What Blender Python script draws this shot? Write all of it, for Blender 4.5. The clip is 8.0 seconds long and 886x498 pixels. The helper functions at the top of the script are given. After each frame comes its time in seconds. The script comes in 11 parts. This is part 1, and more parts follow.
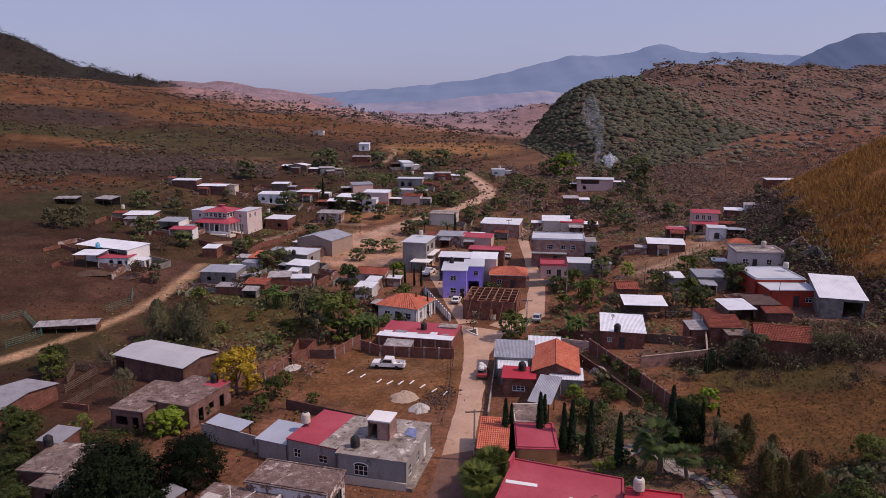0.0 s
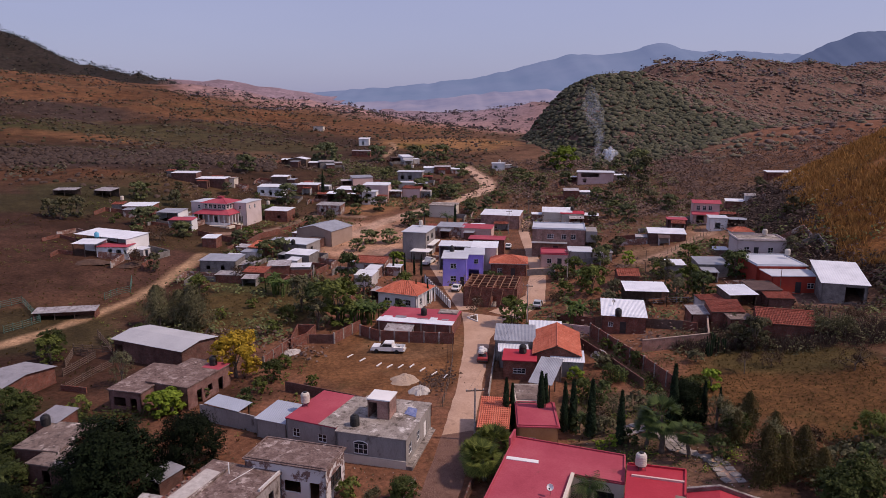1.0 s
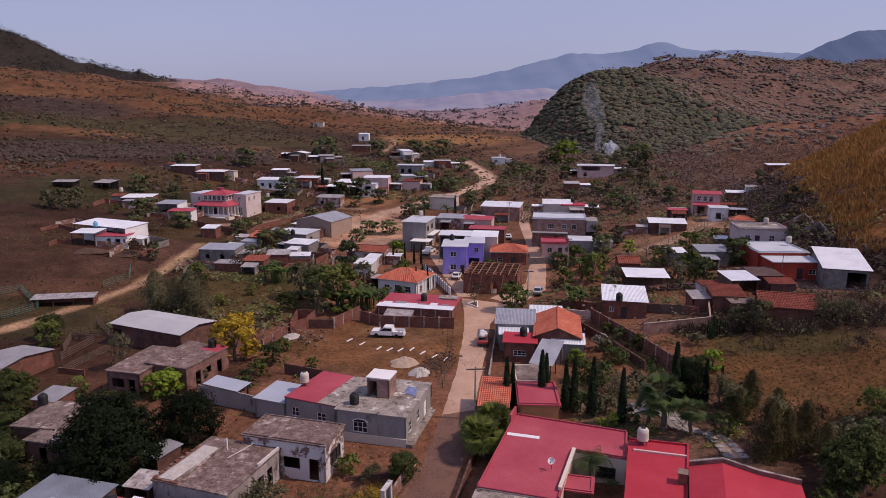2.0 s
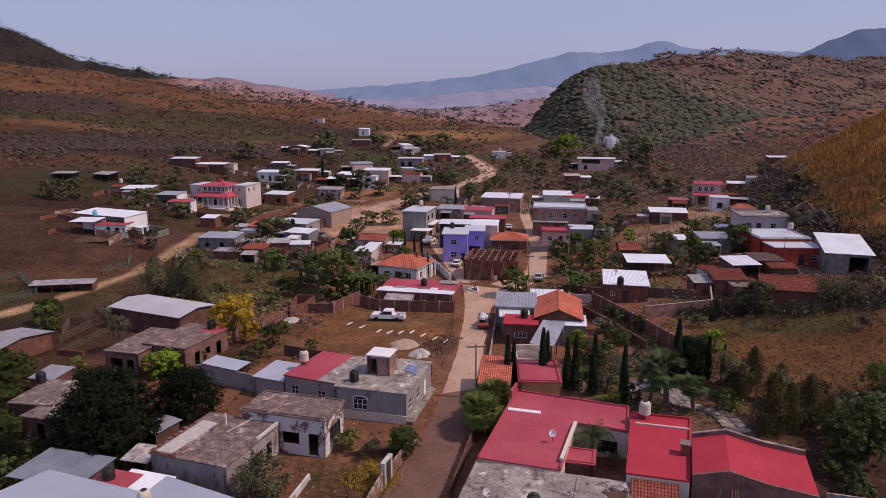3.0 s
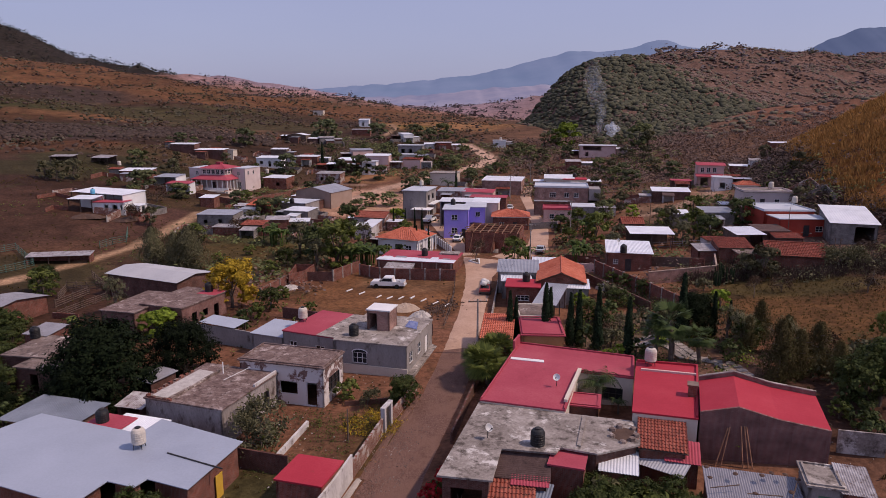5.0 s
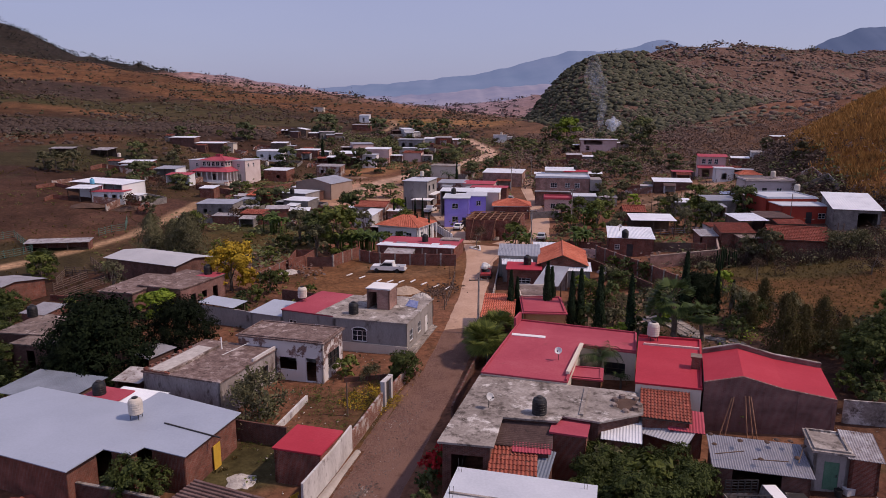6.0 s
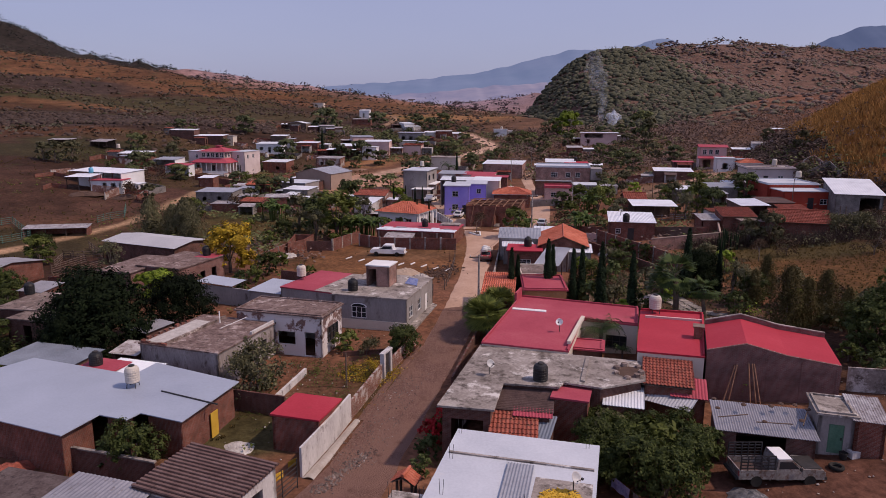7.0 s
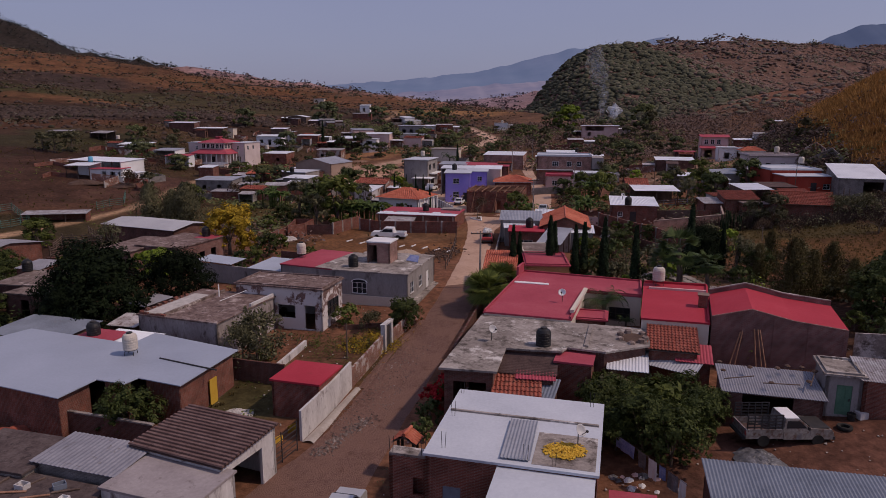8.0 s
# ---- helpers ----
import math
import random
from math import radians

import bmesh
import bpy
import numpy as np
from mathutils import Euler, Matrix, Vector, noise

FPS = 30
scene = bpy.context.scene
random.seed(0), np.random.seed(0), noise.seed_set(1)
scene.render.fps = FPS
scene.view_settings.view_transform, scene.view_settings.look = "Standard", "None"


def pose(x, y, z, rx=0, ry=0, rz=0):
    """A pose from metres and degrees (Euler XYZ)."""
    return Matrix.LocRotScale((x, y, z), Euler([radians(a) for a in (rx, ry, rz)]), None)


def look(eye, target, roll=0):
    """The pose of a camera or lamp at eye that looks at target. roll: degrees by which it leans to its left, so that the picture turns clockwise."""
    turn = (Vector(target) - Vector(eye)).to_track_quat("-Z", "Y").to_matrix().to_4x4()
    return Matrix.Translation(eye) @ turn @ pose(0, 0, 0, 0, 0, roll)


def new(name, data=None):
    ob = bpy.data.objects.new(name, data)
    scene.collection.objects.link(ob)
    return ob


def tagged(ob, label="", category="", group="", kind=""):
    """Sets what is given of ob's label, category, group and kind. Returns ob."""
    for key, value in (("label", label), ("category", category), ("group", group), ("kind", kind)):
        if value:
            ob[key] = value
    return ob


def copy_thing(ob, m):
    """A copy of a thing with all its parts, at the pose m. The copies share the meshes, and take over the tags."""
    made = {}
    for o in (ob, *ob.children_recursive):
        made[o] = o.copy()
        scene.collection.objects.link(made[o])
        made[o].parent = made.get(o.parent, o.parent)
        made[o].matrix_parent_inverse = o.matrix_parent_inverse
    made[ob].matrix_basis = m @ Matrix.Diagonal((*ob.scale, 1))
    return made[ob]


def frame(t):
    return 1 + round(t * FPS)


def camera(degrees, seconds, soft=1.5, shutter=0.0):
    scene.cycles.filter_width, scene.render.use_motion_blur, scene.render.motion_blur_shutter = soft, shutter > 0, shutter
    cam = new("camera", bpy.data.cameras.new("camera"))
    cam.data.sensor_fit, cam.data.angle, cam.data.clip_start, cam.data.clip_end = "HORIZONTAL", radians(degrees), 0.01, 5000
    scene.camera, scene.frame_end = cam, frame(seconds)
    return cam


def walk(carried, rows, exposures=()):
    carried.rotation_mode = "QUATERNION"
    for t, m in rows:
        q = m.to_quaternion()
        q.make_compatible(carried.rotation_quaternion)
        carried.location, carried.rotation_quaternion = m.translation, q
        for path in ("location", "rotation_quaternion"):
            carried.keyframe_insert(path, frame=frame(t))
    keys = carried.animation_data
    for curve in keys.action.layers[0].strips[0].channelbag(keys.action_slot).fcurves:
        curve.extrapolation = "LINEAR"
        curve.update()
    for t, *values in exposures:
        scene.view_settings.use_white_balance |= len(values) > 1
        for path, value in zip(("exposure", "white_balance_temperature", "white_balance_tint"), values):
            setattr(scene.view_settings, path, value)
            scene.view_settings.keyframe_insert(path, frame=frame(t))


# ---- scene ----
cam = camera(66, 8.0, soft=0.5)
METRES, EYE, TILT, LEAN, TURN = 22.0, 42.0, -11.8, 0.0, 0.0
ROWS = [
    (0, 0, 0, 0, 0, 0, -0),
    (0.5, -0.0008, 0.01293, -0.0603, -0.01114, -0, -0),
    (1, -0.0023, 0.02685, -0.1193, -0.01114, -0.01114, -0),
    (1.5, -0.003, 0.0396, -0.1794, -0.02227, 0.01114, -0.01),
    (3, -0.0048, 0.07498, -0.3622, 0, 0.01114, -0.01),
    (3.5, -0.0045, 0.08899, -0.4258, 0.01114, 0.03341, -0.01),
    (4, -0.0062, 0.10453, -0.4914, -0.02227, 0.05568, -0.07),
    (4.5, -0.0097, 0.12123, -0.5534, -0.01114, 0.07795, -0.06),
    (6, -0.0122, 0.16604, -0.7298, 0.03341, 0.17817, -0.13),
    (6.5, -0.0116, 0.17969, -0.7869, 0.04454, 0.1559, -0.14),
    (7, -0.0121, 0.19191, -0.8481, 0.03341, 0.17817, -0.17),
    (7.5, -0.0146, 0.20708, -0.9096, 0.05568, 0.14476, -0.18),
    (8, -0.016, 0.22145, -0.9684, 0.06681, 0.17817, -0.15),
]
walk(cam, [(t, pose(0, 0, EYE, TILT, LEAN, TURN) @ pose(METRES * x, METRES * y, METRES * z, 90 + pitch, roll, yaw)) for t, x, y, z, yaw, pitch, roll in ROWS],
     [(0.0, -0.24, 6300, 20), (7.8, -0.29, 6300, 20), (8.0, -0.80, 6300, 20)])

# ---- daylight: a hazy sky and a soft, low sun over the eastern hills ----
SUN_TO = Vector((0.61, -0.12, 0.78)).normalized()
world = bpy.data.worlds.new("hazy_sky")
scene.world = world
world.use_nodes = True
wt = world.node_tree
sky = wt.nodes.new("ShaderNodeTexSky")
sky.sky_type = "NISHITA"
sky.sun_disc = False
sky.sun_elevation = math.asin(SUN_TO.z)
sky.sun_rotation = math.atan2(SUN_TO.x, SUN_TO.y)
sky.air_density, sky.dust_density, sky.ozone_density = 1.0, 2.0, 2.0
wt.nodes["Background"].inputs["Strength"].default_value = 0.115
veil = wt.nodes.new("ShaderNodeMix")  # thin lavender haze over the whole sky
veil.data_type = "RGBA"
veil.inputs[0].default_value = 0.60
cloud = wt.nodes.new("ShaderNodeTexNoise")  # faint streaks of thin cloud
cloud.inputs["Scale"].default_value, cloud.inputs["Detail"].default_value, cloud.inputs["Roughness"].default_value = 2.2, 5.0, 0.5
stretch = wt.nodes.new("ShaderNodeMapping")
stretch.inputs["Scale"].default_value = (1.0, 1.0, 3.5)
wt.links.new(wt.nodes.new("ShaderNodeTexCoord").outputs["Generated"], stretch.inputs["Vector"])
wt.links.new(stretch.outputs["Vector"], cloud.inputs["Vector"])
haze = wt.nodes.new("ShaderNodeMix")
haze.data_type = "RGBA"
haze.inputs[6].default_value = (3.85, 4.0, 6.1, 1)
haze.inputs[7].default_value = (4.75, 4.85, 6.95, 1)
wt.links.new(cloud.outputs["Fac"], haze.inputs[0])
wt.links.new(haze.outputs[2], veil.inputs[7])
wt.links.new(sky.outputs[0], veil.inputs[6])
wt.links.new(veil.outputs[2], wt.nodes["Background"].inputs["Color"])
sun_data = bpy.data.lights.new("sun", "SUN")
sun_data.energy, sun_data.angle, sun_data.color = 3.45, radians(2.0), (1.0, 0.79, 0.59)
sun = new("sun", sun_data)
sun.matrix_world = look(SUN_TO * 400, (0, 0, 0))

# ---- materials ----
def material(name, tones, rough=0.85, scale=1.0, fine=14.0, bump=0.25, metal=0.0, stain=None, stain_at=0.55, patch=None, vary=0.0, space="world", stretch=(1, 1, 1), spec=0.3):
    """A worn surface: three tones mixed by coarse and fine noise, stains over it, and fine relief. Sizes in metres."""
    m = bpy.data.materials.new(name)
    m.use_nodes = True
    nt = m.node_tree
    n, link = nt.nodes, nt.links.new
    bsdf = n["Principled BSDF"]
    if space == "world":
        co = n.new("ShaderNodeNewGeometry").outputs["Position"]
    else:
        co = n.new("ShaderNodeTexCoord").outputs["Object"]
    mp = n.new("ShaderNodeMapping")
    mp.inputs["Scale"].default_value = stretch
    link(co, mp.inputs["Vector"])
    co = mp.outputs["Vector"]

    def noise_at(s, detail=5.0, roughness=0.6):
        t = n.new("ShaderNodeTexNoise")
        t.inputs["Scale"].default_value, t.inputs["Detail"].default_value, t.inputs["Roughness"].default_value = s, detail, roughness
        link(co, t.inputs["Vector"])
        return t.outputs["Fac"]

    coarse, small = noise_at(scale), noise_at(fine, 3.0)
    ramp = n.new("ShaderNodeValToRGB")
    a, b, c = tones
    ramp.color_ramp.elements[0].position, ramp.color_ramp.elements[0].color = 0.30, (*a, 1)
    ramp.color_ramp.elements[1].position, ramp.color_ramp.elements[1].color = 0.72, (*c, 1)
    ramp.color_ramp.elements.new(0.5).color = (*b, 1)
    mixf = n.new("ShaderNodeMath")
    mixf.operation = "MULTIPLY_ADD"
    mixf.inputs[1].default_value, mixf.inputs[2].default_value = 0.35, 0.0
    link(small, mixf.inputs[0])
    add = n.new("ShaderNodeMath")
    add.operation = "MULTIPLY_ADD"
    add.inputs[1].default_value = 0.65
    link(coarse, add.inputs[0])
    link(mixf.outputs[0], add.inputs[2])
    link(add.outputs[0], ramp.inputs["Fac"])
    colour = ramp.outputs["Color"]
    if stain:
        st = noise_at(scale * 2.3, 8.0, 0.7)
        sr = n.new("ShaderNodeMapRange")
        sr.inputs["From Min"].default_value, sr.inputs["From Max"].default_value = stain_at, stain_at + 0.14
        link(st, sr.inputs["Value"])
        mx = n.new("ShaderNodeMix")
        mx.data_type = "RGBA"
        mx.inputs[7].default_value = (*stain, 1)
        link(sr.outputs[0], mx.inputs[0])
        link(colour, mx.inputs[6])
        colour = mx.outputs[2]
    if patch:
        pt = noise_at(scale * 0.8, 10.0, 0.75)
        pr = n.new("ShaderNodeMapRange")
        pr.inputs["From Min"].default_value, pr.inputs["From Max"].default_value = 0.56, 0.63
        link(pt, pr.inputs["Value"])
        px = n.new("ShaderNodeMix")
        px.data_type = "RGBA"
        px.inputs[7].default_value = (*patch, 1)
        link(pr.outputs[0], px.inputs[0])
        link(colour, px.inputs[6])
        colour = px.outputs[2]
    if vary:
        rnd = n.new("ShaderNodeObjectInfo").outputs["Random"]
        vr = n.new("ShaderNodeMapRange")
        vr.inputs["To Min"].default_value, vr.inputs["To Max"].default_value = 1 - vary, 1 + vary
        link(rnd, vr.inputs["Value"])
        hv = n.new("ShaderNodeHueSaturation")
        link(vr.outputs[0], hv.inputs["Value"])
        link(colour, hv.inputs["Color"])
        colour = hv.outputs["Color"]
    link(colour, bsdf.inputs["Base Color"])
    bsdf.inputs["Roughness"].default_value, bsdf.inputs["Metallic"].default_value = rough, metal
    bsdf.inputs["Specular IOR Level"].default_value = spec
    if bump:
        bp = n.new("ShaderNodeBump")
        bp.inputs["Strength"].default_value, bp.inputs["Distance"].default_value = bump, 0.05
        link(small, bp.inputs["Height"])
        link(bp.outputs["Normal"], bsdf.inputs["Normal"])
    return m


def brick_material(name, brick_a, brick_b, mortar, plaster=None, plaster_at=0.5):
    """Brick courses laid along the walls of a house, with plaster left on in places."""
    m = bpy.data.materials.new(name)
    m.use_nodes = True
    nt = m.node_tree
    n, link = nt.nodes, nt.links.new
    co = n.new("ShaderNodeTexCoord").outputs["Object"]
    sep = n.new("ShaderNodeSeparateXYZ")
    link(co, sep.inputs[0])
    sm = n.new("ShaderNodeMath")
    link(sep.outputs[0], sm.inputs[0])
    link(sep.outputs[1], sm.inputs[1])
    comb = n.new("ShaderNodeCombineXYZ")
    link(sm.outputs[0], comb.inputs[0])
    link(sep.outputs[2], comb.inputs[1])
    bt = n.new("ShaderNodeTexBrick")
    bt.inputs["Scale"].default_value = 1.0
    bt.inputs["Brick Width"].default_value, bt.inputs["Row Height"].default_value, bt.inputs["Mortar Size"].default_value = 0.27, 0.085, 0.010
    bt.inputs["Color1"].default_value, bt.inputs["Color2"].default_value, bt.inputs["Mortar"].default_value = (*brick_a, 1), (*brick_b, 1), (*mortar, 1)
    link(comb.outputs[0], bt.inputs["Vector"])
    ns = n.new("ShaderNodeTexNoise")
    ns.inputs["Scale"].default_value, ns.inputs["Detail"].default_value = 0.9, 7.0
    link(co, ns.inputs["Vector"])
    hv = n.new("ShaderNodeHueSaturation")
    vr = n.new("ShaderNodeMapRange")
    vr.inputs["From Min"].default_value, vr.inputs["From Max"].default_value = 0.3, 0.7
    vr.inputs["To Min"].default_value, vr.inputs["To Max"].default_value = 0.6, 1.25
    link(ns.outputs["Fac"], vr.inputs["Value"])
    link(vr.outputs[0], hv.inputs["Value"])
    link(bt.outputs["Color"], hv.inputs["Color"])
    colour = hv.outputs["Color"]
    if plaster:
        n2 = n.new("ShaderNodeTexNoise")
        n2.inputs["Scale"].default_value, n2.inputs["Detail"].default_value, n2.inputs["Roughness"].default_value = 0.55, 9.0, 0.65
        link(co, n2.inputs["Vector"])
        pr = n.new("ShaderNodeMapRange")
        pr.inputs["From Min"].default_value, pr.inputs["From Max"].default_value = plaster_at, plaster_at + 0.05
        link(n2.outputs["Fac"], pr.inputs["Value"])
        mx = n.new("ShaderNodeMix")
        mx.data_type = "RGBA"
        mx.inputs[7].default_value = (*plaster, 1)
        link(pr.outputs[0], mx.inputs[0])
        link(colour, mx.inputs[6])
        colour = mx.outputs[2]
    bsdf = n["Principled BSDF"]
    link(colour, bsdf.inputs["Base Color"])
    bsdf.inputs["Roughness"].default_value = 0.9
    bsdf.inputs["Specular IOR Level"].default_value = 0.2
    bp = n.new("ShaderNodeBump")
    bp.inputs["Strength"].default_value, bp.inputs["Distance"].default_value = 0.4, 0.02
    link(bt.outputs["Fac"], bp.inputs["Height"])
    bp.invert = True
    link(bp.outputs["Normal"], bsdf.inputs["Normal"])
    return m


def leaf_material(name, dark, light, rough=0.6, trans=0.25):
    """Foliage whose tone changes from leaf clump to leaf clump and from plant to plant."""
    m = bpy.data.materials.new(name)
    m.use_nodes = True
    nt = m.node_tree
    n, link = nt.nodes, nt.links.new
    geo = n.new("ShaderNodeNewGeometry")
    ns = n.new("ShaderNodeTexNoise")
    ns.inputs["Scale"].default_value, ns.inputs["Detail"].default_value = 0.7, 3.0
    link(geo.outputs["Position"], ns.inputs["Vector"])
    ad = n.new("ShaderNodeMath")
    ad.operation = "MULTIPLY_ADD"
    ad.inputs[1].default_value = 0.55
    link(geo.outputs["Random Per Island"], ad.inputs[0])
    half = n.new("ShaderNodeMath")
    half.operation = "MULTIPLY"
    half.inputs[1].default_value = 0.5
    link(ns.outputs["Fac"], half.inputs[0])
    link(half.outputs[0], ad.inputs[2])
    ramp = n.new("ShaderNodeValToRGB")
    ramp.color_ramp.elements[0].position, ramp.color_ramp.elements[0].color = 0.15, (*dark, 1)
    ramp.color_ramp.elements[1].position, ramp.color_ramp.elements[1].color = 0.85, (*light, 1)
    link(ad.outputs[0], ramp.inputs["Fac"])
    hv = n.new("ShaderNodeHueSaturation")
    vr = n.new("ShaderNodeMapRange")
    vr.inputs["To Min"].default_value, vr.inputs["To Max"].default_value = 0.75, 1.25
    link(n.new("ShaderNodeObjectInfo").outputs["Random"], vr.inputs["Value"])
    link(vr.outputs[0], hv.inputs["Value"])
    link(ramp.outputs["Color"], hv.inputs["Color"])
    bsdf = n["Principled BSDF"]
    link(hv.outputs["Color"], bsdf.inputs["Base Color"])
    bsdf.inputs["Roughness"].default_value = rough
    bsdf.inputs["Specular IOR Level"].default_value = 0.12
    tr = n.new("ShaderNodeBsdfTranslucent")
    link(hv.outputs["Color"], tr.inputs["Color"])
    mx = n.new("ShaderNodeMixShader")
    mx.inputs[0].default_value = trans
    link(bsdf.outputs[0], mx.inputs[1])
    link(tr.outputs[0], mx.inputs[2])
    link(mx.outputs[0], n["Material Output"].inputs["Surface"])
    return m


def ground_material():
    """Soil, dry grass and green growth, laid out by the vertex attribute 'cover' and broken up at three scales."""
    m = bpy.data.materials.new("valley_ground")
    m.use_nodes = True
    nt = m.node_tree
    n, link = nt.nodes, nt.links.new
    at = n.new("ShaderNodeVertexColor")
    at.layer_name = "cover"
    co = n.new("ShaderNodeNewGeometry").outputs["Position"]
    colour = at.outputs["Color"]
    for s, lo, hi, det in ((0.02, 0.75, 1.25, 6.0), (0.16, 0.62, 1.38, 8.0), (1.6, 0.55, 1.4, 6.0)):
        ns = n.new("ShaderNodeTexNoise")
        ns.inputs["Scale"].default_value, ns.inputs["Detail"].default_value, ns.inputs["Roughness"].default_value = s, det, 0.65
        link(co, ns.inputs["Vector"])
        vr = n.new("ShaderNodeMapRange")
        vr.inputs["From Min"].default_value, vr.inputs["From Max"].default_value = 0.3, 0.7
        vr.inputs["To Min"].default_value, vr.inputs["To Max"].default_value = lo, hi
        link(ns.outputs["Fac"], vr.inputs["Value"])
        hv = n.new("ShaderNodeHueSaturation")
        link(vr.outputs[0], hv.inputs["Value"])
        link(colour, hv.inputs["Color"])
        colour = hv.outputs["Color"]
    # patches of green weed and of bare earth
    for s, thr, tone, much in ((0.11, 0.56, (0.060, 0.064, 0.024), 0.5), (0.07, 0.6, (0.21, 0.125, 0.075), 0.5), (0.5, 0.62, (0.045, 0.045, 0.024), 0.6)):
        ns = n.new("ShaderNodeTexNoise")
        ns.inputs["Scale"].default_value, ns.inputs["Detail"].default_value, ns.inputs["Roughness"].default_value = s, 9.0, 0.7
        link(co, ns.inputs["Vector"])
        vr = n.new("ShaderNodeMapRange")
        vr.inputs["From Min"].default_value, vr.inputs["From Max"].default_value = thr, thr + 0.12
        vr.inputs["To Max"].default_value = much
        link(ns.outputs["Fac"], vr.inputs["Value"])
        ml = n.new("ShaderNodeMath")
        ml.operation = "MULTIPLY"
        link(vr.outputs[0], ml.inputs[0])
        link(at.outputs["Alpha"], ml.inputs[1])
        mx = n.new("ShaderNodeMix")
        mx.data_type = "RGBA"
        mx.inputs[7].default_value = (*tone, 1)
        link(ml.outputs[0], mx.inputs[0])
        link(colour, mx.inputs[6])
        colour = mx.outputs[2]
    bsdf = n["Principled BSDF"]
    link(colour, bsdf.inputs["Base Color"])
    bsdf.inputs["Roughness"].default_value = 0.95
    bsdf.inputs["Specular IOR Level"].default_value = 0.1
    nb = n.new("ShaderNodeTexNoise")
    nb.inputs["Scale"].default_value, nb.inputs["Detail"].default_value = 2.2, 8.0
    link(co, nb.inputs["Vector"])
    bp = n.new("ShaderNodeBump")
    bp.inputs["Strength"].default_value, bp.inputs["Distance"].default_value = 0.6, 0.25
    link(nb.outputs["Fac"], bp.inputs["Height"])
    link(bp.outputs["Normal"], bsdf.inputs["Normal"])
    return m


GROUND = ground_material()
CONCRETE = material("stained_concrete", ((0.13, 0.108, 0.095), (0.27, 0.235, 0.215), (0.46, 0.42, 0.395)), 0.9, 0.45, 5, 0.3, stain=(0.075, 0.060, 0.052), stain_at=0.50, patch=(0.58, 0.55, 0.53))
CONCRETE_DARK = material("weathered_roof_concrete", ((0.090, 0.062, 0.054), (0.175, 0.130, 0.115), (0.32, 0.265, 0.24)), 0.95, 0.6, 6, 0.4, stain=(0.055, 0.040, 0.036), stain_at=0.5, patch=(0.50, 0.435, 0.405))
PLASTER_GREY = material("grey_cement_render", ((0.21, 0.19, 0.185), (0.28, 0.26, 0.255), (0.36, 0.335, 0.33)), 0.9, 0.5, 8, 0.15, stain=(0.11, 0.092, 0.086), stain_at=0.56, stretch=(1, 1, 0.45))
PLASTER_WHITE = material("old_limewash", ((0.34, 0.31, 0.31), (0.52, 0.50, 0.50), (0.66, 0.64, 0.64)), 0.9, 0.7, 7, 0.15, stain=(0.13, 0.10, 0.095), stain_at=0.56, stretch=(1, 1, 0.45))
PLASTER_WORN = material("worn_grey_limewash", ((0.20, 0.17, 0.168), (0.31, 0.275, 0.272), (0.44, 0.405, 0.40)), 0.92, 0.7, 7, 0.2, stain=(0.10, 0.075, 0.068), stain_at=0.52, stretch=(1, 1, 0.45))
PLASTER_CREAM = material("cream_wall_paint", ((0.52, 0.45, 0.38), (0.62, 0.55, 0.47), (0.68, 0.62, 0.54)), 0.8, 0.4, 9, 0.08, stain=(0.36, 0.3, 0.25), stain_at=0.64)
PAINT_WHITE = material("white_wall_paint", ((0.62, 0.62, 0.63), (0.72, 0.72, 0.73), (0.78, 0.78, 0.79)), 0.7, 0.4, 9, 0.06, stain=(0.45, 0.42, 0.41), stain_at=0.66)
PAINT_PINK = material("pink_wall_paint", ((0.52, 0.33, 0.30), (0.60, 0.42, 0.39), (0.66, 0.50, 0.47)), 0.8, 0.4, 9, 0.06, stain=(0.38, 0.28, 0.25), stain_at=0.62)
PAINT_BLUSH = material("blush_white_wall_paint", ((0.50, 0.40, 0.39), (0.60, 0.50, 0.49), (0.67, 0.58, 0.57)), 0.8, 0.4, 9, 0.06, stain=(0.40, 0.31, 0.29), stain_at=0.64)
PLASTER_TAN = material("tan_cement_render", ((0.26, 0.19, 0.155), (0.33, 0.245, 0.20), (0.40, 0.305, 0.255)), 0.9, 0.4, 8, 0.12, stain=(0.19, 0.135, 0.11), stain_at=0.6)
PAINT_LILAC = material("lilac_wall_paint", ((0.26, 0.20, 0.66), (0.32, 0.26, 0.75), (0.38, 0.33, 0.8)), 0.7, 0.4, 9, 0.05, stain=(0.2, 0.16, 0.45), stain_at=0.68)
PAINT_RED_WALL = material("red_wall_paint", ((0.28, 0.035, 0.022), (0.36, 0.05, 0.03), (0.42, 0.08, 0.05)), 0.8, 0.5, 9, 0.06, stain=(0.22, 0.05, 0.035), stain_at=0.63)
PAINT_ORANGE = material("ochre_wall_paint", ((0.36, 0.16, 0.07), (0.44, 0.22, 0.10), (0.50, 0.28, 0.15)), 0.8, 0.5, 9, 0.06, stain=(0.24, 0.12, 0.07), stain_at=0.6)
SCREED = material("pale_roof_screed", ((0.23, 0.20, 0.205), (0.30, 0.265, 0.27), (0.38, 0.345, 0.35)), 0.9, 0.5, 5, 0.15, stain=(0.15, 0.122, 0.12), stain_at=0.58)
ROOF_RUIN = material("patched_roof_concrete", ((0.080, 0.050, 0.045), (0.165, 0.112, 0.100), (0.33, 0.265, 0.25)), 0.95, 0.9, 5, 0.5, stain=(0.055, 0.034, 0.030), stain_at=0.52, patch=(0.40, 0.33, 0.31))
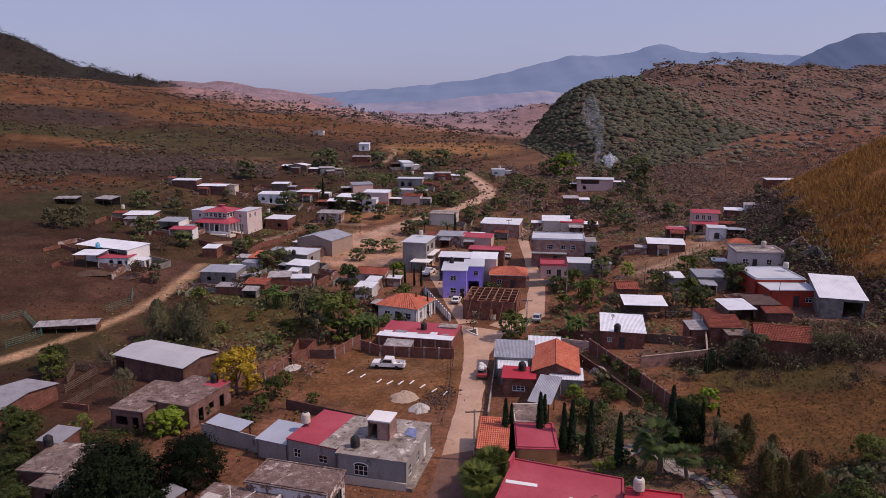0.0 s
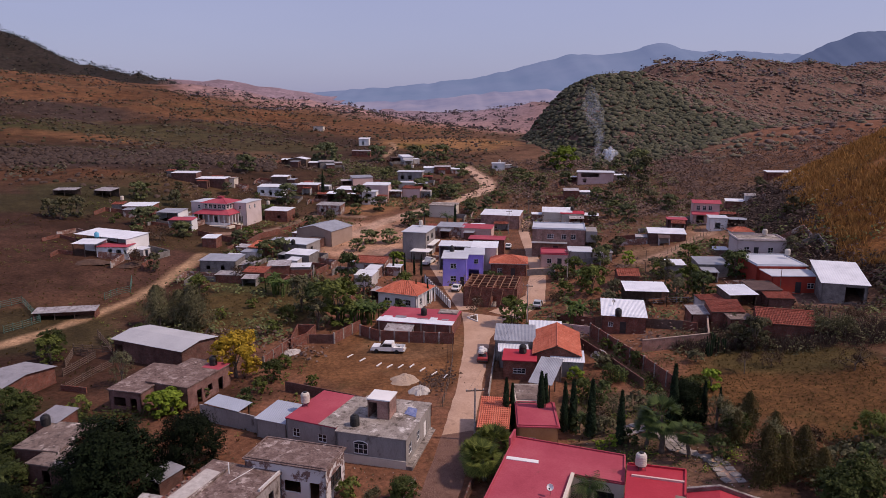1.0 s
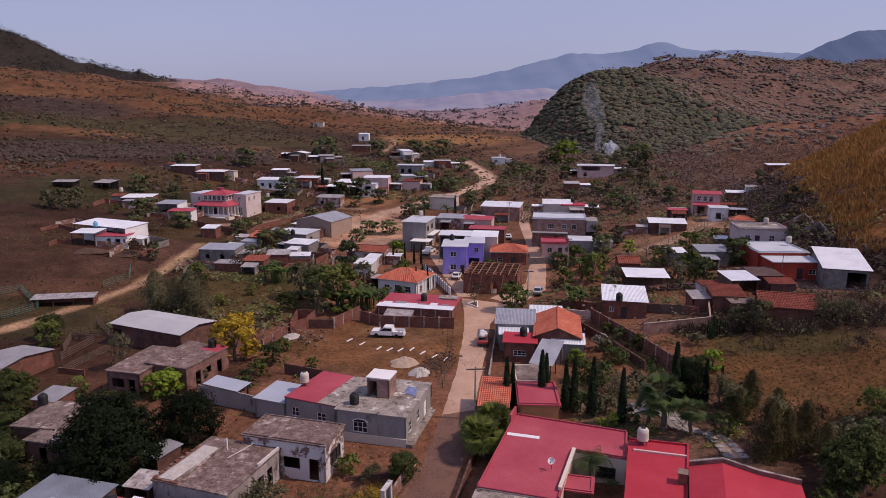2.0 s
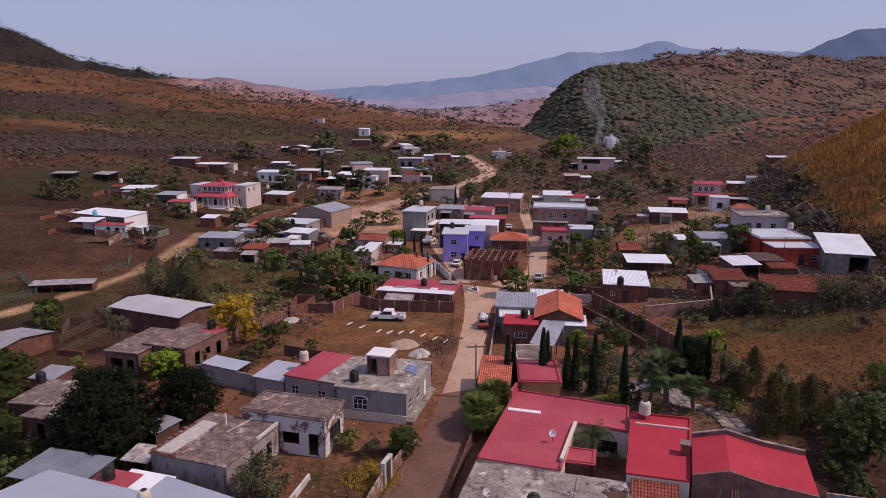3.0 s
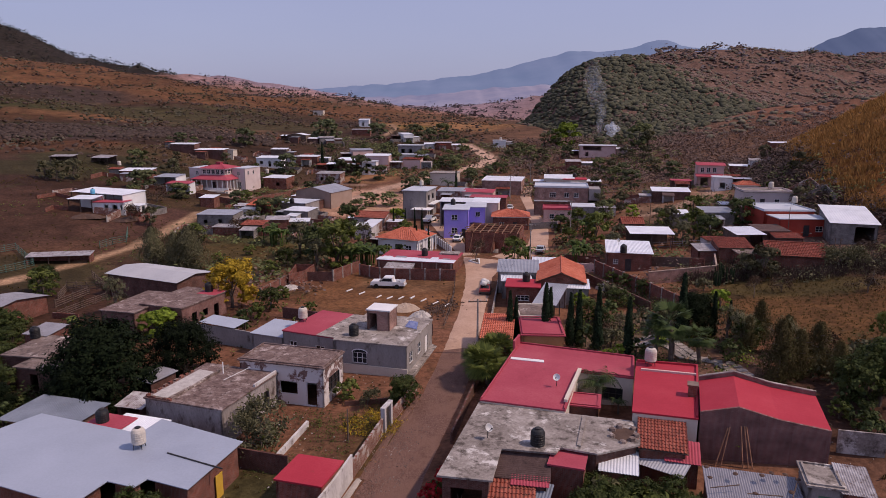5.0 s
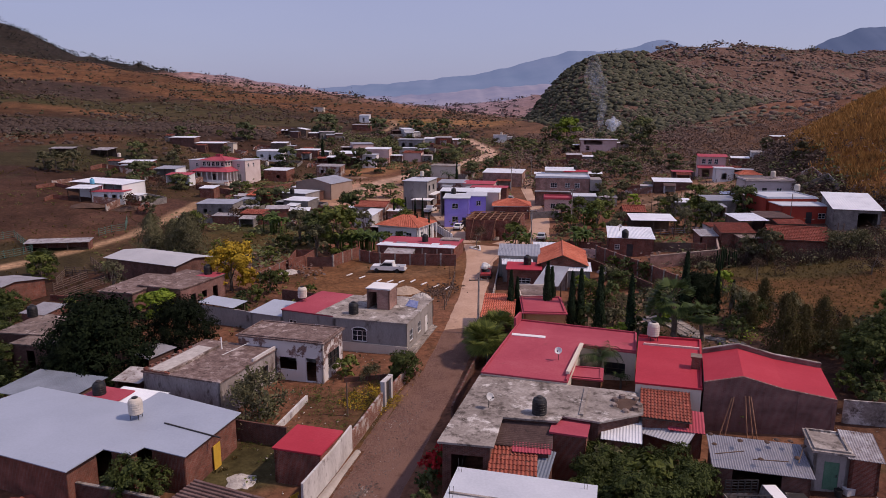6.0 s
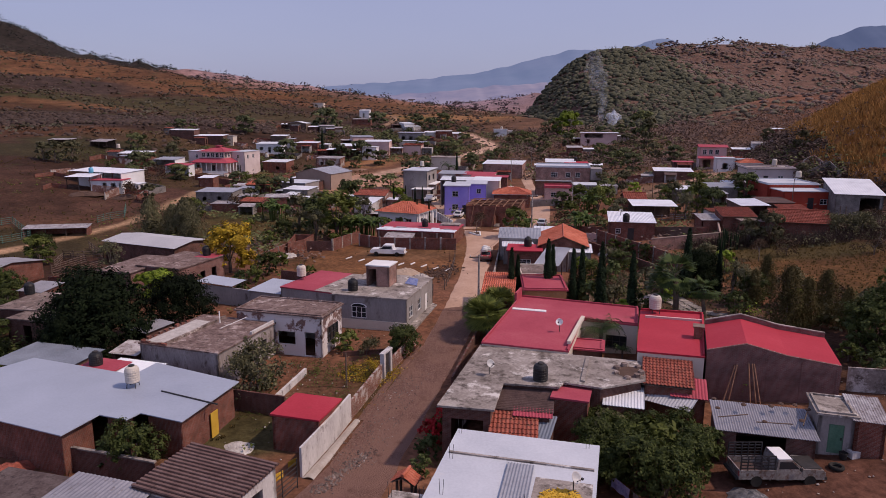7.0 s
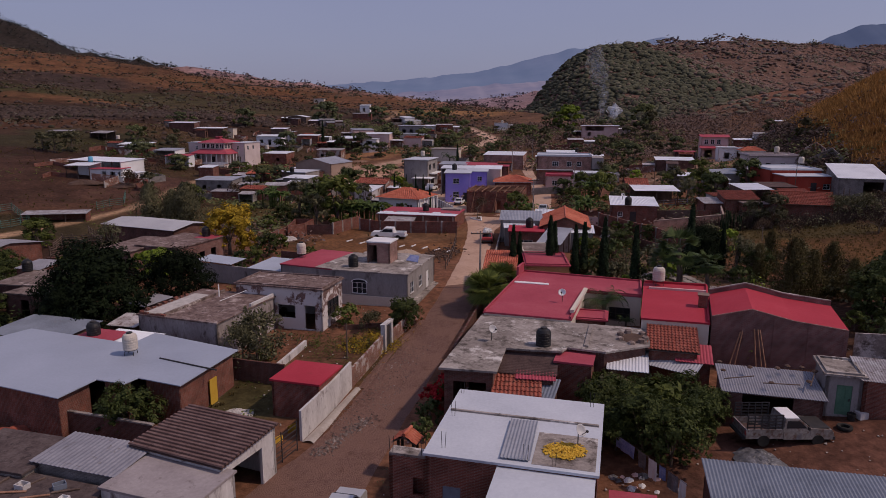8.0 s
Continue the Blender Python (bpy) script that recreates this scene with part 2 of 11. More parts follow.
SCRAP_ROOF = material("dark_dusty_roof", ((0.050, 0.034, 0.034), (0.085, 0.062, 0.060), (0.15, 0.12, 0.115)), 0.95, 0.9, 5, 0.4, stain=(0.035, 0.025, 0.025), stain_at=0.52)
SHEET_DULL = material("dull_patched_sheet", ((0.17, 0.17, 0.20), (0.23, 0.23, 0.265), (0.30, 0.30, 0.335)), 0.6, 0.7, 5, 0.08, stain=(0.10, 0.075, 0.068), stain_at=0.58)
STRIP_BROWN = material("faded_brown_roof_strip", ((0.085, 0.047, 0.042), (0.140, 0.084, 0.076), (0.21, 0.14, 0.128)), 0.85, 0.9, 6, 0.2, stain=(0.06, 0.034, 0.03), stain_at=0.56)
ROOF_RED = material("red_waterproof_paint", ((0.27, 0.040, 0.062), (0.36, 0.062, 0.090), (0.43, 0.105, 0.130)), 0.8, 0.22, 6, 0.1, stain=(0.22, 0.055, 0.062), stain_at=0.60, spec=0.2)
ROOF_SCARLET = material("scarlet_waterproof_paint", ((0.31, 0.022, 0.038), (0.38, 0.030, 0.050), (0.44, 0.055, 0.075)), 0.75, 0.2, 6, 0.08, stain=(0.28, 0.04, 0.045), stain_at=0.64, spec=0.25)
ROOF_WHITE = material("white_roof_coating", ((0.40, 0.43, 0.49), (0.49, 0.52, 0.58), (0.58, 0.61, 0.67)), 0.6, 0.25, 6, 0.05, stain=(0.55, 0.54, 0.54), stain_at=0.64)
SHEET_DUSTY = material("dusty_white_sheet", ((0.30, 0.31, 0.35), (0.36, 0.37, 0.41), (0.42, 0.43, 0.47)), 0.55, 0.22, 5, 0.05, stain=(0.28, 0.275, 0.285), stain_at=0.6)
SHEET_BLUE = material("dull_blue_grey_sheet", ((0.11, 0.13, 0.17), (0.16, 0.185, 0.235), (0.21, 0.24, 0.30)), 0.6, 0.5, 5, 0.08, stain=(0.14, 0.13, 0.14), stain_at=0.6)
SHEET_SMOOTH = material("smooth_white_sheet", ((0.28, 0.315, 0.395), (0.325, 0.365, 0.45), (0.37, 0.41, 0.505)), 0.45, 0.2, 5, 0.04, stain=(0.31, 0.32, 0.36), stain_at=0.63)
SHEET = material("galvanised_sheet", ((0.24, 0.25, 0.28), (0.33, 0.34, 0.38), (0.42, 0.44, 0.48)), 0.5, 0.5, 5, 0.08, metal=0.35, stain=(0.33, 0.30, 0.29), stain_at=0.62, vary=0.12)
SHEET_WHITE = material("white_painted_sheet", ((0.50, 0.53, 0.58), (0.66, 0.69, 0.75), (0.76, 0.79, 0.84)), 0.45, 0.4, 5, 0.05, stain=(0.48, 0.46, 0.45), stain_at=0.66, vary=0.08)
SHEET_OLD = material("rusting_sheet", ((0.15, 0.12, 0.115), (0.34, 0.32, 0.33), (0.56, 0.55, 0.57)), 0.6, 0.8, 4, 0.15, metal=0.1, stain=(0.10, 0.055, 0.045), stain_at=0.53, vary=0.15)
SHEET_BROWN = material("brown_asbestos_sheet", ((0.045, 0.027, 0.025), (0.085, 0.052, 0.048), (0.14, 0.092, 0.084)), 0.85, 0.8, 7, 0.2, stain=(0.04, 0.026, 0.023), stain_at=0.56)
TILE = material("clay_roof_tile", ((0.33, 0.085, 0.05), (0.47, 0.135, 0.082), (0.57, 0.225, 0.15)), 0.85, 1.1, 7, 0.25, stain=(0.20, 0.085, 0.055), stain_at=0.56, vary=0.1)
TILE_OLD = material("old_clay_tile", ((0.15, 0.040, 0.028), (0.26, 0.070, 0.047), (0.39, 0.135, 0.095)), 0.9, 1.4, 8, 0.35, stain=(0.11, 0.065, 0.05), stain_at=0.53, vary=0.12)
BRICK = brick_material("fired_brick", (0.22, 0.070, 0.048), (0.15, 0.046, 0.032), (0.22, 0.16, 0.135))
BRICK_DARK = brick_material("dark_brick", (0.145, 0.062, 0.050), (0.10, 0.044, 0.036), (0.16, 0.115, 0.10))
BRICK_PLASTER = brick_material("brick_with_failing_plaster", (0.25, 0.10, 0.07), (0.18, 0.07, 0.05), (0.33, 0.28, 0.25), (0.42, 0.38, 0.36), 0.5)
BRICK_PINK = brick_material("unpainted_pink_brick", (0.33, 0.185, 0.155), (0.27, 0.145, 0.122), (0.36, 0.26, 0.23))
BRICK_HALL = brick_material("dusty_hall_brick", (0.225, 0.108, 0.094), (0.175, 0.082, 0.072), (0.25, 0.18, 0.165))
BRICK_RUIN = brick_material("limewash_over_brick", (0.21, 0.11, 0.092), (0.16, 0.082, 0.07), (0.27, 0.21, 0.20), (0.66, 0.62, 0.62), 0.44)
BLOCK = brick_material("grey_block", (0.22, 0.20, 0.19), (0.17, 0.155, 0.15), (0.28, 0.26, 0.25))
def cobble_material(name):
    """River stones set in earth, worn bare along the wheel tracks and buried in places."""
    m = bpy.data.materials.new(name)
    m.use_nodes = True
    n, link = m.node_tree.nodes, m.node_tree.links.new
    co = n.new("ShaderNodeNewGeometry").outputs["Position"]
    vo = n.new("ShaderNodeTexVoronoi")
    vo.inputs["Scale"].default_value = 8.5
    link(co, vo.inputs["Vector"])
    ve = n.new("ShaderNodeTexVoronoi")
    ve.feature = "DISTANCE_TO_EDGE"
    ve.inputs["Scale"].default_value = 8.5
    link(co, ve.inputs["Vector"])
    sp = n.new("ShaderNodeSeparateColor")
    link(vo.outputs["Color"], sp.inputs[0])
    rp = n.new("ShaderNodeValToRGB")
    rp.color_ramp.elements[0].color = (0.165, 0.090, 0.072, 1)
    rp.color_ramp.elements[1].color = (0.250, 0.146, 0.118, 1)
    link(sp.outputs[0], rp.inputs["Fac"])
    edge = n.new("ShaderNodeMapRange")
    edge.inputs["From Max"].default_value = 0.14
    link(ve.outputs["Distance"], edge.inputs["Value"])
    gap = n.new("ShaderNodeMix")
    gap.data_type = "RGBA"
    gap.inputs[6].default_value = (0.150, 0.082, 0.064, 1)
    link(edge.outputs[0], gap.inputs[0])
    link(rp.outputs["Color"], gap.inputs[7])
    colour = gap.outputs[2]
    for s_, lo, tone, much in ((0.28, 0.45, (0.225, 0.128, 0.099), 0.85), (0.7, 0.56, (0.145, 0.077, 0.058), 0.75), (2.6, 0.6, (0.27, 0.18, 0.148), 0.3)):
        ns = n.new("ShaderNodeTexNoise")
        ns.inputs["Scale"].default_value, ns.inputs["Detail"].default_value, ns.inputs["Roughness"].default_value = s_, 9.0, 0.68
        link(co, ns.inputs["Vector"])
        mr = n.new("ShaderNodeMapRange")
        mr.inputs["From Min"].default_value, mr.inputs["From Max"].default_value, mr.inputs["To Max"].default_value = lo, lo + 0.1, much
        link(ns.outputs["Fac"], mr.inputs["Value"])
        mx = n.new("ShaderNodeMix")
        mx.data_type = "RGBA"
        mx.inputs[7].default_value = (*tone, 1)
        link(mr.outputs[0], mx.inputs[0])
        link(colour, mx.inputs[6])
        colour = mx.outputs[2]
    bsdf = n["Principled BSDF"]
    link(colour, bsdf.inputs["Base Color"])
    bsdf.inputs["Roughness"].default_value = 0.9
    bsdf.inputs["Specular IOR Level"].default_value = 0.2
    bp = n.new("ShaderNodeBump")
    bp.inputs["Strength"].default_value, bp.inputs["Distance"].default_value = 0.8, 0.06
    link(edge.outputs[0], bp.inputs["Height"])
    link(bp.outputs["Normal"], bsdf.inputs["Normal"])
    return m


STREET = cobble_material("cobbled_street")
STREET_DIRT = material("packed_earth_street", ((0.34, 0.215, 0.155), (0.45, 0.295, 0.215), (0.56, 0.39, 0.295)), 0.95, 0.25, 4, 0.5, stain=(0.27, 0.172, 0.128), stain_at=0.57)
KERB = material("worn_kerb", ((0.25, 0.22, 0.20), (0.36, 0.32, 0.29), (0.45, 0.41, 0.38)), 0.9, 0.8, 6, 0.3)
TIMBER = material("grey_timber", ((0.07, 0.045, 0.036), (0.12, 0.085, 0.068), (0.19, 0.14, 0.115)), 0.9, 1.5, 12, 0.3)
TIMBER_NEW = material("reddish_new_timber", ((0.20, 0.10, 0.06), (0.30, 0.16, 0.10), (0.40, 0.24, 0.16)), 0.85, 1.5, 12, 0.3)
STEEL_DARK = material("dark_ironwork", ((0.02, 0.02, 0.022), (0.035, 0.033, 0.034), (0.06, 0.05, 0.05)), 0.6, 2, 10, 0.1)
STEEL_GREEN = material("green_painted_rail", ((0.045, 0.095, 0.078), (0.075, 0.145, 0.12), (0.12, 0.20, 0.17)), 0.7, 2, 10, 0.1)
DOOR_STEEL = material("dark_door_paint", ((0.025, 0.022, 0.024), (0.045, 0.04, 0.042), (0.07, 0.06, 0.06)), 0.6, 1, 9, 0.05)
DOOR_YELLOW = material("yellow_door_paint", ((0.45, 0.27, 0.03), (0.55, 0.34, 0.04), (0.6, 0.4, 0.07)), 0.7, 1, 9, 0.05)
DOOR_GREEN = material("green_door_paint", ((0.05, 0.13, 0.09), (0.08, 0.18, 0.12), (0.12, 0.23, 0.16)), 0.7, 1, 9, 0.05)
TANK_BLACK = material("black_tank_plastic", ((0.012, 0.012, 0.013), (0.018, 0.018, 0.02), (0.03, 0.03, 0.032)), 0.5, 2, 9, 0.03)
TANK_CREAM = material("cream_tank_plastic", ((0.44, 0.40, 0.35), (0.52, 0.48, 0.43), (0.58, 0.54, 0.5)), 0.5, 2, 9, 0.03)
TANK_BLUE = material("blue_tank_plastic", ((0.10, 0.35, 0.55), (0.13, 0.42, 0.62), (0.18, 0.48, 0.68)), 0.5, 2, 9, 0.03)
DISH_GREY = material("dish_enamel", ((0.40, 0.40, 0.41), (0.48, 0.48, 0.49), (0.54, 0.54, 0.55)), 0.5, 2, 9, 0.03)
CAR_WHITE = material("white_car_paint", ((0.66, 0.66, 0.67), (0.72, 0.72, 0.73), (0.76, 0.76, 0.77)), 0.3, 0.6, 9, 0.0, spec=0.5)
CAR_GREY = material("worn_rusty_car_paint", ((0.09, 0.070, 0.062), (0.20, 0.185, 0.18), (0.36, 0.35, 0.345)), 0.6, 1.4, 7, 0.08, stain=(0.10, 0.048, 0.030), stain_at=0.50)
CAR_RED = material("dark_red_car_paint", ((0.28, 0.03, 0.035), (0.34, 0.04, 0.045), (0.4, 0.06, 0.06)), 0.35, 0.6, 9, 0.0, spec=0.5)
CAR_SILVER = material("silver_car_paint", ((0.42, 0.43, 0.45), (0.48, 0.49, 0.51), (0.53, 0.54, 0.56)), 0.35, 0.6, 9, 0.0, metal=0.3, spec=0.5)
RUBBER = material("tyre_rubber", ((0.012, 0.012, 0.012), (0.022, 0.021, 0.02), (0.04, 0.036, 0.034)), 0.9, 3, 15, 0.1)
CLOTH_BLUE = material("faded_blue_cloth", ((0.08, 0.11, 0.28), (0.18, 0.22, 0.42), (0.34, 0.37, 0.52)), 0.9, 2, 9, 0.2)
CLOTH_WHITE = material("white_cloth", ((0.5, 0.5, 0.5), (0.62, 0.62, 0.62), (0.72, 0.72, 0.72)), 0.9, 2, 9, 0.2)
TARP = material("crumpled_grey_plastic", ((0.05, 0.05, 0.055), (0.12, 0.12, 0.13), (0.32, 0.32, 0.35)), 0.5, 1.6, 6, 0.3)
CORN = material("drying_maize", ((0.40, 0.22, 0.02), (0.58, 0.36, 0.035), (0.68, 0.47, 0.08)), 0.8, 3, 9, 0.5)
SAND = material("heap_of_sand", ((0.30, 0.22, 0.17), (0.38, 0.29, 0.22), (0.45, 0.35, 0.28)), 0.95, 1, 7, 0.3)
EARTH_DARK = material("dug_earth", ((0.060, 0.036, 0.028), (0.090, 0.055, 0.042), (0.13, 0.082, 0.062)), 0.95, 1, 7, 0.3)
RUBBLE = material("pale_rubble", ((0.30, 0.27, 0.25), (0.44, 0.41, 0.39), (0.58, 0.55, 0.53)), 0.95, 1.6, 7, 0.6)
BARK = material("bark", ((0.06, 0.045, 0.035), (0.11, 0.085, 0.07), (0.17, 0.14, 0.12)), 0.95, 2, 12, 0.5)
BARK_PALE = material("pale_bark", ((0.085, 0.068, 0.056), (0.13, 0.105, 0.09), (0.19, 0.16, 0.14)), 0.95, 2, 12, 0.4)
LEAF_DARK = leaf_material("dark_evergreen_leaf", (0.026, 0.042, 0.016), (0.120, 0.148, 0.052))
LEAF_GREEN = leaf_material("green_leaf", (0.036, 0.054, 0.013), (0.165, 0.190, 0.046))
# two leaf tones raised for farther growth: haze put into the colour
LEAF_MID = leaf_material("haze_lightened_leaf", (0.062, 0.078, 0.040), (0.205, 0.222, 0.092), 0.85, 0.25)
LEAF_MID_DARK = leaf_material("haze_lightened_dark_leaf", (0.050, 0.064, 0.038), (0.165, 0.182, 0.088), 0.85, 0.25)
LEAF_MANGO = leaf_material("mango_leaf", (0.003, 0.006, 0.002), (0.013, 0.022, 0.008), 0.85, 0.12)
LEAF_BRIGHT = leaf_material("bright_green_leaf", (0.09, 0.15, 0.018), (0.26, 0.34, 0.04))
LEAF_OLIVE = leaf_material("grey_olive_leaf", (0.052, 0.055, 0.030), (0.165, 0.155, 0.085))
LEAF_PLUME = leaf_material("brownish_olive_leaf", (0.040, 0.038, 0.016), (0.135, 0.110, 0.045), 0.8, 0.25)
LEAF_YELLOW = leaf_material("yellow_turning_leaf", (0.15, 0.105, 0.012), (0.46, 0.32, 0.03))
# leaf tone darkened for the shade of the gully
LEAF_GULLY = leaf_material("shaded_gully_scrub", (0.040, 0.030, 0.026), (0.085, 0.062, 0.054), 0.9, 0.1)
LEAF_PEAK = leaf_material("dark_peak_woods", (0.020, 0.023, 0.022), (0.044, 0.047, 0.042), 0.95, 0.05)
LEAF_GARDEN = leaf_material("garden_leaf", (0.014, 0.025, 0.007), (0.085, 0.104, 0.029))
LEAF_CYPRESS = leaf_material("cypress_needle", (0.008, 0.016, 0.008), (0.024, 0.042, 0.020), 0.8, 0.1)
LEAF_PALM = leaf_material("palm_frond", (0.030, 0.055, 0.018), (0.10, 0.14, 0.045), 0.5, 0.2)
LEAF_BANANA = leaf_material("banana_leaf", (0.035, 0.065, 0.018), (0.12, 0.17, 0.045), 0.5, 0.3)
LEAF_DRY = leaf_material("dry_scrub", (0.040, 0.026, 0.018), (0.095, 0.062, 0.040), 0.9, 0.1)
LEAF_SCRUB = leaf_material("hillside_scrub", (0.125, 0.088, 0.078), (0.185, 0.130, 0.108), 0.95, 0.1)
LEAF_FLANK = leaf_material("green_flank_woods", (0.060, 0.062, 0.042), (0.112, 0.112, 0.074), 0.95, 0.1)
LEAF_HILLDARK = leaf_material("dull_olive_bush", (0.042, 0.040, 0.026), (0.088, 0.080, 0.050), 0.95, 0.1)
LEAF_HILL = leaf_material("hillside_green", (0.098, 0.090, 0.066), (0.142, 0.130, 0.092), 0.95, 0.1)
# mauve-grey leaf for trees on the far floor, haze put into it
LEAF_FAR = leaf_material("haze_tinted_wood", (0.085, 0.070, 0.080), (0.15, 0.125, 0.135), 1.0, 0.0)
LEAF_GREYDRY = leaf_material("leafless_grey_scrub", (0.060, 0.042, 0.036), (0.100, 0.072, 0.062), 0.9, 0.1)
GRASS_STRAW = leaf_material("dry_straw", (0.17, 0.086, 0.030), (0.54, 0.30, 0.10), 0.9, 0.2)
GRASS_DULL = leaf_material("dull_weed", (0.055, 0.044, 0.018), (0.150, 0.108, 0.042), 0.9, 0.2)
FLOWER_RED = leaf_material("red_bougainvillea", (0.22, 0.01, 0.015), (0.5, 0.03, 0.035), 0.7, 0.2)
glass = bpy.data.materials.new("window_glass")
glass.use_nodes = True
glass.node_tree.nodes["Principled BSDF"].inputs["Base Color"].default_value = (0.02, 0.024, 0.03, 1)
glass.node_tree.nodes["Principled BSDF"].inputs["Roughness"].default_value = 0.08
GLASS = glass

# ---- the lie of the land: a rising valley floor, soft swells, and ridges round it ----
SWELLS = [(-110, 60, -1.2), (-110, 120, -2.3), (-110, 190, 1.3), (-110, 270, 4.2), (-65, 60, 0.4), (-65, 115, -4.8), (-65, 170, -0.1),
          (-65, 230, -8.5), (-65, 300, -1.5), (-20, 40, -3.4), (-20, 90, 1.3), (-20, 140, -1.5), (-20, 190, -2.3), (-20, 250, 1.5),
          (-20, 320, -0.9), (25, 40, -0.3), (25, 90, -2.2), (25, 140, -1.5), (25, 190, -4.6), (25, 250, -2.8), (25, 320, -3.0),
          (70, 60, 6.0), (70, 110, -1.7), (70, 160, 3.9), (75, 220, -1.9), (75, 290, -0.5)]
# crest lines (x, y, z) with the slope of their flanks
WEST_RIDGE = ([(40, 500, 13), (-20, 545, 24), (-58, 553, 32), (-108, 585, 36), (-144, 630, 41), (-200, 695, 50), (-277, 742, 61), (-335, 700, 64), (-385, 615, 71), (-500, 560, 94)], 0.145)
WEST_PEAK = ([(-300, 780, 64), (-370, 860, 75), (-524, 1040, 101), (-587, 1060, 119), (-650, 1080, 145), (-720, 1090, 175), (-1000, 1150, 212)], 0.55)
EAST_RIDGE = ([(93, 433, 56), (118, 443, 57.5), (142, 480, 57), (165, 560, 64), (185, 612, 78), (199, 612, 80.5), (235, 616, 80), (283, 625, 78), (330, 640, 76), (390, 670, 79), (470, 710, 84), (800, 850, 112)], 0.34)
NEAR_KNOLL = ([(140, 100, 26), (131, 130, 36), (132, 160, 40), (142, 195, 38), (160, 215, 32), (220, 210, 50)], 0.62)
EAST_SHELF = ([(170, 330, 30), (240, 310, 38), (360, 300, 50)], 0.2)
FAR_RIDGE = ([(-700, 1500, 90), (-530, 1500, 96), (-464, 1500, 95), (-434, 1500, 89), (-368, 1500, 80), (-308, 1500, 72), (-271, 1500, 65), (-180, 1500, 54)], 0.2)
VALLEY_SPUR = ([(330, 1020, 74), (220, 1000, 52), (120, 980, 38), (40, 960, 31)], 0.12)


def crest_height(x, y, ridge):
    points, slope = ridge
    best = np.full(np.shape(x), -1e3)
    for (ax, ay, az), (bx, by, bz) in zip(points, points[1:]):
        dx, dy = bx - ax, by - ay
        u = np.clip(((x - ax) * dx + (y - ay) * dy) / (dx * dx + dy * dy), 0, 1)
        off = np.hypot(x - ax - u * dx, y - ay - u * dy)
        best = np.maximum(best, az + u * (bz - az) - slope * (np.sqrt(off * off + 36) - 6))
    return best


def east_crest(x, y):
    """The eastern hill: a spur in front and a higher ridge behind, both falling off steeply to the west."""
    return crest_height(x, y, EAST_RIDGE) - 0.0145 * np.clip(94 - x, 0, 60) ** 2 - 0.02 * np.clip((y - 500) / 60, 0, 1) * np.clip(190 - x, 0, 60) ** 2


def soft_max(a, b, k):
    h = np.clip(0.5 + 0.5 * (a - b) / k, 0, 1)
    return b + (a - b) * h + k * h * (1 - h)


def ground(x, y):
    x, y = np.asarray(x, float), np.asarray(y, float)
    z = -0.7 - 0.0073 * np.clip(x, -400, 400) + 0.0503 * np.clip(y, -300, 390) - 0.03 * np.clip(y - 530, 0, 170) + 0.04 * np.clip(y - 720, 0, 900)
    for a, b, h in SWELLS:
        z = z + h * np.exp(-((x - a) ** 2 + (y - b) ** 2) / 2888.0)
    for ridge, k in ((WEST_RIDGE, 6), (WEST_PEAK, 6), (EAST_RIDGE, 5), (NEAR_KNOLL, 2.5), (EAST_SHELF, 6), (FAR_RIDGE, 8), (VALLEY_SPUR, 8)):
        crest = east_crest(x, y) if ridge is EAST_RIDGE else crest_height(x, y, ridge)
        z = soft_max(z, crest, k)
    return z


def gz(x, y):
    return float(ground(x, y))


# ---- building helpers ----
TAKEN = []  # where houses stand
HOUSES = []  # their outlines


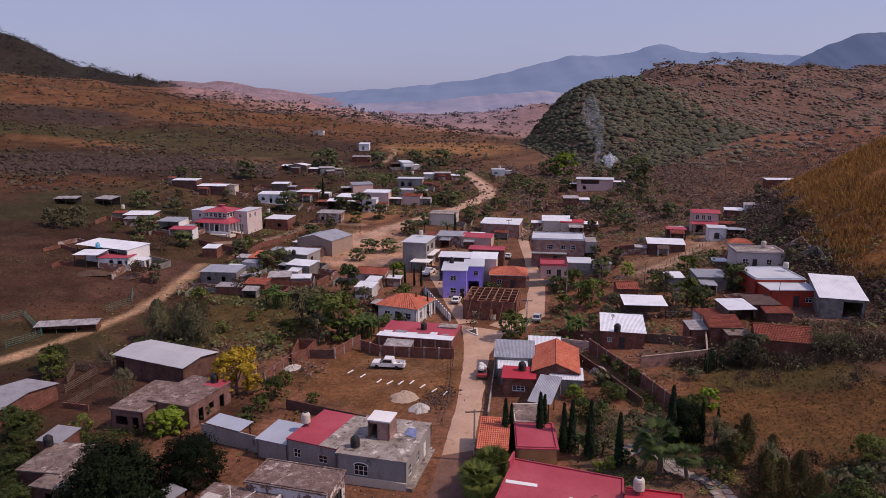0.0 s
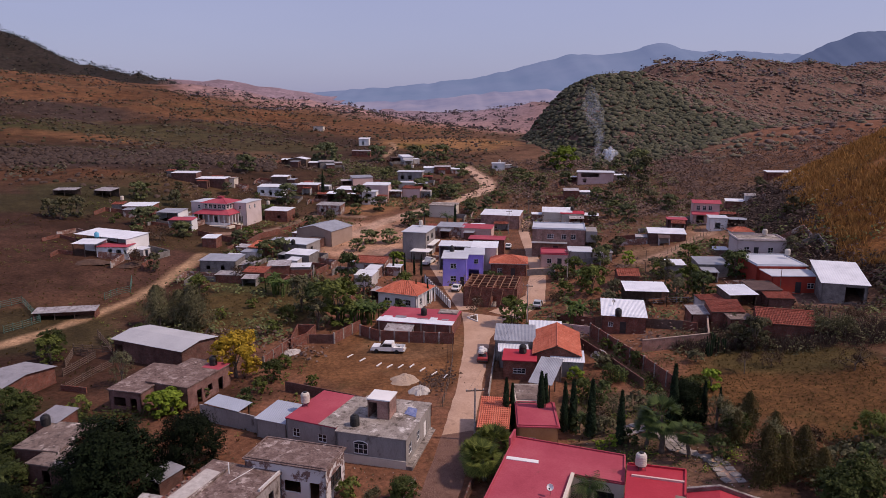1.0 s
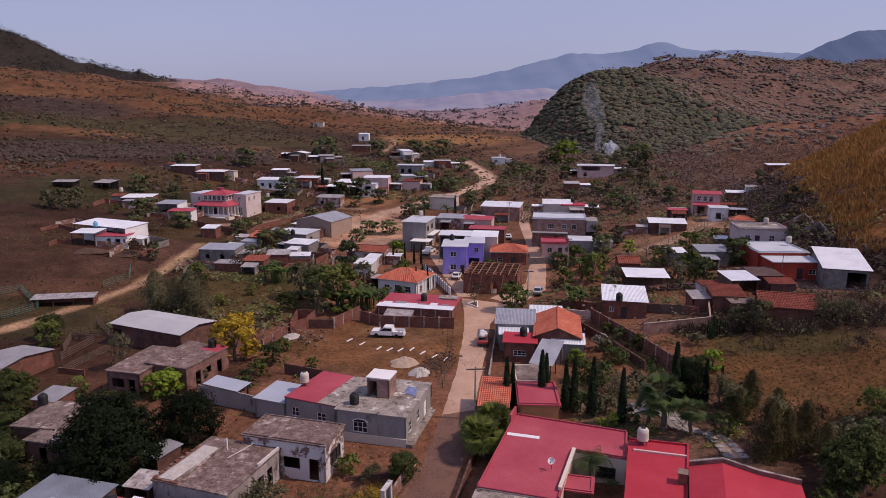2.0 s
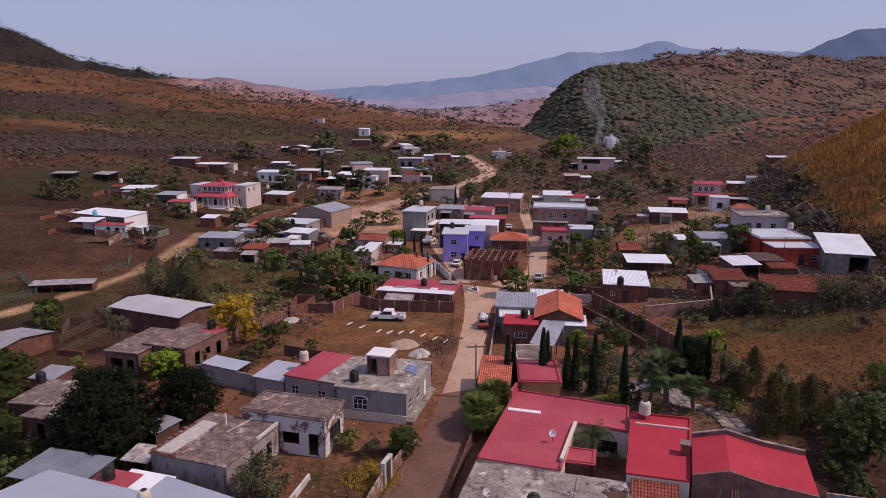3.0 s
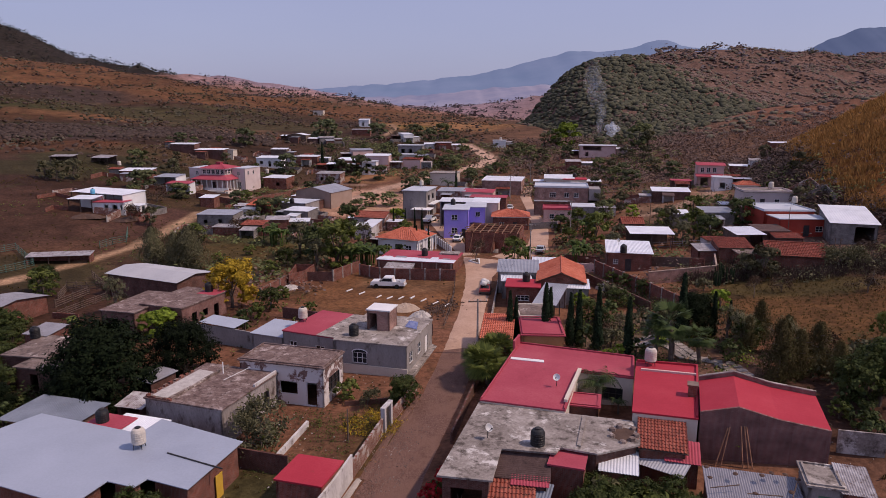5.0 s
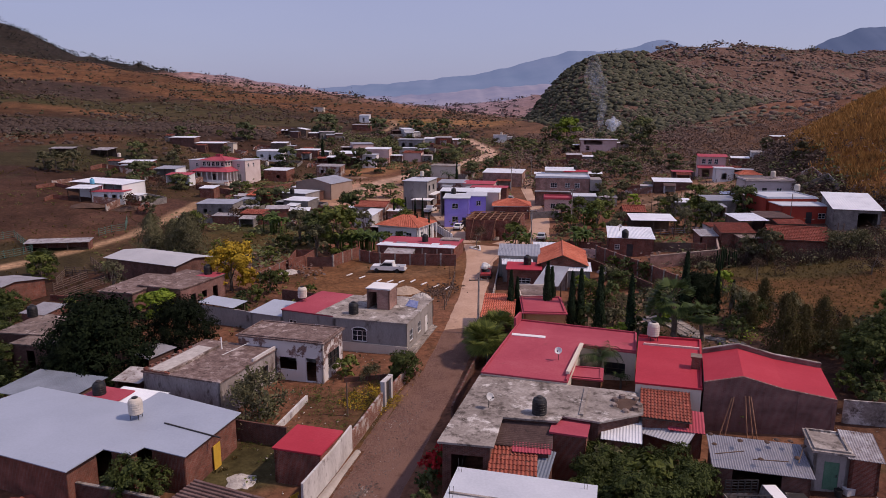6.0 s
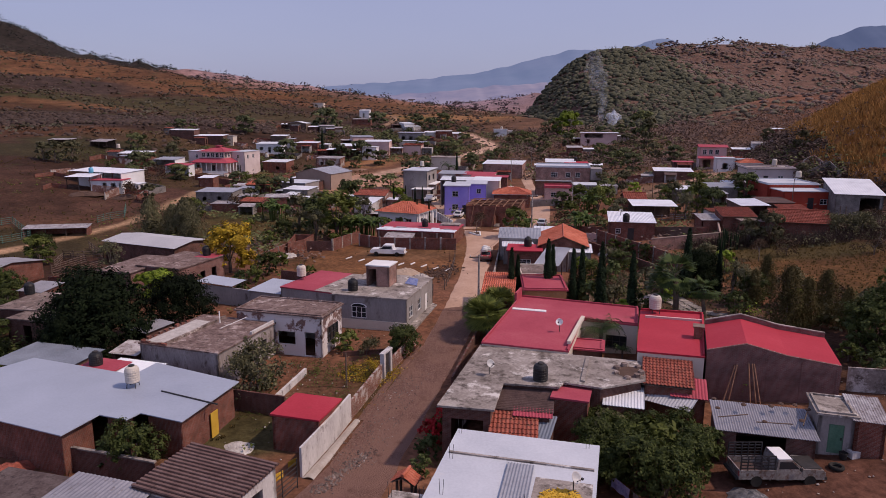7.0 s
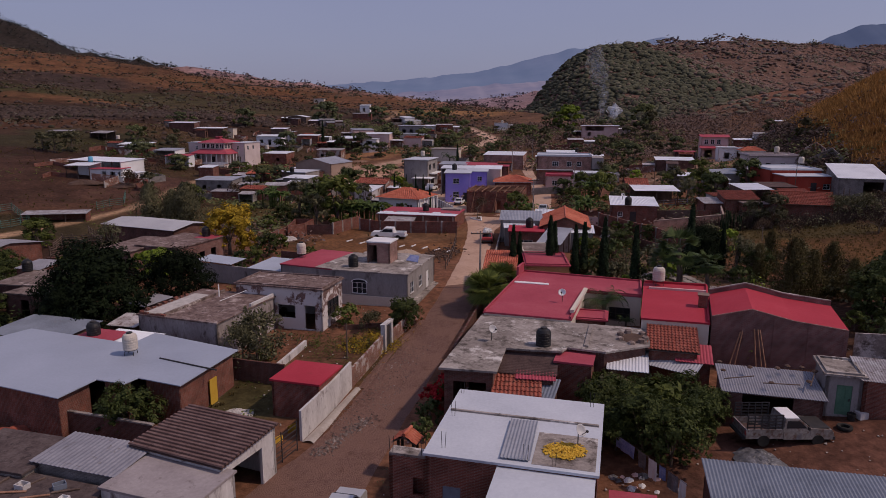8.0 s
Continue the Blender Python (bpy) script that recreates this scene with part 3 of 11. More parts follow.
class Shape:
    """Collects faces for one mesh."""

    def __init__(self):
        self.v, self.f = [], []

    def face(self, *pts):
        k = len(self.v)
        self.v += [tuple(p) for p in pts]
        self.f.append(tuple(range(k, k + len(pts))))
        return self

    def hull(self, low, high):
        """A prism between two rings of the same count."""
        k, n = len(self.v), len(low)
        self.v += [tuple(p) for p in low] + [tuple(p) for p in high]
        self.f.append(tuple(range(k + n - 1, k - 1, -1)))
        self.f.append(tuple(range(k + n, k + 2 * n)))
        for i in range(n):
            j = (i + 1) % n
            self.f.append((k + i, k + j, k + n + j, k + n + i))
        return self

    def box(self, x0, y0, z0, x1, y1, z1):
        return self.hull([(x0, y0, z0), (x1, y0, z0), (x1, y1, z0), (x0, y1, z0)], [(x0, y0, z1), (x1, y0, z1), (x1, y1, z1), (x0, y1, z1)])

    def bar(self, a, b, r, r2=None, n=6):
        """A round bar from a to b."""
        a, b = Vector(a), Vector(b)
        r2 = r if r2 is None else r2
        axis = (b - a).normalized()
        side = axis.orthogonal().normalized()
        up = axis.cross(side)
        ring = [(math.cos(2 * math.pi * i / n), math.sin(2 * math.pi * i / n)) for i in range(n)]
        return self.hull([a + (side * c + up * s) * r for c, s in ring], [b + (side * c + up * s) * r2 for c, s in ring])

    def lathe(self, profile, n=20, cx=0.0, cy=0.0):
        k = len(self.v)
        for r, z in profile:
            self.v += [(cx + r * math.cos(2 * math.pi * i / n), cy + r * math.sin(2 * math.pi * i / n), z) for i in range(n)]
        for j in range(len(profile) - 1):
            for i in range(n):
                a, b = k + j * n + i, k + j * n + (i + 1) % n
                self.f.append((a, b, b + n, a + n))
        self.f.append(tuple(range(k + n - 1, k - 1, -1)))
        e = k + (len(profile) - 1) * n
        self.f.append(tuple(range(e, e + n)))
        return self

    def grid(self, pts):
        """Faces over rows of points."""
        k, nc = len(self.v), len(pts[0])
        for row in pts:
            self.v += [tuple(p) for p in row]
        for j in range(len(pts) - 1):
            for i in range(nc - 1):
                a = k + j * nc + i
                self.f.append((a, a + 1, a + nc + 1, a + nc))
        return self


def part(name, shape, mat, parent=None, label="", smooth=False):
    me = bpy.data.meshes.new(name)
    me.from_pydata(shape.v, [], shape.f)
    if len(shape.v) < 4000:
        bm = bmesh.new()
        bm.from_mesh(me)
        bmesh.ops.remove_doubles(bm, verts=bm.verts, dist=0.0005)
        bm.to_mesh(me)
        bm.free()
    if smooth:
        me.polygons.foreach_set("use_smooth", [True] * len(me.polygons))
    me.materials.append(mat)
    ob = new(name, me)
    if parent is not None:
        ob.parent = parent
    if label:
        ob["label"] = label
    return ob


def thing(name, label, category, x, y, z=None, rot=0.0, group=""):
    ob = new(name)
    ob.empty_display_size = 0.3
    ob.matrix_world = pose(x, y, gz(x, y) if z is None else z, 0, 0, rot)
    return tagged(ob, label, category, group)


def at(house, x, y, z):
    """A point of a house's own frame, in the world."""
    return house.matrix_world @ Vector((x, y, z))


def wall_shape(sh, p, q, z0, z1, thick, holes=()):
    """A wall from p to q (its outer face; the inside is to the left), with openings (u0, u1, v0, v1)."""
    p, q = Vector((*p, 0)), Vector((*q, 0))
    u = (q - p)
    length = u.length
    u.normalize()
    n = Vector((-u.y, u.x, 0)) * thick
    cuts = sorted({0.0, length, *[c for h in holes for c in h[:2]]})
    for a, b in zip(cuts, cuts[1:]):
        mid = (a + b) / 2
        spans, low = [], z0
        for h in sorted((h for h in holes if h[0] < mid < h[1]), key=lambda h: h[2]):
            spans.append((low, h[2]))
            low = h[3]
        spans.append((low, z1))
        for lo, hi in spans:
            if hi - lo > 0.01:
                base = [p + u * a, p + u * b, p + u * b + n, p + u * a + n]
                sh.hull([c + Vector((0, 0, lo)) for c in base], [c + Vector((0, 0, hi)) for c in base])


def fit_opening(parent, p, q, kind, u0, u1, v0, v1, mat=None):
    """A door or window set into the opening of the wall from p to q."""
    p, q = Vector((*p, 0)), Vector((*q, 0))
    u = (q - p).normalized()
    n = Vector((-u.y, u.x, 0))

    def slab(sh, a, b, lo, hi, d0, d1):
        base = [p + u * a + n * d0, p + u * b + n * d0, p + u * b + n * d1, p + u * a + n * d1]
        sh.hull([c + Vector((0, 0, lo)) for c in base], [c + Vector((0, 0, hi)) for c in base])

    if kind in ("win", "bars", "arch"):
        sh = Shape()
        t = 0.06
        slab(sh, u0, u1, v0, v0 + t, 0.03, 0.10)
        slab(sh, u0, u1, v1 - t, v1, 0.03, 0.10)
        slab(sh, u0, u0 + t, v0 + t, v1 - t, 0.03, 0.10)
        slab(sh, u1 - t, u1, v0 + t, v1 - t, 0.03, 0.10)
        k = 3 if u1 - u0 > 1.5 else 2
        for i in range(1, k):
            c = u0 + (u1 - u0) * i / k
            slab(sh, c - 0.025, c + 0.025, v0 + t, v1 - t, 0.04, 0.09)
        slab(sh, u0 + t, u1 - t, (v0 + v1) / 2 - 0.02, (v0 + v1) / 2 + 0.02, 0.045, 0.085)
        w = part("window", sh, mat or PAINT_WHITE, parent)
        sh = Shape()
        slab(sh, u0 + 0.02, u1 - 0.02, v0 + 0.02, v1 - 0.02, 0.11, 0.125)
        part("pane", sh, GLASS, w)
        sh = Shape()
        slab(sh, u0 - 0.08, u1 + 0.08, v0 - 0.07, v0, -0.08, 0.05)
        part("sill", sh, CONCRETE, w)
        if kind == "arch":
            sh = Shape()
            c = (u0 + u1) / 2
            r = (u1 - u0) / 2 + 0.10
            pts = [(c + r * math.cos(a), v1 + 0.42 * math.sin(a)) for a in np.linspace(0, math.pi, 9)]
            inn = [(c + (r - 0.13) * math.cos(a), v1 + 0.32 * math.sin(a)) for a in np.linspace(0, math.pi, 9)]
            for (a1, b1), (a2, b2), (c1, d1), (c2, d2) in zip(pts, pts[1:], inn, inn[1:]):
                ring = [p + u * aa + n * -0.05 + Vector((0, 0, bb)) for aa, bb in ((a1, b1), (a2, b2), (c2, d2), (c1, d1))]
                sh.hull(ring, [r_ + n * 0.05 for r_ in ring])
            part("arched_head", sh, mat or PAINT_WHITE, w)
            sh = Shape()
            fan = [p + u * aa + n * -0.012 + Vector((0, 0, bb)) for aa, bb in inn]
            sh.hull(fan[::-1], [f + n * 0.008 for f in fan[::-1]])
            part("fanlight", sh, GLASS, w)
    elif kind in ("door", "garage"):
        sh = Shape()
        slab(sh, u0, u1, v0, v1, 0.06, 0.11)
        k = 2 if u1 - u0 < 1.4 else 4
        for i in range(k):
            a = u0 + (u1 - u0) * (i + 0.12) / k
            b = u0 + (u1 - u0) * (i + 0.88) / k
            slab(sh, a, b, v0 + 0.12, v0 + (v1 - v0) * 0.47, 0.045, 0.062)
            slab(sh, a, b, v0 + (v1 - v0) * 0.53, v1 - 0.12, 0.045, 0.062)
        dr = part("door", sh, mat or DOOR_STEEL, parent)
        sh = Shape()
        slab(sh, u1 - 0.16, u1 - 0.10, v0 + 0.95, v0 + 1.12, 0.0, 0.05)
        part("handle", sh, STEEL_DARK, dr)


def sheet(w, d, z_front, z_back, pitch=0.22, amp=0.022, x0=None, y0=None, along="y"):
    """A corrugated sheet roof over w by d, its ribs running along the fall."""
    sh = Shape()
    x0 = -w / 2 if x0 is None else x0
    y0 = -d / 2 if y0 is None else y0
    span = w if along == "y" else d
    n = max(6, int(span / pitch * 4))
    for drop, flip in ((0.0, False), (0.035, True)):
        lo, hi = [], []
        for i in range(n + 1):
            s = span * i / n
            bump = amp * math.sin(2 * math.pi * s / pitch) - drop
            if along == "y":
                lo.append((x0 + s, y0, z_front + bump))
                hi.append((x0 + s, y0 + d, z_back + bump))
            elif along == "across":
                z = z_back + (z_front - z_back) * s / d + bump
                lo.append((x0, y0 + d - s, z))
                hi.append((x0 + w, y0 + d - s, z))
            else:
                lo.append((x0, y0 + d - s, z_front + bump))
                hi.append((x0 + w, y0 + d - s, z_back + bump))
        sh.grid([hi, lo] if flip else [lo, hi])
    k = 2 * (n + 1)
    # close the four edges
    for i in range(n):
        sh.f.append((i + 1, i, k + (n + 1) + i, k + (n + 1) + i + 1))
        sh.f.append((n + 1 + i, n + 2 + i, k + i + 1, k + i))
    sh.f.append((0, n + 1, k, k + n + 1))
    sh.f.append((2 * n + 1, n, k + 2 * n + 1, k + n))
    return sh


def tiles(sh, p0, p1, p2, p3, pitch=0.26, row=0.42, amp=0.045):
    """Barrel tiles over a roof plane: eave p0 to p1, ridge p3 to p2."""
    p0, p1, p2, p3 = (Vector(p) for p in (p0, p1, p2, p3))
    n = (p1 - p0).cross(p3 - p0).normalized()
    nc = max(4, int((p1 - p0).length / pitch * 4))
    nr = max(2, int((p3 - p0).length / row))
    rows = []
    for j in range(nr):
        for v, lift in ((j / nr, 0.05), ((j + 1) / nr - 0.001, 0.0)):
            a, b = p0.lerp(p3, v), p1.lerp(p2, v)
            ln = (b - a).length
            rows.append([a.lerp(b, i / nc) + n * (lift + amp * (math.sin(2 * math.pi * (ln * i / nc) / pitch) + 0.12 * math.sin(i * 1.7 + j * 2.3))) for i in range(nc + 1)])
    sh.grid(rows)
    return sh


def house(name, label, x, y, w, d, rot, h, wall=BRICK, roof="flat", cover=CONCRETE, parapet=0.0, rise=0.5, eave=0.2, openings=(), pitch=0.22, ribs="y", base=1.3, category="house",
          open_sides="", ridge="x", z=None, group="", parapet_mat=None, gable_wall=True):
    """A house with four walls, openings cut through them, and its roof.
    openings: (side f r b l, kind, centre along the wall, width, sill, top, material)."""
    if y > 120:
        pitch = max(pitch, 0.42)
    hs = thing(name, label, category, x, y, z, rot, group)
    TAKEN.append((x, y, math.hypot(w, d) / 2))
    HOUSES.append((x, y, w, d, rot, h, {o[0] for o in openings} | set(open_sides)))
    X, Y = w / 2, d / 2
    sides = {"f": ((-X, -Y), (X, -Y)), "r": ((X, -Y), (X, Y)), "b": ((X, Y), (-X, Y)), "l": ((-X, Y), (-X, -Y))}
    top = {k: h for k in sides}
    if roof == "shed":
        top["b"], top["r"], top["l"] = h + rise - 0.03, h, h
    for k, (p, q) in sides.items():
        if k in open_sides:
            sh = Shape()
            ln = math.hypot(q[0] - p[0], q[1] - p[1])
            m = max(2, int(ln / 3.0) + 1)
            for i in range(m):
                f = i / (m - 1)
                sx, sy = 1 - 0.16 / X, 1 - 0.16 / Y
                px, py = (p[0] + (q[0] - p[0]) * f) * sx, (p[1] + (q[1] - p[1]) * f) * sy
                post_top = h - 0.06 + (rise * (py + Y) / d if roof == "shed" else 0)
                part("post", Shape().box(px - 0.07, py - 0.07, -base, px + 0.07, py + 0.07, post_top), TIMBER, hs)
            continue
        ops = [o for o in openings if o[0] == k]
        sh = Shape()
        wall_shape(sh, p, q, -base, top[k], 0.2, [(o[2] - o[3] / 2, o[2] + o[3] / 2, o[4], o[5]) for o in ops])
        if roof == "shed" and k in "rl":
            s = 1 if k == "r" else -1
            tri = [(s * X, -Y, h), (s * X, Y, h), (s * X, Y, h + rise - 0.03)]
            inn = [(s * (X - 0.2), b, c) for a, b, c in tri]
            sh.hull(*((tri, inn) if s < 0 else (inn, tri)))
        if roof == "gable" and gable_wall and ((ridge == "x" and k in "rl") or (ridge == "y" and k in "fb")):
            if ridge == "x":
                s = X if k == "r" else -X
                tri = [(s, -Y, h), (s, Y, h), (s, 0, h + rise - 0.03)]
                inn = [(s - math.copysign(0.2, s), b, c) for a, b, c in tri]
            else:
                s = Y if k == "b" else -Y
                tri = [(-X, s, h), (X, s, h), (0, s, h + rise - 0.03)]
                inn = [(a, s - math.copysign(0.2, s), c) for a, b, c in tri]
            sh.hull(tri, inn)
        part("wall", sh, wall, hs)
        for o in ops:
            fit_opening(hs, p, q, o[1], o[2] - o[3] / 2, o[2] + o[3] / 2, o[4], o[5], o[6] if len(o) > 6 else None)
    if roof == "flat":
        part("roof", Shape().box(-X - eave, -Y - eave, h, X + eave, Y + eave, h + 0.14), cover, hs)
        if parapet:
            sh = Shape()
            X2, Y2, zz = X + 0.02, Y + 0.02, h + 0.14
            for a in ((-X2, -Y2, X2, -Y2 + 0.14), (-X2, Y2 - 0.14, X2, Y2), (-X2, -Y2 + 0.14, -X2 + 0.14, Y2 - 0.14), (X2 - 0.14, -Y2 + 0.14, X2, Y2 - 0.14)):
                sh.box(a[0], a[1], zz, a[2], a[3], zz + parapet)
            part("parapet", sh, parapet_mat or wall, hs)
    elif roof == "shed" and cover in (TILE, TILE_OLD):
        e, k = eave, rise * eave / d
        part("roof", tiles(Shape(), (-X - e, -Y - e, h - k + 0.08), (X + e, -Y - e, h - k + 0.08), (X + e, Y + e, h + rise + k + 0.08), (-X - e, Y + e, h + rise + k + 0.08), pitch), cover, hs)
        part("roof_deck", Shape().hull([(-X - e, -Y - e, h - k - 0.03), (X + e, -Y - e, h - k - 0.03), (X + e, Y + e, h + rise + k - 0.03), (-X - e, Y + e, h + rise + k - 0.03)], [(-X - e, -Y - e, h - k + 0.01), (X + e, -Y - e, h - k + 0.01), (X + e, Y + e, h + rise + k + 0.01), (-X - e, Y + e, h + rise + k + 0.01)]), TIMBER, hs)
    elif roof == "shed":
        part("roof", sheet(w + 2 * eave, d + 2 * eave, h - rise * eave / d + 0.03, h + rise + rise * eave / d + 0.03, pitch, 0.04 if ribs == "across" else 0.022 if y < 120 else 0.011, along=ribs), cover, hs, smooth=False)
        if open_sides:
            for yy in (-Y + 0.1, 0.0, Y - 0.1):
                zz = h + rise * (yy + Y) / d - 0.1
                part("purlin", Shape().box(-X, yy - 0.04, zz, X, yy + 0.04, zz + 0.09), TIMBER, hs)
    elif roof == "gable":
        e = eave
        sh = Shape()
        if cover in (TILE, TILE_OLD):
            if ridge == "x":
                k = rise * e / Y
                tiles(sh, (-X - e, -Y - e, h - k + 0.05), (X + e, -Y - e, h - k + 0.05), (X + e, 0, h + rise + 0.05), (-X - e, 0, h + rise + 0.05), pitch)
                tiles(sh, (X + e, Y + e, h - k + 0.05), (-X - e, Y + e, h - k + 0.05), (-X - e, 0, h + rise + 0.05), (X + e, 0, h + rise + 0.05), pitch)
                ends = [(-X - e, 0, h + rise + 0.1), (X + e, 0, h + rise + 0.1)]
            else:
                k = rise * e / X
                tiles(sh, (X + e, -Y - e, h - k + 0.05), (X + e, Y + e, h - k + 0.05), (0, Y + e, h + rise + 0.05), (0, -Y - e, h + rise + 0.05), pitch)
                tiles(sh, (-X - e, Y + e, h - k + 0.05), (-X - e, -Y - e, h - k + 0.05), (0, -Y - e, h + rise + 0.05), (0, Y + e, h + rise + 0.05), pitch)
                ends = [(0, -Y - e, h + rise + 0.1), (0, Y + e, h + rise + 0.1)]
            part("roof", sh, cover, hs)
            part("ridge_tiles", Shape().bar(ends[0], ends[1], 0.11, n=8), cover, hs)
            lining = Shape()
            if ridge == "x":
                lining.hull([(-X - e, -Y - e, h - k - 0.02), (-X - e, 0, h + rise - 0.02), (-X - e, Y + e, h - k - 0.02), (-X - e, 0, h + rise - 0.09)], [(X + e, -Y - e, h - k - 0.02), (X + e, 0, h + rise - 0.02), (X + e, Y + e, h - k - 0.02), (X + e, 0, h + rise - 0.09)])
            else:
                lining.hull([(X + e, -Y - e, h - k - 0.02), (0, -Y - e, h + rise - 0.02), (-X - e, -Y - e, h - k - 0.02), (0, -Y - e, h + rise - 0.09)], [(X + e, Y + e, h - k - 0.02), (0, Y + e, h + rise - 0.02), (-X - e, Y + e, h - k - 0.02), (0, Y + e, h + rise - 0.09)])
            part("roof_deck", lining, TIMBER, hs)
        else:
            for s in (-1, 1):
                if ridge == "x":
                    k = rise * e / Y
                    sh2 = sheet(w + 2 * e, Y + e, h - k + 0.03, h + rise + 0.03, pitch, y0=-Y - e) if s < 0 else sheet(w + 2 * e, Y + e, h + rise + 0.03, h - k + 0.03, pitch, y0=0)
                else:
                    k = rise * e / X
                    sh2 = sheet(X + e, d + 2 * e, h - k + 0.03, h + rise + 0.03, pitch, x0=-X - e, y0=-Y - e, along="x") if s < 0 else sheet(X + e, d + 2 * e, h + rise + 0.03, h - k + 0.03, pitch, x0=0, y0=-Y - e, along="x")
                part("roof", sh2, cover, hs)
    elif roof == "hip":
        e = eave
        long_x = X >= Y
        a = (X - Y * 0.95 if long_x else 0, 0 if long_x else Y - X * 0.95)
        r0, r1 = (-a[0], -a[1], h + rise), (a[0], a[1], h + rise)
        c = [(-X - e, -Y - e, h), (X + e, -Y - e, h), (X + e, Y + e, h), (-X - e, Y + e, h)]
        sh = Shape()
        if long_x:
            planes = ((c[0], c[1], r1, r0), (c[1], c[2], r1, r1), (c[2], c[3], r0, r1), (c[3], c[0], r0, r0))
        else:
            planes = ((c[0], c[1], r0, r0), (c[1], c[2], r1, r0), (c[2], c[3], r1, r1), (c[3], c[0], r0, r1))
        if cover in (TILE, TILE_OLD):
            for q in planes:
                tiles(sh, *q, pitch=pitch)
        else:
            for q in planes:
                sh.face(*q)
        part("roof", sh, cover, hs)
        for p_, q_ in zip(c, (r0, r1, r1, r0) if long_x else (r0, r0, r1, r1)):
            part("ridge_tiles", Shape().bar(p_, q_, 0.10, n=6), cover, hs)
        part("eave_slab", Shape().box(-X - e, -Y - e, h - 0.12, X + e, Y + e, h - 0.02), PLASTER_WHITE, hs)
    return hs


def long_wall(label, pts, height, mat, thick=0.18, cap=None, piers=0.0, name="boundary_wall", step=4.0):
    """A free-standing wall along pts that follows the ground, one part a stretch."""
    th = thing(name, label, "wall", pts[0][0], pts[0][1])
    for (ax, ay), (bx, by) in zip(pts, pts[1:]):
        n = max(1, round(math.hypot(bx - ax, by - ay) / step))
        for i in range(n):
            p = (ax + (bx - ax) * i / n, ay + (by - ay) * i / n)
            q = (ax + (bx - ax) * (i + 1) / n, ay + (by - ay) * (i + 1) / n)
            cx, cy = (p[0] + q[0]) / 2, (p[1] + q[1]) / 2
            ang = math.degrees(math.atan2(q[1] - p[1], q[0] - p[0]))
            ln = math.hypot(q[0] - p[0], q[1] - p[1])
            za, zb = gz(*p), gz(*q)
            lo = min(za, zb) - 0.5 - gz(cx, cy)
            sh = Shape()
            t = thick / 2
            ha, hb = za - gz(cx, cy) + height, zb - gz(cx, cy) + height
            sh.hull([(-ln / 2, -t, lo), (ln / 2, -t, lo), (ln / 2, t, lo), (-ln / 2, t, lo)], [(-ln / 2, -t, ha), (ln / 2, -t, hb), (ln / 2, t, hb), (-ln / 2, t, ha)])
            o = part("stretch", sh, mat, th)
            o.matrix_basis = th.matrix_world.inverted() @ pose(cx, cy, gz(cx, cy), 0, 0, ang)
            if cap:
                sh = Shape()
                sh.hull([(-ln / 2, -t - 0.04, ha), (ln / 2, -t - 0.04, hb), (ln / 2, t + 0.04, hb), (-ln / 2, t + 0.04, ha)], [(-ln / 2, -t - 0.04, ha + 0.1), (ln / 2, -t - 0.04, hb + 0.1), (ln / 2, t + 0.04, hb + 0.1), (-ln / 2, t + 0.04, ha + 0.1)])
                o = part("coping", sh, cap, th)
                o.matrix_basis = th.matrix_world.inverted() @ pose(cx, cy, gz(cx, cy), 0, 0, ang)
            if piers:
                sh = Shape().box(-ln / 2 - 0.13, -t - 0.05, lo, -ln / 2 + 0.13, t + 0.05, ha + piers)
                o = part("pier", sh, CONCRETE, th)
                o.matrix_basis = th.matrix_world.inverted() @ pose(cx, cy, gz(cx, cy), 0, 0, ang)
    return th


def drape(name, label, left, right, mat, lift=0.04, across=6, step=2.0, kind="structure", category="road"):
    """A road between two edges, laid on the ground in one sheet."""
    sh = Shape()
    rows = []
    for (a, b), (c, d) in zip(zip(left, right), zip(left[1:], right[1:])):
        n = max(1, int(max(math.dist(a, c), math.dist(b, d)) / step))
        for i in range(n):
            f = i / n
            rows.append(((a[0] + (c[0] - a[0]) * f, a[1] + (c[1] - a[1]) * f), (b[0] + (d[0] - b[0]) * f, b[1] + (d[1] - b[1]) * f)))
    rows.append((left[-1], right[-1]))
    pts = []
    for j, (a, b) in enumerate(rows):
        row = []
        for i in range(across + 1):
            f = i / across
            px, py = a[0] + (b[0] - a[0]) * f, a[1] + (b[1] - a[1]) * f
            if i in (0, across):
                px += 0.25 * noise.noise((px * 0.7, py * 0.7, 3.0))
            row.append((px, py, gz(px, py) + lift + 0.03 * noise.noise((px * 0.8, py * 0.8, 0.0)) - (0.12 if i in (0, across) else 0)))
        pts.append(row)
    sh.grid(pts)
    return tagged(part(name, sh, mat, None, "", True), label, category, "", kind)

# ---- ground sheet ----
def spaced(lo, hi, step, far_lo, far_hi, growth):
    mid = np.arange(lo, hi + 0.01, step)
    out, s = [], step
    v = hi
    while v < far_hi:
        s *= growth
        v += s
        out.append(v)
    out2, s, v = [], step, lo
    while v > far_lo:
        s *= growth
        v -= s
        out2.append(v)
    return np.concatenate([out2[::-1], mid, out])


def soft(d, edge, width):
    return np.clip((edge - d) / width + 0.5, 0, 1)


def near_line(x, y, pts):
    best = np.full(np.shape(x), 1e9)
    for (ax, ay), (bx, by) in zip(pts, pts[1:]):
        dx, dy = bx - ax, by - ay
        u = np.clip(((x - ax) * dx + (y - ay) * dy) / (dx * dx + dy * dy), 0, 1)
        best = np.minimum(best, np.hypot(x - ax - u * dx, y - ay - u * dy))
    return best


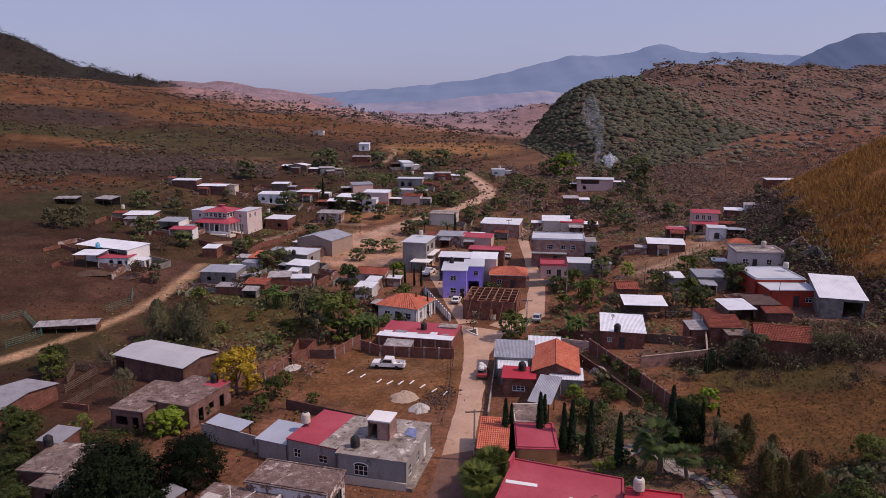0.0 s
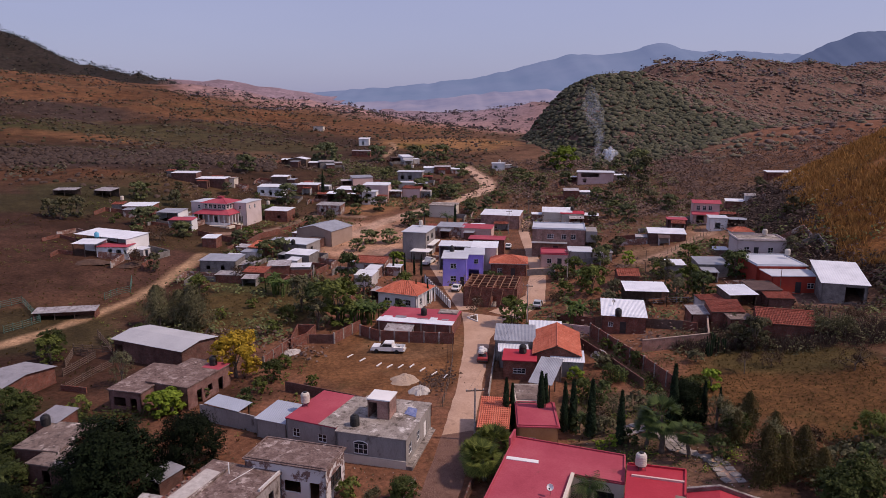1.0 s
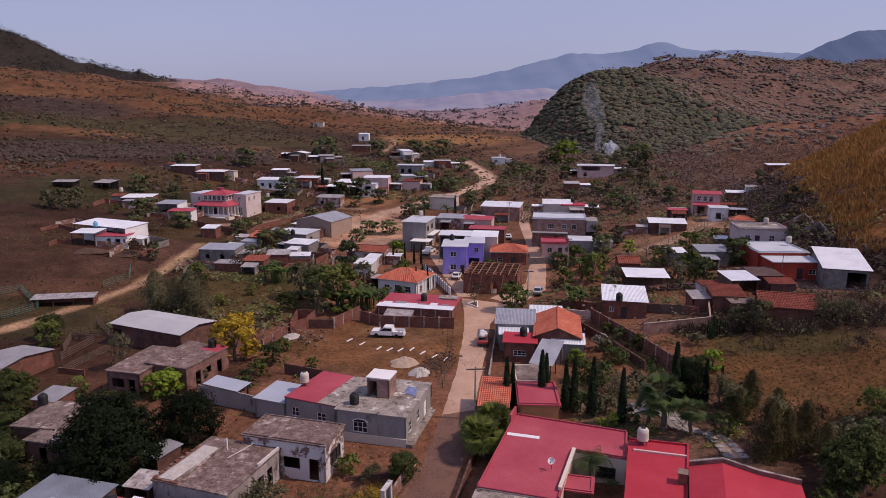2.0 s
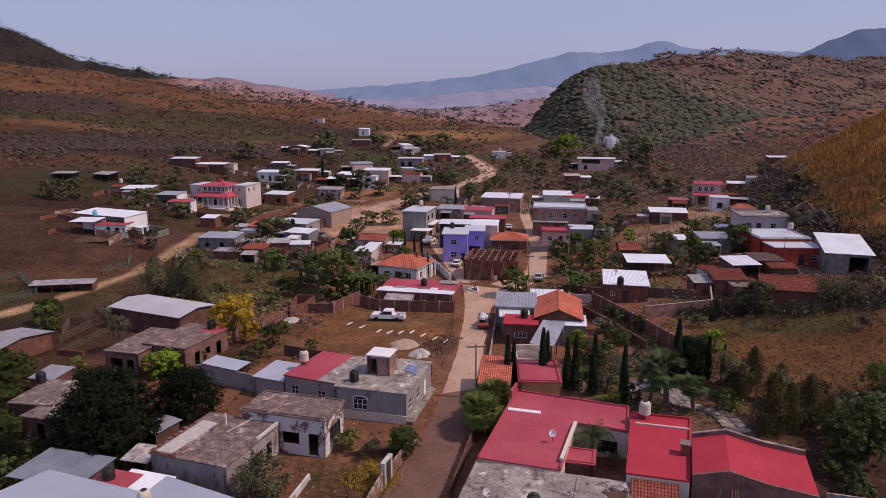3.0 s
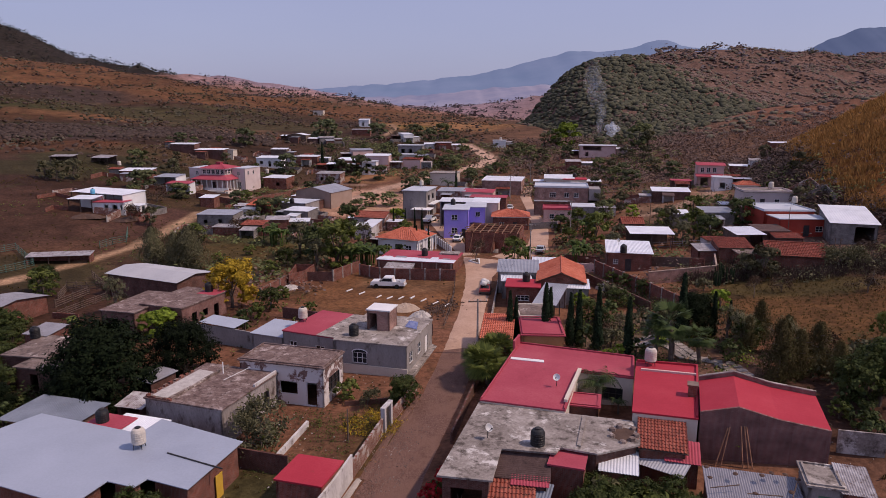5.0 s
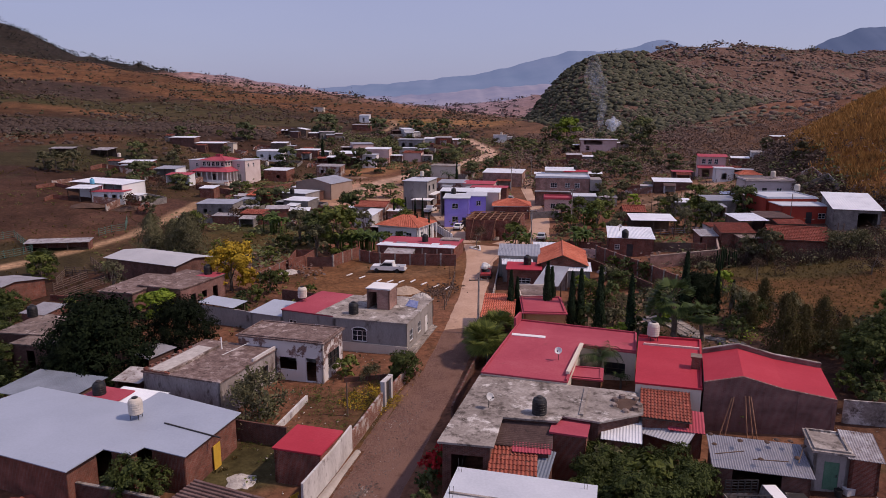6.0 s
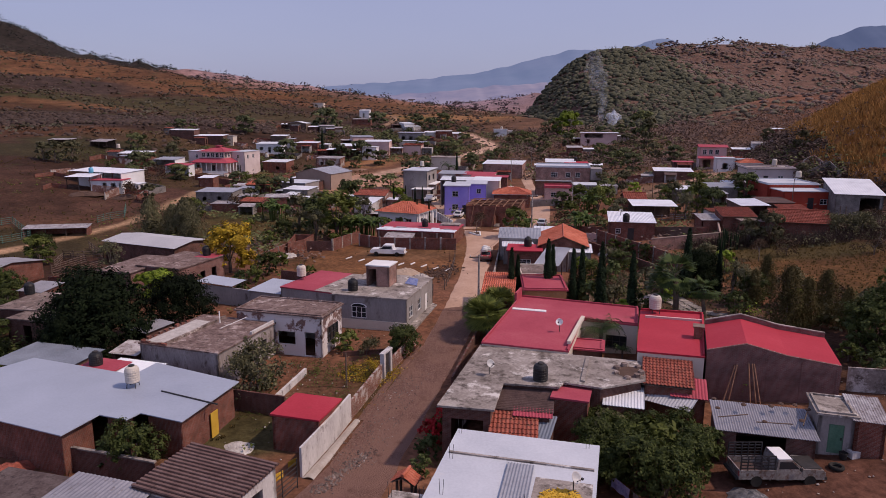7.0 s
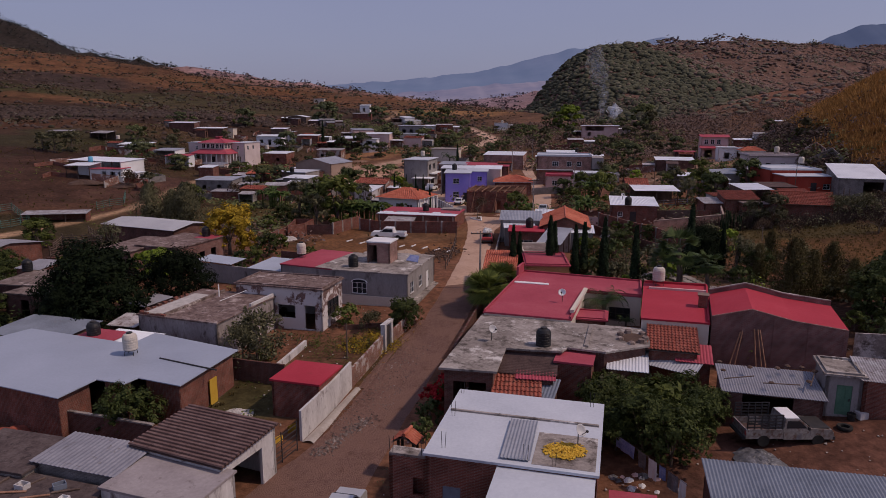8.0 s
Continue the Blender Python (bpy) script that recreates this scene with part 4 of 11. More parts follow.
def wave(x, y, s, seed=0.0):
    """Smooth irregular bands between -1 and 1."""
    return (np.sin(x / s + 1.7 * np.sin(y / (1.3 * s) + seed)) + np.sin(y / (0.8 * s) + 1.3 * np.sin(x / (1.1 * s) + 2 * seed) + seed)) / 2


def knoll_edge(y):
    """Where the dry grass of the knoll begins, going east."""
    return 81 + 0.36 * np.clip(y - 147, 0, 90)


def cover_colour(x, y):
    """What grows or lies on the ground, with haze and some dimness put in: a colour, and how far weeds break it up."""
    n = np.shape(x)
    c = np.empty((*n, 4))
    c[...] = (0.130, 0.083, 0.056, 1.0)

    def lay(mask, tone, weeds=1.0):
        m = mask[..., None]
        c[...] = c * (1 - m) + np.array((*tone, weeds)) * m

    east, west = east_crest(x, y), crest_height(x, y, WEST_RIDGE)
    # western slopes: scrub bands and straw-coloured shoulders
    hill = np.clip((y - 215) / 60, 0, 1) * np.clip((30 - x) / 60, 0, 1)
    lay(hill, (0.050, 0.033, 0.023))
    lay(hill * np.clip(wave(x, y * 2.2, 38, 0.6) * 1.6 - 0.1, 0, 1) * 0.8, (0.092, 0.052, 0.026))
    lay(hill * np.clip(wave(x, y * 2.4, 30, 2.1) * 1.8 - 0.4, 0, 1), (0.048, 0.056, 0.024))
    lay(np.clip((y - 415) / 60, 0, 1) * np.clip((40 - x) / 40, 0, 1) * (0.68 + 0.3 * np.clip(wave(x, y * 2.0, 26, 1.1) + 0.3, -1, 1)), (0.170, 0.092, 0.047), 0.9)
    lay(np.clip((crest_height(x, y, WEST_PEAK) - west + 2) / 5, 0, 1) * np.clip((y - 640) / 60, 0, 1) * np.clip((-230 - x) / 30, 0, 1), (0.034, 0.032, 0.030), 0.5)
    # eastern scrub hill
    lay(np.clip((east - ground(x, y) + 9) / 10, 0, 1) * np.clip((x - 20) / 20, 0, 1) * np.clip((y - 260) / 30, 0, 1), (0.150, 0.106, 0.090), 0.4)
    lay(np.clip((crest_height(x, y, EAST_SHELF) - ground(x, y) + 4) / 4, 0, 1) * np.clip((x - 120) / 40, 0, 1), (0.19, 0.105, 0.07), 0.8)
    # distance: pinkish fields, paler and mauver farther off as haze put into the colour
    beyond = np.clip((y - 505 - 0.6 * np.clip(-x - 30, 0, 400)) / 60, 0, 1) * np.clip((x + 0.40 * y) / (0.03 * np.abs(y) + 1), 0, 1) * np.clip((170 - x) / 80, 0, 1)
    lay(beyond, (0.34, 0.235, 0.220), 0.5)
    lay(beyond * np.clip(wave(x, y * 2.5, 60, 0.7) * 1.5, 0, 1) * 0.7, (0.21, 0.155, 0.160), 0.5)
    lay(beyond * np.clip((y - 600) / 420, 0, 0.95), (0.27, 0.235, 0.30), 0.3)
    # knoll of dry grass; the scrubby gully at its foot has shade painted in
    knoll = np.clip((crest_height(x, y, NEAR_KNOLL) - ground(x, y) + 2.5) / 3, 0, 1)
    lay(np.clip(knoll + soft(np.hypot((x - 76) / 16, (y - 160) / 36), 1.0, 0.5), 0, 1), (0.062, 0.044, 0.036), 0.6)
    lay(knoll * np.clip((x - knoll_edge(y)) / 5 + 0.6 * wave(x, y, 5, 1.0), 0, 1), (0.27, 0.138, 0.050), 0.9)
    # the village floor
    lay(soft(np.hypot((x + 5) / 62, (y - 130) / 105), 1.0, 0.5) * 0.85, (0.200, 0.108, 0.070))
    # west of the village: dark earth, with its dimness put into the colour
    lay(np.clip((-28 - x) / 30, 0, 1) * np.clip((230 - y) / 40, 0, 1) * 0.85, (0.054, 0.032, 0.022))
    west_dimness = np.clip((-42 - x) / 25, 0, 1) * np.clip((275 - y) / 40, 0, 1)
    for px, py, rx, ry, tone, weeds in ZONES:
        r = np.hypot((x - px) / rx, (y - py) / ry) + 0.18 * wave(x, y, 4.0, px)
        lay(soft(r, 1.0, 0.35), tone, weeds)
    # more of the western dimness laid over the soil zones
    lay(west_dimness * 0.48, (0.026, 0.016, 0.012), 0.6)
    for line, width, tone in TRACKS:
        lay(soft(near_line(x, y, line) + 0.5 * wave(x, y, 3.0, width), width, 1.2), tone, 0.15)
    c[..., :3] *= (0.875, 0.735, 0.68)
    return c


LOT_SOIL, GREEN_FIELD, STRAW, EARTH, PALE = (0.165, 0.092, 0.045), (0.085, 0.068, 0.028), (0.21, 0.115, 0.055), (0.20, 0.125, 0.09), (0.44, 0.31, 0.225)
ZONES = []


def zone(x, y, rx, ry, tone, weeds=1.0):
    ZONES.append((x, y, rx, ry, tone, weeds))


zone(-7.5, 101.9, 15, 14, LOT_SOIL, 0.8)
zone(-5.1, 107.7, 9, 7, (0.20, 0.125, 0.07), 0.4)
zone(-36.5, 134.5, 15, 20, GREEN_FIELD)
zone(-81.5, 130.1, 22, 14, (0.080, 0.064, 0.030))
zone(-56.9, 109.1, 15, 9, (0.062, 0.036, 0.027), 0.4)
zone(-79.9, 137.6, 20, 8, (0.150, 0.088, 0.056), 0.4)
zone(-90.1, 162.0, 38, 18, (0.150, 0.088, 0.068), 0.3)
zone(-96.4, 156.4, 20, 25, (0.100, 0.060, 0.042), 0.5)
zone(-62.3, 182.0, 18, 10, (0.10, 0.072, 0.036))
zone(-48.9, 220.6, 12, 6, (0.15, 0.125, 0.055))
zone(-22.5, 199.1, 16, 22, PALE, 0.1)
zone(-26.6, 237.3, 14, 9, (0.28, 0.17, 0.095), 0.3)
zone(-25.5, 182.9, 7, 9, PALE, 0.1)
zone(-14.2, 177.5, 7, 9, (0.3, 0.225, 0.18), 0.1)
zone(46.8, 82.7, 15, 16, (0.128, 0.075, 0.032), 0.7)
zone(50.0, 93.0, 12, 6, (0.085, 0.072, 0.030), 0.8)
zone(64.7, 106.8, 13, 10, (0.085, 0.055, 0.042), 0.7)
zone(18.9, 34.8, 7, 4, (0.10, 0.058, 0.045), 0.4)
zone(23.1, 37.4, 8, 7, (0.135, 0.074, 0.055), 0.3)
zone(19.6, 40.7, 6, 5, (0.115, 0.064, 0.048), 0.4)
zone(41.5, 106.5, 9, 7, (0.15, 0.09, 0.065), 0.5)
zone(49.5, 154.4, 9, 14, (0.19, 0.13, 0.085), 0.5)
zone(68.3, 177.2, 7, 12, (0.25, 0.17, 0.12), 0.4)
zone(69.3, 122.6, 9, 7, (0.165, 0.115, 0.095), 0.2)
zone(-7.4, 56.1, 4, 5, (0.110, 0.080, 0.040), 1.0)
zone(-16.1, 49.0, 6, 4, (0.085, 0.085, 0.04), 1.0)
zone(-10.9, 56.4, 3, 5, (0.135, 0.080, 0.050), 0.8)
zone(2.0, 406.6, 40, 40, (0.27, 0.165, 0.075), 0.5)
zone(-13.8, 383.5, 14, 9, (0.16, 0.125, 0.035), 0.4)
# ground beside the hall: shade of the trees put into its colour
zone(34.3, 53.7, 8, 7, (0.070, 0.044, 0.033), 0.7)
zone(22.5, 76.6, 8, 10, (0.15, 0.12, 0.085), 0.8)
zone(28.6, 69.1, 5, 12, (0.15, 0.10, 0.075), 0.4)
zone(-36.5, 90.4, 12, 5, (0.100, 0.058, 0.042), 0.5)
zone(-49.7, 103.7, 12, 10, (0.070, 0.041, 0.030), 0.5)
zone(-142.7, 296.6, 62, 26, (0.058, 0.044, 0.042), 0.6)
zone(-143.8, 249.9, 40, 14, (0.14, 0.072, 0.036), 0.7)
zone(-233.3, 426.3, 45, 24, (0.060, 0.047, 0.042), 0.6)
zone(-177.1, 352.5, 50, 10, (0.17, 0.098, 0.05), 0.6)
zone(-125.6, 207.3, 30, 12, (0.062, 0.064, 0.028))
zone(-151.5, 242.0, 28, 16, (0.12, 0.066, 0.036), 0.8)
zone(-229.1, 367.5, 40, 14, (0.060, 0.064, 0.028))
zone(-148.9, 384.8, 70, 26, (0.066, 0.062, 0.030))
zone(-107.9, 361.8, 50, 22, (0.070, 0.062, 0.032))
zone(-95.3, 318.0, 30, 22, (0.12, 0.08, 0.05))
zone(-97.3, 241.2, 30, 20, (0.115, 0.085, 0.048))
zone(-112.0, 226.0, 26, 14, (0.070, 0.076, 0.034))
zone(-75.0, 118.0, 16, 12, (0.075, 0.070, 0.032))
zone(-40.0, 150.0, 12, 10, (0.072, 0.076, 0.034))
zone(-40.5, 64.0, 9, 9, (0.050, 0.034, 0.024), 0.8)
TRACKS = [
    ([(-77.9, 109.0), (-73.7, 116.5), (-69.3, 126.0), (-63.5, 138.0), (-62.1, 149.7), (-61.4, 170.1)], 1.5, (0.34, 0.255, 0.165)),
    ([(-32.0, 194.9), (-19.1, 218.5), (-2.8, 235.9), (9.6, 250.5), (18.7, 266.8), (18.5, 285.9), (15.3, 302.8), (11.7, 321.2)], 2.6, (0.42, 0.33, 0.26)),
    ([(-68.6, 193.8), (-53.1, 207.3), (-43.4, 231.4), (-27.2, 225.2)], 1.6, (0.28, 0.21, 0.165)),
    ([(-29.3, 341.8), (-27.4, 362.6), (-26.1, 378.4), (-30.6, 397.9)], 1.4, (0.33, 0.25, 0.17)),
    ([(41.8, 152.6), (53.5, 158.8), (69.0, 175.2), (75.7, 187.9)], 1.6, (0.33, 0.25, 0.19)),
    ([(24.5, 125.4), (26.4, 109.5), (29.8, 92.2)], 1.3, (0.22, 0.15, 0.115)),
]

gx = spaced(-112, 112, 1.15, -2300, 2300, 1.085)
gy = spaced(14, 250, 1.15, -900, 3200, 1.06)
GX, GY = np.meshgrid(gx, gy)
GZ = ground(GX, GY)
far = np.clip((np.hypot(GX, GY - 100) - 170) / 250, 0, 1)
rough = np.zeros_like(GZ)
for s, a in ((61.0, 2.6), (27.0, 1.2), (11.0, 0.45)):
    rough = rough + a * wave(GX, GY, s / 3.1, s)
hilly = np.clip((GZ - (-0.7 + 0.0503 * np.clip(GY, -300, 390)) - 4) / 14, 0, 1)
GZ = GZ + rough * far * (0.25 + 1.1 * hilly)
nr, nc = GZ.shape
me = bpy.data.meshes.new("ground")
idx = np.arange(nr * nc).reshape(nr, nc)
quads = np.stack([idx[:-1, :-1], idx[:-1, 1:], idx[1:, 1:], idx[1:, :-1]], -1).reshape(-1, 4)
me.vertices.add(nr * nc)
me.vertices.foreach_set("co", np.stack([GX, GY, GZ], -1).astype(np.float32).ravel())
me.loops.add(quads.size)
me.loops.foreach_set("vertex_index", quads.astype(np.int32).ravel())
me.polygons.add(len(quads))
me.polygons.foreach_set("loop_start", np.arange(0, quads.size, 4, dtype=np.int32))
me.polygons.foreach_set("use_smooth", np.ones(len(quads), dtype=bool))
me.update(calc_edges=True)
attr = me.color_attributes.new("cover", "FLOAT_COLOR", "POINT")
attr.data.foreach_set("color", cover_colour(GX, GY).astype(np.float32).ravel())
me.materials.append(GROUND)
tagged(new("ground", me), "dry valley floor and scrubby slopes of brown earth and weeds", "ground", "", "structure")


# ---- the blue mountains behind, haze put into their colour and a faint glow ----
def painted_haze_material(name, low, high, glow):
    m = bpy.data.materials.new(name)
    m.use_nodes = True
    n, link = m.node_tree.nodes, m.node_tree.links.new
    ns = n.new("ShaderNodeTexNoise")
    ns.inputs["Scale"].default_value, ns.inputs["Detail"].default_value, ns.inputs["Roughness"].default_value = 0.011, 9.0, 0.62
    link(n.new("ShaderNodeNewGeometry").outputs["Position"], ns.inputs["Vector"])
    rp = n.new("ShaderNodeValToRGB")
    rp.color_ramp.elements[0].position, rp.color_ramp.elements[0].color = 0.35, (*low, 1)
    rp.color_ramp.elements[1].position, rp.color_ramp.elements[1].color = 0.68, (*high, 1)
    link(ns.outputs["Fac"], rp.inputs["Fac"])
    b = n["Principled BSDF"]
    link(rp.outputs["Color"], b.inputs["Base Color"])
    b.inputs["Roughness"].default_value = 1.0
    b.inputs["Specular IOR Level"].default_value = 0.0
    # weak blue emission stands in for haze in front of the slopes
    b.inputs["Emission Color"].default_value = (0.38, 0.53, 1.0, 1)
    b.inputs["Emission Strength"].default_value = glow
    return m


def mountain(name, label, crest, depth, mat, seed):
    """A ridge whose crest runs through the points, falling to the plain on both sides."""
    crest_x = np.array([p[0] for p in crest], float)
    xs = np.linspace(crest_x[0], crest_x[-1], 240)
    ys = np.interp(xs, crest_x, [p[1] for p in crest])
    zs = np.interp(xs, crest_x, [p[2] for p in crest])
    zs = np.convolve(np.pad(zs, 3, mode="edge"), np.ones(7) / 7, "valid") + 2.0 * wave(xs, xs * 0.7, 14.0, seed) + 0.6 * wave(xs, xs, 6.7, seed + 2)
    sh = Shape()
    rows = []
    for f in np.concatenate([np.linspace(-1, 0, 15), np.linspace(0.25, 1, 4)]):
        fall = (1 - abs(f)) ** 0.85
        gully = wave(xs + 30 * f, f * 90 + xs * 0.2, 16.0, seed) * 2.5 * abs(f) * (1 - abs(f)) * 2
        rows.append([(x, y + f * depth, 20 + (z - 20) * fall + g) for x, y, z, g in zip(xs, ys, zs, gully)])
    sh.grid(rows)
    return tagged(part(name, sh, mat, None, "", True), label, "mountain", "", "structure")


HAZE_BLUE = painted_haze_material("haze_tinted_mountain", (0.10, 0.13, 0.17), (0.13, 0.155, 0.20), 0.20)
HAZE_DEEP = painted_haze_material("haze_tinted_shoulder", (0.06, 0.08, 0.12), (0.08, 0.10, 0.15), 0.12)
HAZE_MID = painted_haze_material("haze_tinted_hill", (0.16, 0.16, 0.22), (0.28, 0.25, 0.28), 0.12)
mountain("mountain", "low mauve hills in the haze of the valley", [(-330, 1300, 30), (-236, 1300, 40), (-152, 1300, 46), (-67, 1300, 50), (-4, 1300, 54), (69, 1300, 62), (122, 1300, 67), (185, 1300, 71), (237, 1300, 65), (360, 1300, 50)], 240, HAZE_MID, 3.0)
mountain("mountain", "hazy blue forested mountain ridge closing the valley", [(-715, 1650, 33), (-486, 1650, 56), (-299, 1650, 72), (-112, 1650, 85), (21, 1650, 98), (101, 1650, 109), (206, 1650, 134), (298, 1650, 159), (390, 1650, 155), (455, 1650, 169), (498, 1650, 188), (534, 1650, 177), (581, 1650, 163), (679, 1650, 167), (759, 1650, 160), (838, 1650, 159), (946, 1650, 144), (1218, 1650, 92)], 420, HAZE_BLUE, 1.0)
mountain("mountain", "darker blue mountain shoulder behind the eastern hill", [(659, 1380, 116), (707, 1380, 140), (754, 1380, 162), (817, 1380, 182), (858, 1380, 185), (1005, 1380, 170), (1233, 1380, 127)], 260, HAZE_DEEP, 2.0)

# ---- streets ----
drape("road", "cobbled village street of worn stone and earth", [(-22, 18), (-11.5, 39.3), (-9.5, 42.3), (-8.0, 47.1), (-5.4, 57.0), (-3.0, 64.9), (-0.7, 76.6)],
      [(-7.5, 22), (-3.6, 39.0), (-2.1, 45.8), (0.1, 55.4), (2.2, 63.8), (3.4, 69.3), (4.2, 77.7)], STREET)
drape("road", "pale packed-earth street between the village houses", [(-0.7, 76.6), (1.5, 90.8), (3.0, 109.2), (2.6, 126.6)],
      [(4.2, 77.7), (6.2, 91.8), (8.5, 109.8), (12.7, 120.6)], STREET_DIRT, lift=0.045)
drape("road", "packed-earth lane climbing between houses", [(2.6, 126.6), (0.7, 138.3), (-2.1, 155.7), (-4.7, 171.7), (-7.8, 187.3)],
      [(7.3, 127.3), (4.6, 139.9), (2.1, 153.3), (0.1, 166.9), (-3.0, 185.4)], STREET_DIRT, lift=0.05)
drape("road", "packed-earth lane running up through the village", [(8.3, 126.0), (16.6, 136.2), (20.1, 155.9), (22.0, 183.9), (22.6, 204.5), (26.7, 225.6)],
      [(14.1, 119.6), (20.5, 129.0), (24.3, 154.6), (24.7, 179.4), (26.1, 200.4), (29.3, 223.2)], STREET_DIRT, lift=0.055)

drape("road", "pale dirt road winding up out of the village", [(1.2, 238.8), (4.6, 249.4), (9.4, 255.9), (13.5, 262.2), (14.6, 269.5), (14.4, 278.9), (12.5, 296.0), (8.9, 316.0), (5.9, 326.6)],
      [(3.1, 234.7), (7.8, 244.8), (13.9, 251.9), (19.1, 260.6), (20.6, 271.5), (19.7, 282.2), (16.9, 299.8), (12.1, 318.3), (8.4, 329.0)], STREET_DIRT, lift=0.25)

def flagstones(path, left, right, mat):
    """Uneven slabs laid along a path, each a piece of its own."""
    gf = np.random.default_rng(8)
    shapes = []
    for v in range(4):
        ring_ = [((0.44 + 0.08 * gf.uniform()) * a, (0.40 + 0.09 * gf.uniform()) * b) for a, b in ((-1, -0.9), (0.1, -1.05), (1, -0.8), (0.95, 0.9), (-0.1, 1.0), (-1, 0.85))]
        me_ = bpy.data.meshes.new("flagstone")
        sh_ = Shape().hull([(a, b, -0.03) for a, b in ring_], [(a * 0.97, b * 0.97, 0.05) for a, b in ring_])
        me_.from_pydata(sh_.v, [], sh_.f)
        me_.materials.append(mat)
        shapes.append(me_)
    for (a, b), (c, d) in zip(zip(left, right), zip(left[1:], right[1:])):
        rows_ = max(1, round(math.dist(a, c)))
        cols = max(2, round(math.dist(a, b)))
        for i in range(rows_):
            for k in range(cols):
                f, e = (i + 0.5 + 0.25 * (k % 2)) / rows_, (k + 0.5) / cols
                p = [(a[m] + (c[m] - a[m]) * f) * (1 - e) + (b[m] + (d[m] - b[m]) * f) * e for m in (0, 1)]
                o = new("flagstone", shapes[(i * 3 + k) % 4])
                o.parent = path
                o.matrix_basis = pose(p[0], p[1], gz(*p) + 0.07, gf.uniform(-2, 2), gf.uniform(-2, 2), math.degrees(math.atan2(d[1] - b[1], d[0] - b[0])) - 90 + gf.uniform(-9, 9))


FLAG = material("pale_flagstone", ((0.19, 0.165, 0.155), (0.27, 0.24, 0.225), (0.35, 0.315, 0.295)), 0.9, 0.8, 6, 0.3, stain=(0.13, 0.105, 0.09), stain_at=0.58, vary=0.22)
PATH_LEFT, PATH_RIGHT = [(20.6, 75.6), (24.0, 77.6), (26.6, 75.4), (27.4, 70.4), (28.0, 66.5), (28.0, 62.6)], [(21.6, 73.7), (24.4, 74.6), (25.0, 72.6), (25.2, 69.4), (30.4, 67.0), (30.8, 62.4)]
garden_path = drape("garden_path", "garden path of uneven pale flagstones set in earth", PATH_LEFT, PATH_RIGHT, STREET_DIRT, lift=0.04, across=4, category="path")
flagstones(garden_path, PATH_LEFT, PATH_RIGHT, FLAG)
drape("pavement", "narrow raised pavement of worn concrete", [(-9.7, 42.5), (-8.2, 47.2), (-7.3, 50.6)], [(-8.9, 42.3), (-7.6, 47.0), (-6.8, 50.3)], KERB, lift=0.16, across=3, category="pavement")
drape("verge", "earth verge with weeds beside the street", [(-7.3, 50.6), (-5.5, 57.6), (-2.9, 65.5)], [(-6.2, 50.3), (-4.6, 57.3), (-2.1, 65.3)], STREET, lift=0.06, across=3, category="verge")

# ---- houses beside the street, from the near end ----
def flat_poly(name, label, pts, h, wall, cover, category="house", drop=0.0, slab=0.12):
    """A house over an outline (anticlockwise) with a thin sheet roof that overhangs a little."""
    cx, cy = sum(p[0] for p in pts) / len(pts), sum(p[1] for p in pts) / len(pts)
    hs = thing(name, label, category, cx, cy)
    loc = [(p[0] - cx, p[1] - cy) for p in pts]
    part("roof", Shape().hull([(a, b, h - drop * b) for a, b in loc], [(a, b, h + slab - drop * b) for a, b in loc]), cover, hs)
    for i, (p, q) in enumerate(zip(loc, loc[1:] + loc[:1])):
        u = Vector((q[0] - p[0], q[1] - p[1])).normalized() * 0.35
        n = Vector((-u.y, u.x))
        sh = Shape()
        wall_shape(sh, (p[0] + n.x + u.x, p[1] + n.y + u.y), (q[0] + n.x - u.x, q[1] + n.y - u.y), -1.4, h - drop * (p[1] + q[1]) / 2 - 0.05, 0.2)
        part("wall", sh, wall, hs)
    return hs


def plan_house(name, label, pts, h, wall, cover, parapet=0.0, parapet_mat=None, low_edges=(), openings=(), eave=0.06, category="house", slab=0.14):
    """A flat-roofed house over any outline (anticlockwise), with walls along every edge, openings (edge, kind, centre, width, sill, top, material), and a parapet on all but the low edges."""
    cx, cy = sum(p[0] for p in pts) / len(pts), sum(p[1] for p in pts) / len(pts)
    hs = thing(name, label, category, cx, cy)
    TAKEN.append((cx, cy, max(math.hypot(p[0] - cx, p[1] - cy) for p in pts) * 0.9))
    loc = [Vector((p[0] - cx, p[1] - cy)) for p in pts]
    n = len(loc)
    edges = [(loc[i], loc[(i + 1) % n]) for i in range(n)]
    normals = [Vector(((q - p).y, -(q - p).x)).normalized() for p, q in edges]

    def ring(out):
        corners = []
        for i in range(n):
            a, b = normals[i - 1], normals[i]
            corners.append(loc[i] + (a + b) * (out / (1 + a.dot(b))))
        return corners

    outer = ring(eave)
    part("roof", Shape().hull([(v.x, v.y, h) for v in outer], [(v.x, v.y, h + slab) for v in outer]), cover, hs)
    inner = ring(-0.13)
    for i, (p, q) in enumerate(edges):
        ops = [o for o in openings if o[0] == i]
        sh = Shape()
        wall_shape(sh, p, q, -1.5, h, 0.2, [(o[2] - o[3] / 2, o[2] + o[3] / 2, o[4], o[5]) for o in ops])
        part("wall", sh, wall, hs)
        for o in ops:
            fit_opening(hs, p, q, o[1], o[2] - o[3] / 2, o[2] + o[3] / 2, o[4], o[5], o[6] if len(o) > 6 else None)
        if parapet and i not in low_edges:
            j = (i + 1) % n
            base = [loc[i], loc[j], inner[j], inner[i]]
            part("parapet", Shape().hull([(v.x, v.y, h + slab) for v in base], [(v.x, v.y, h + slab + parapet) for v in base]), parapet_mat or wall, hs)
    return hs


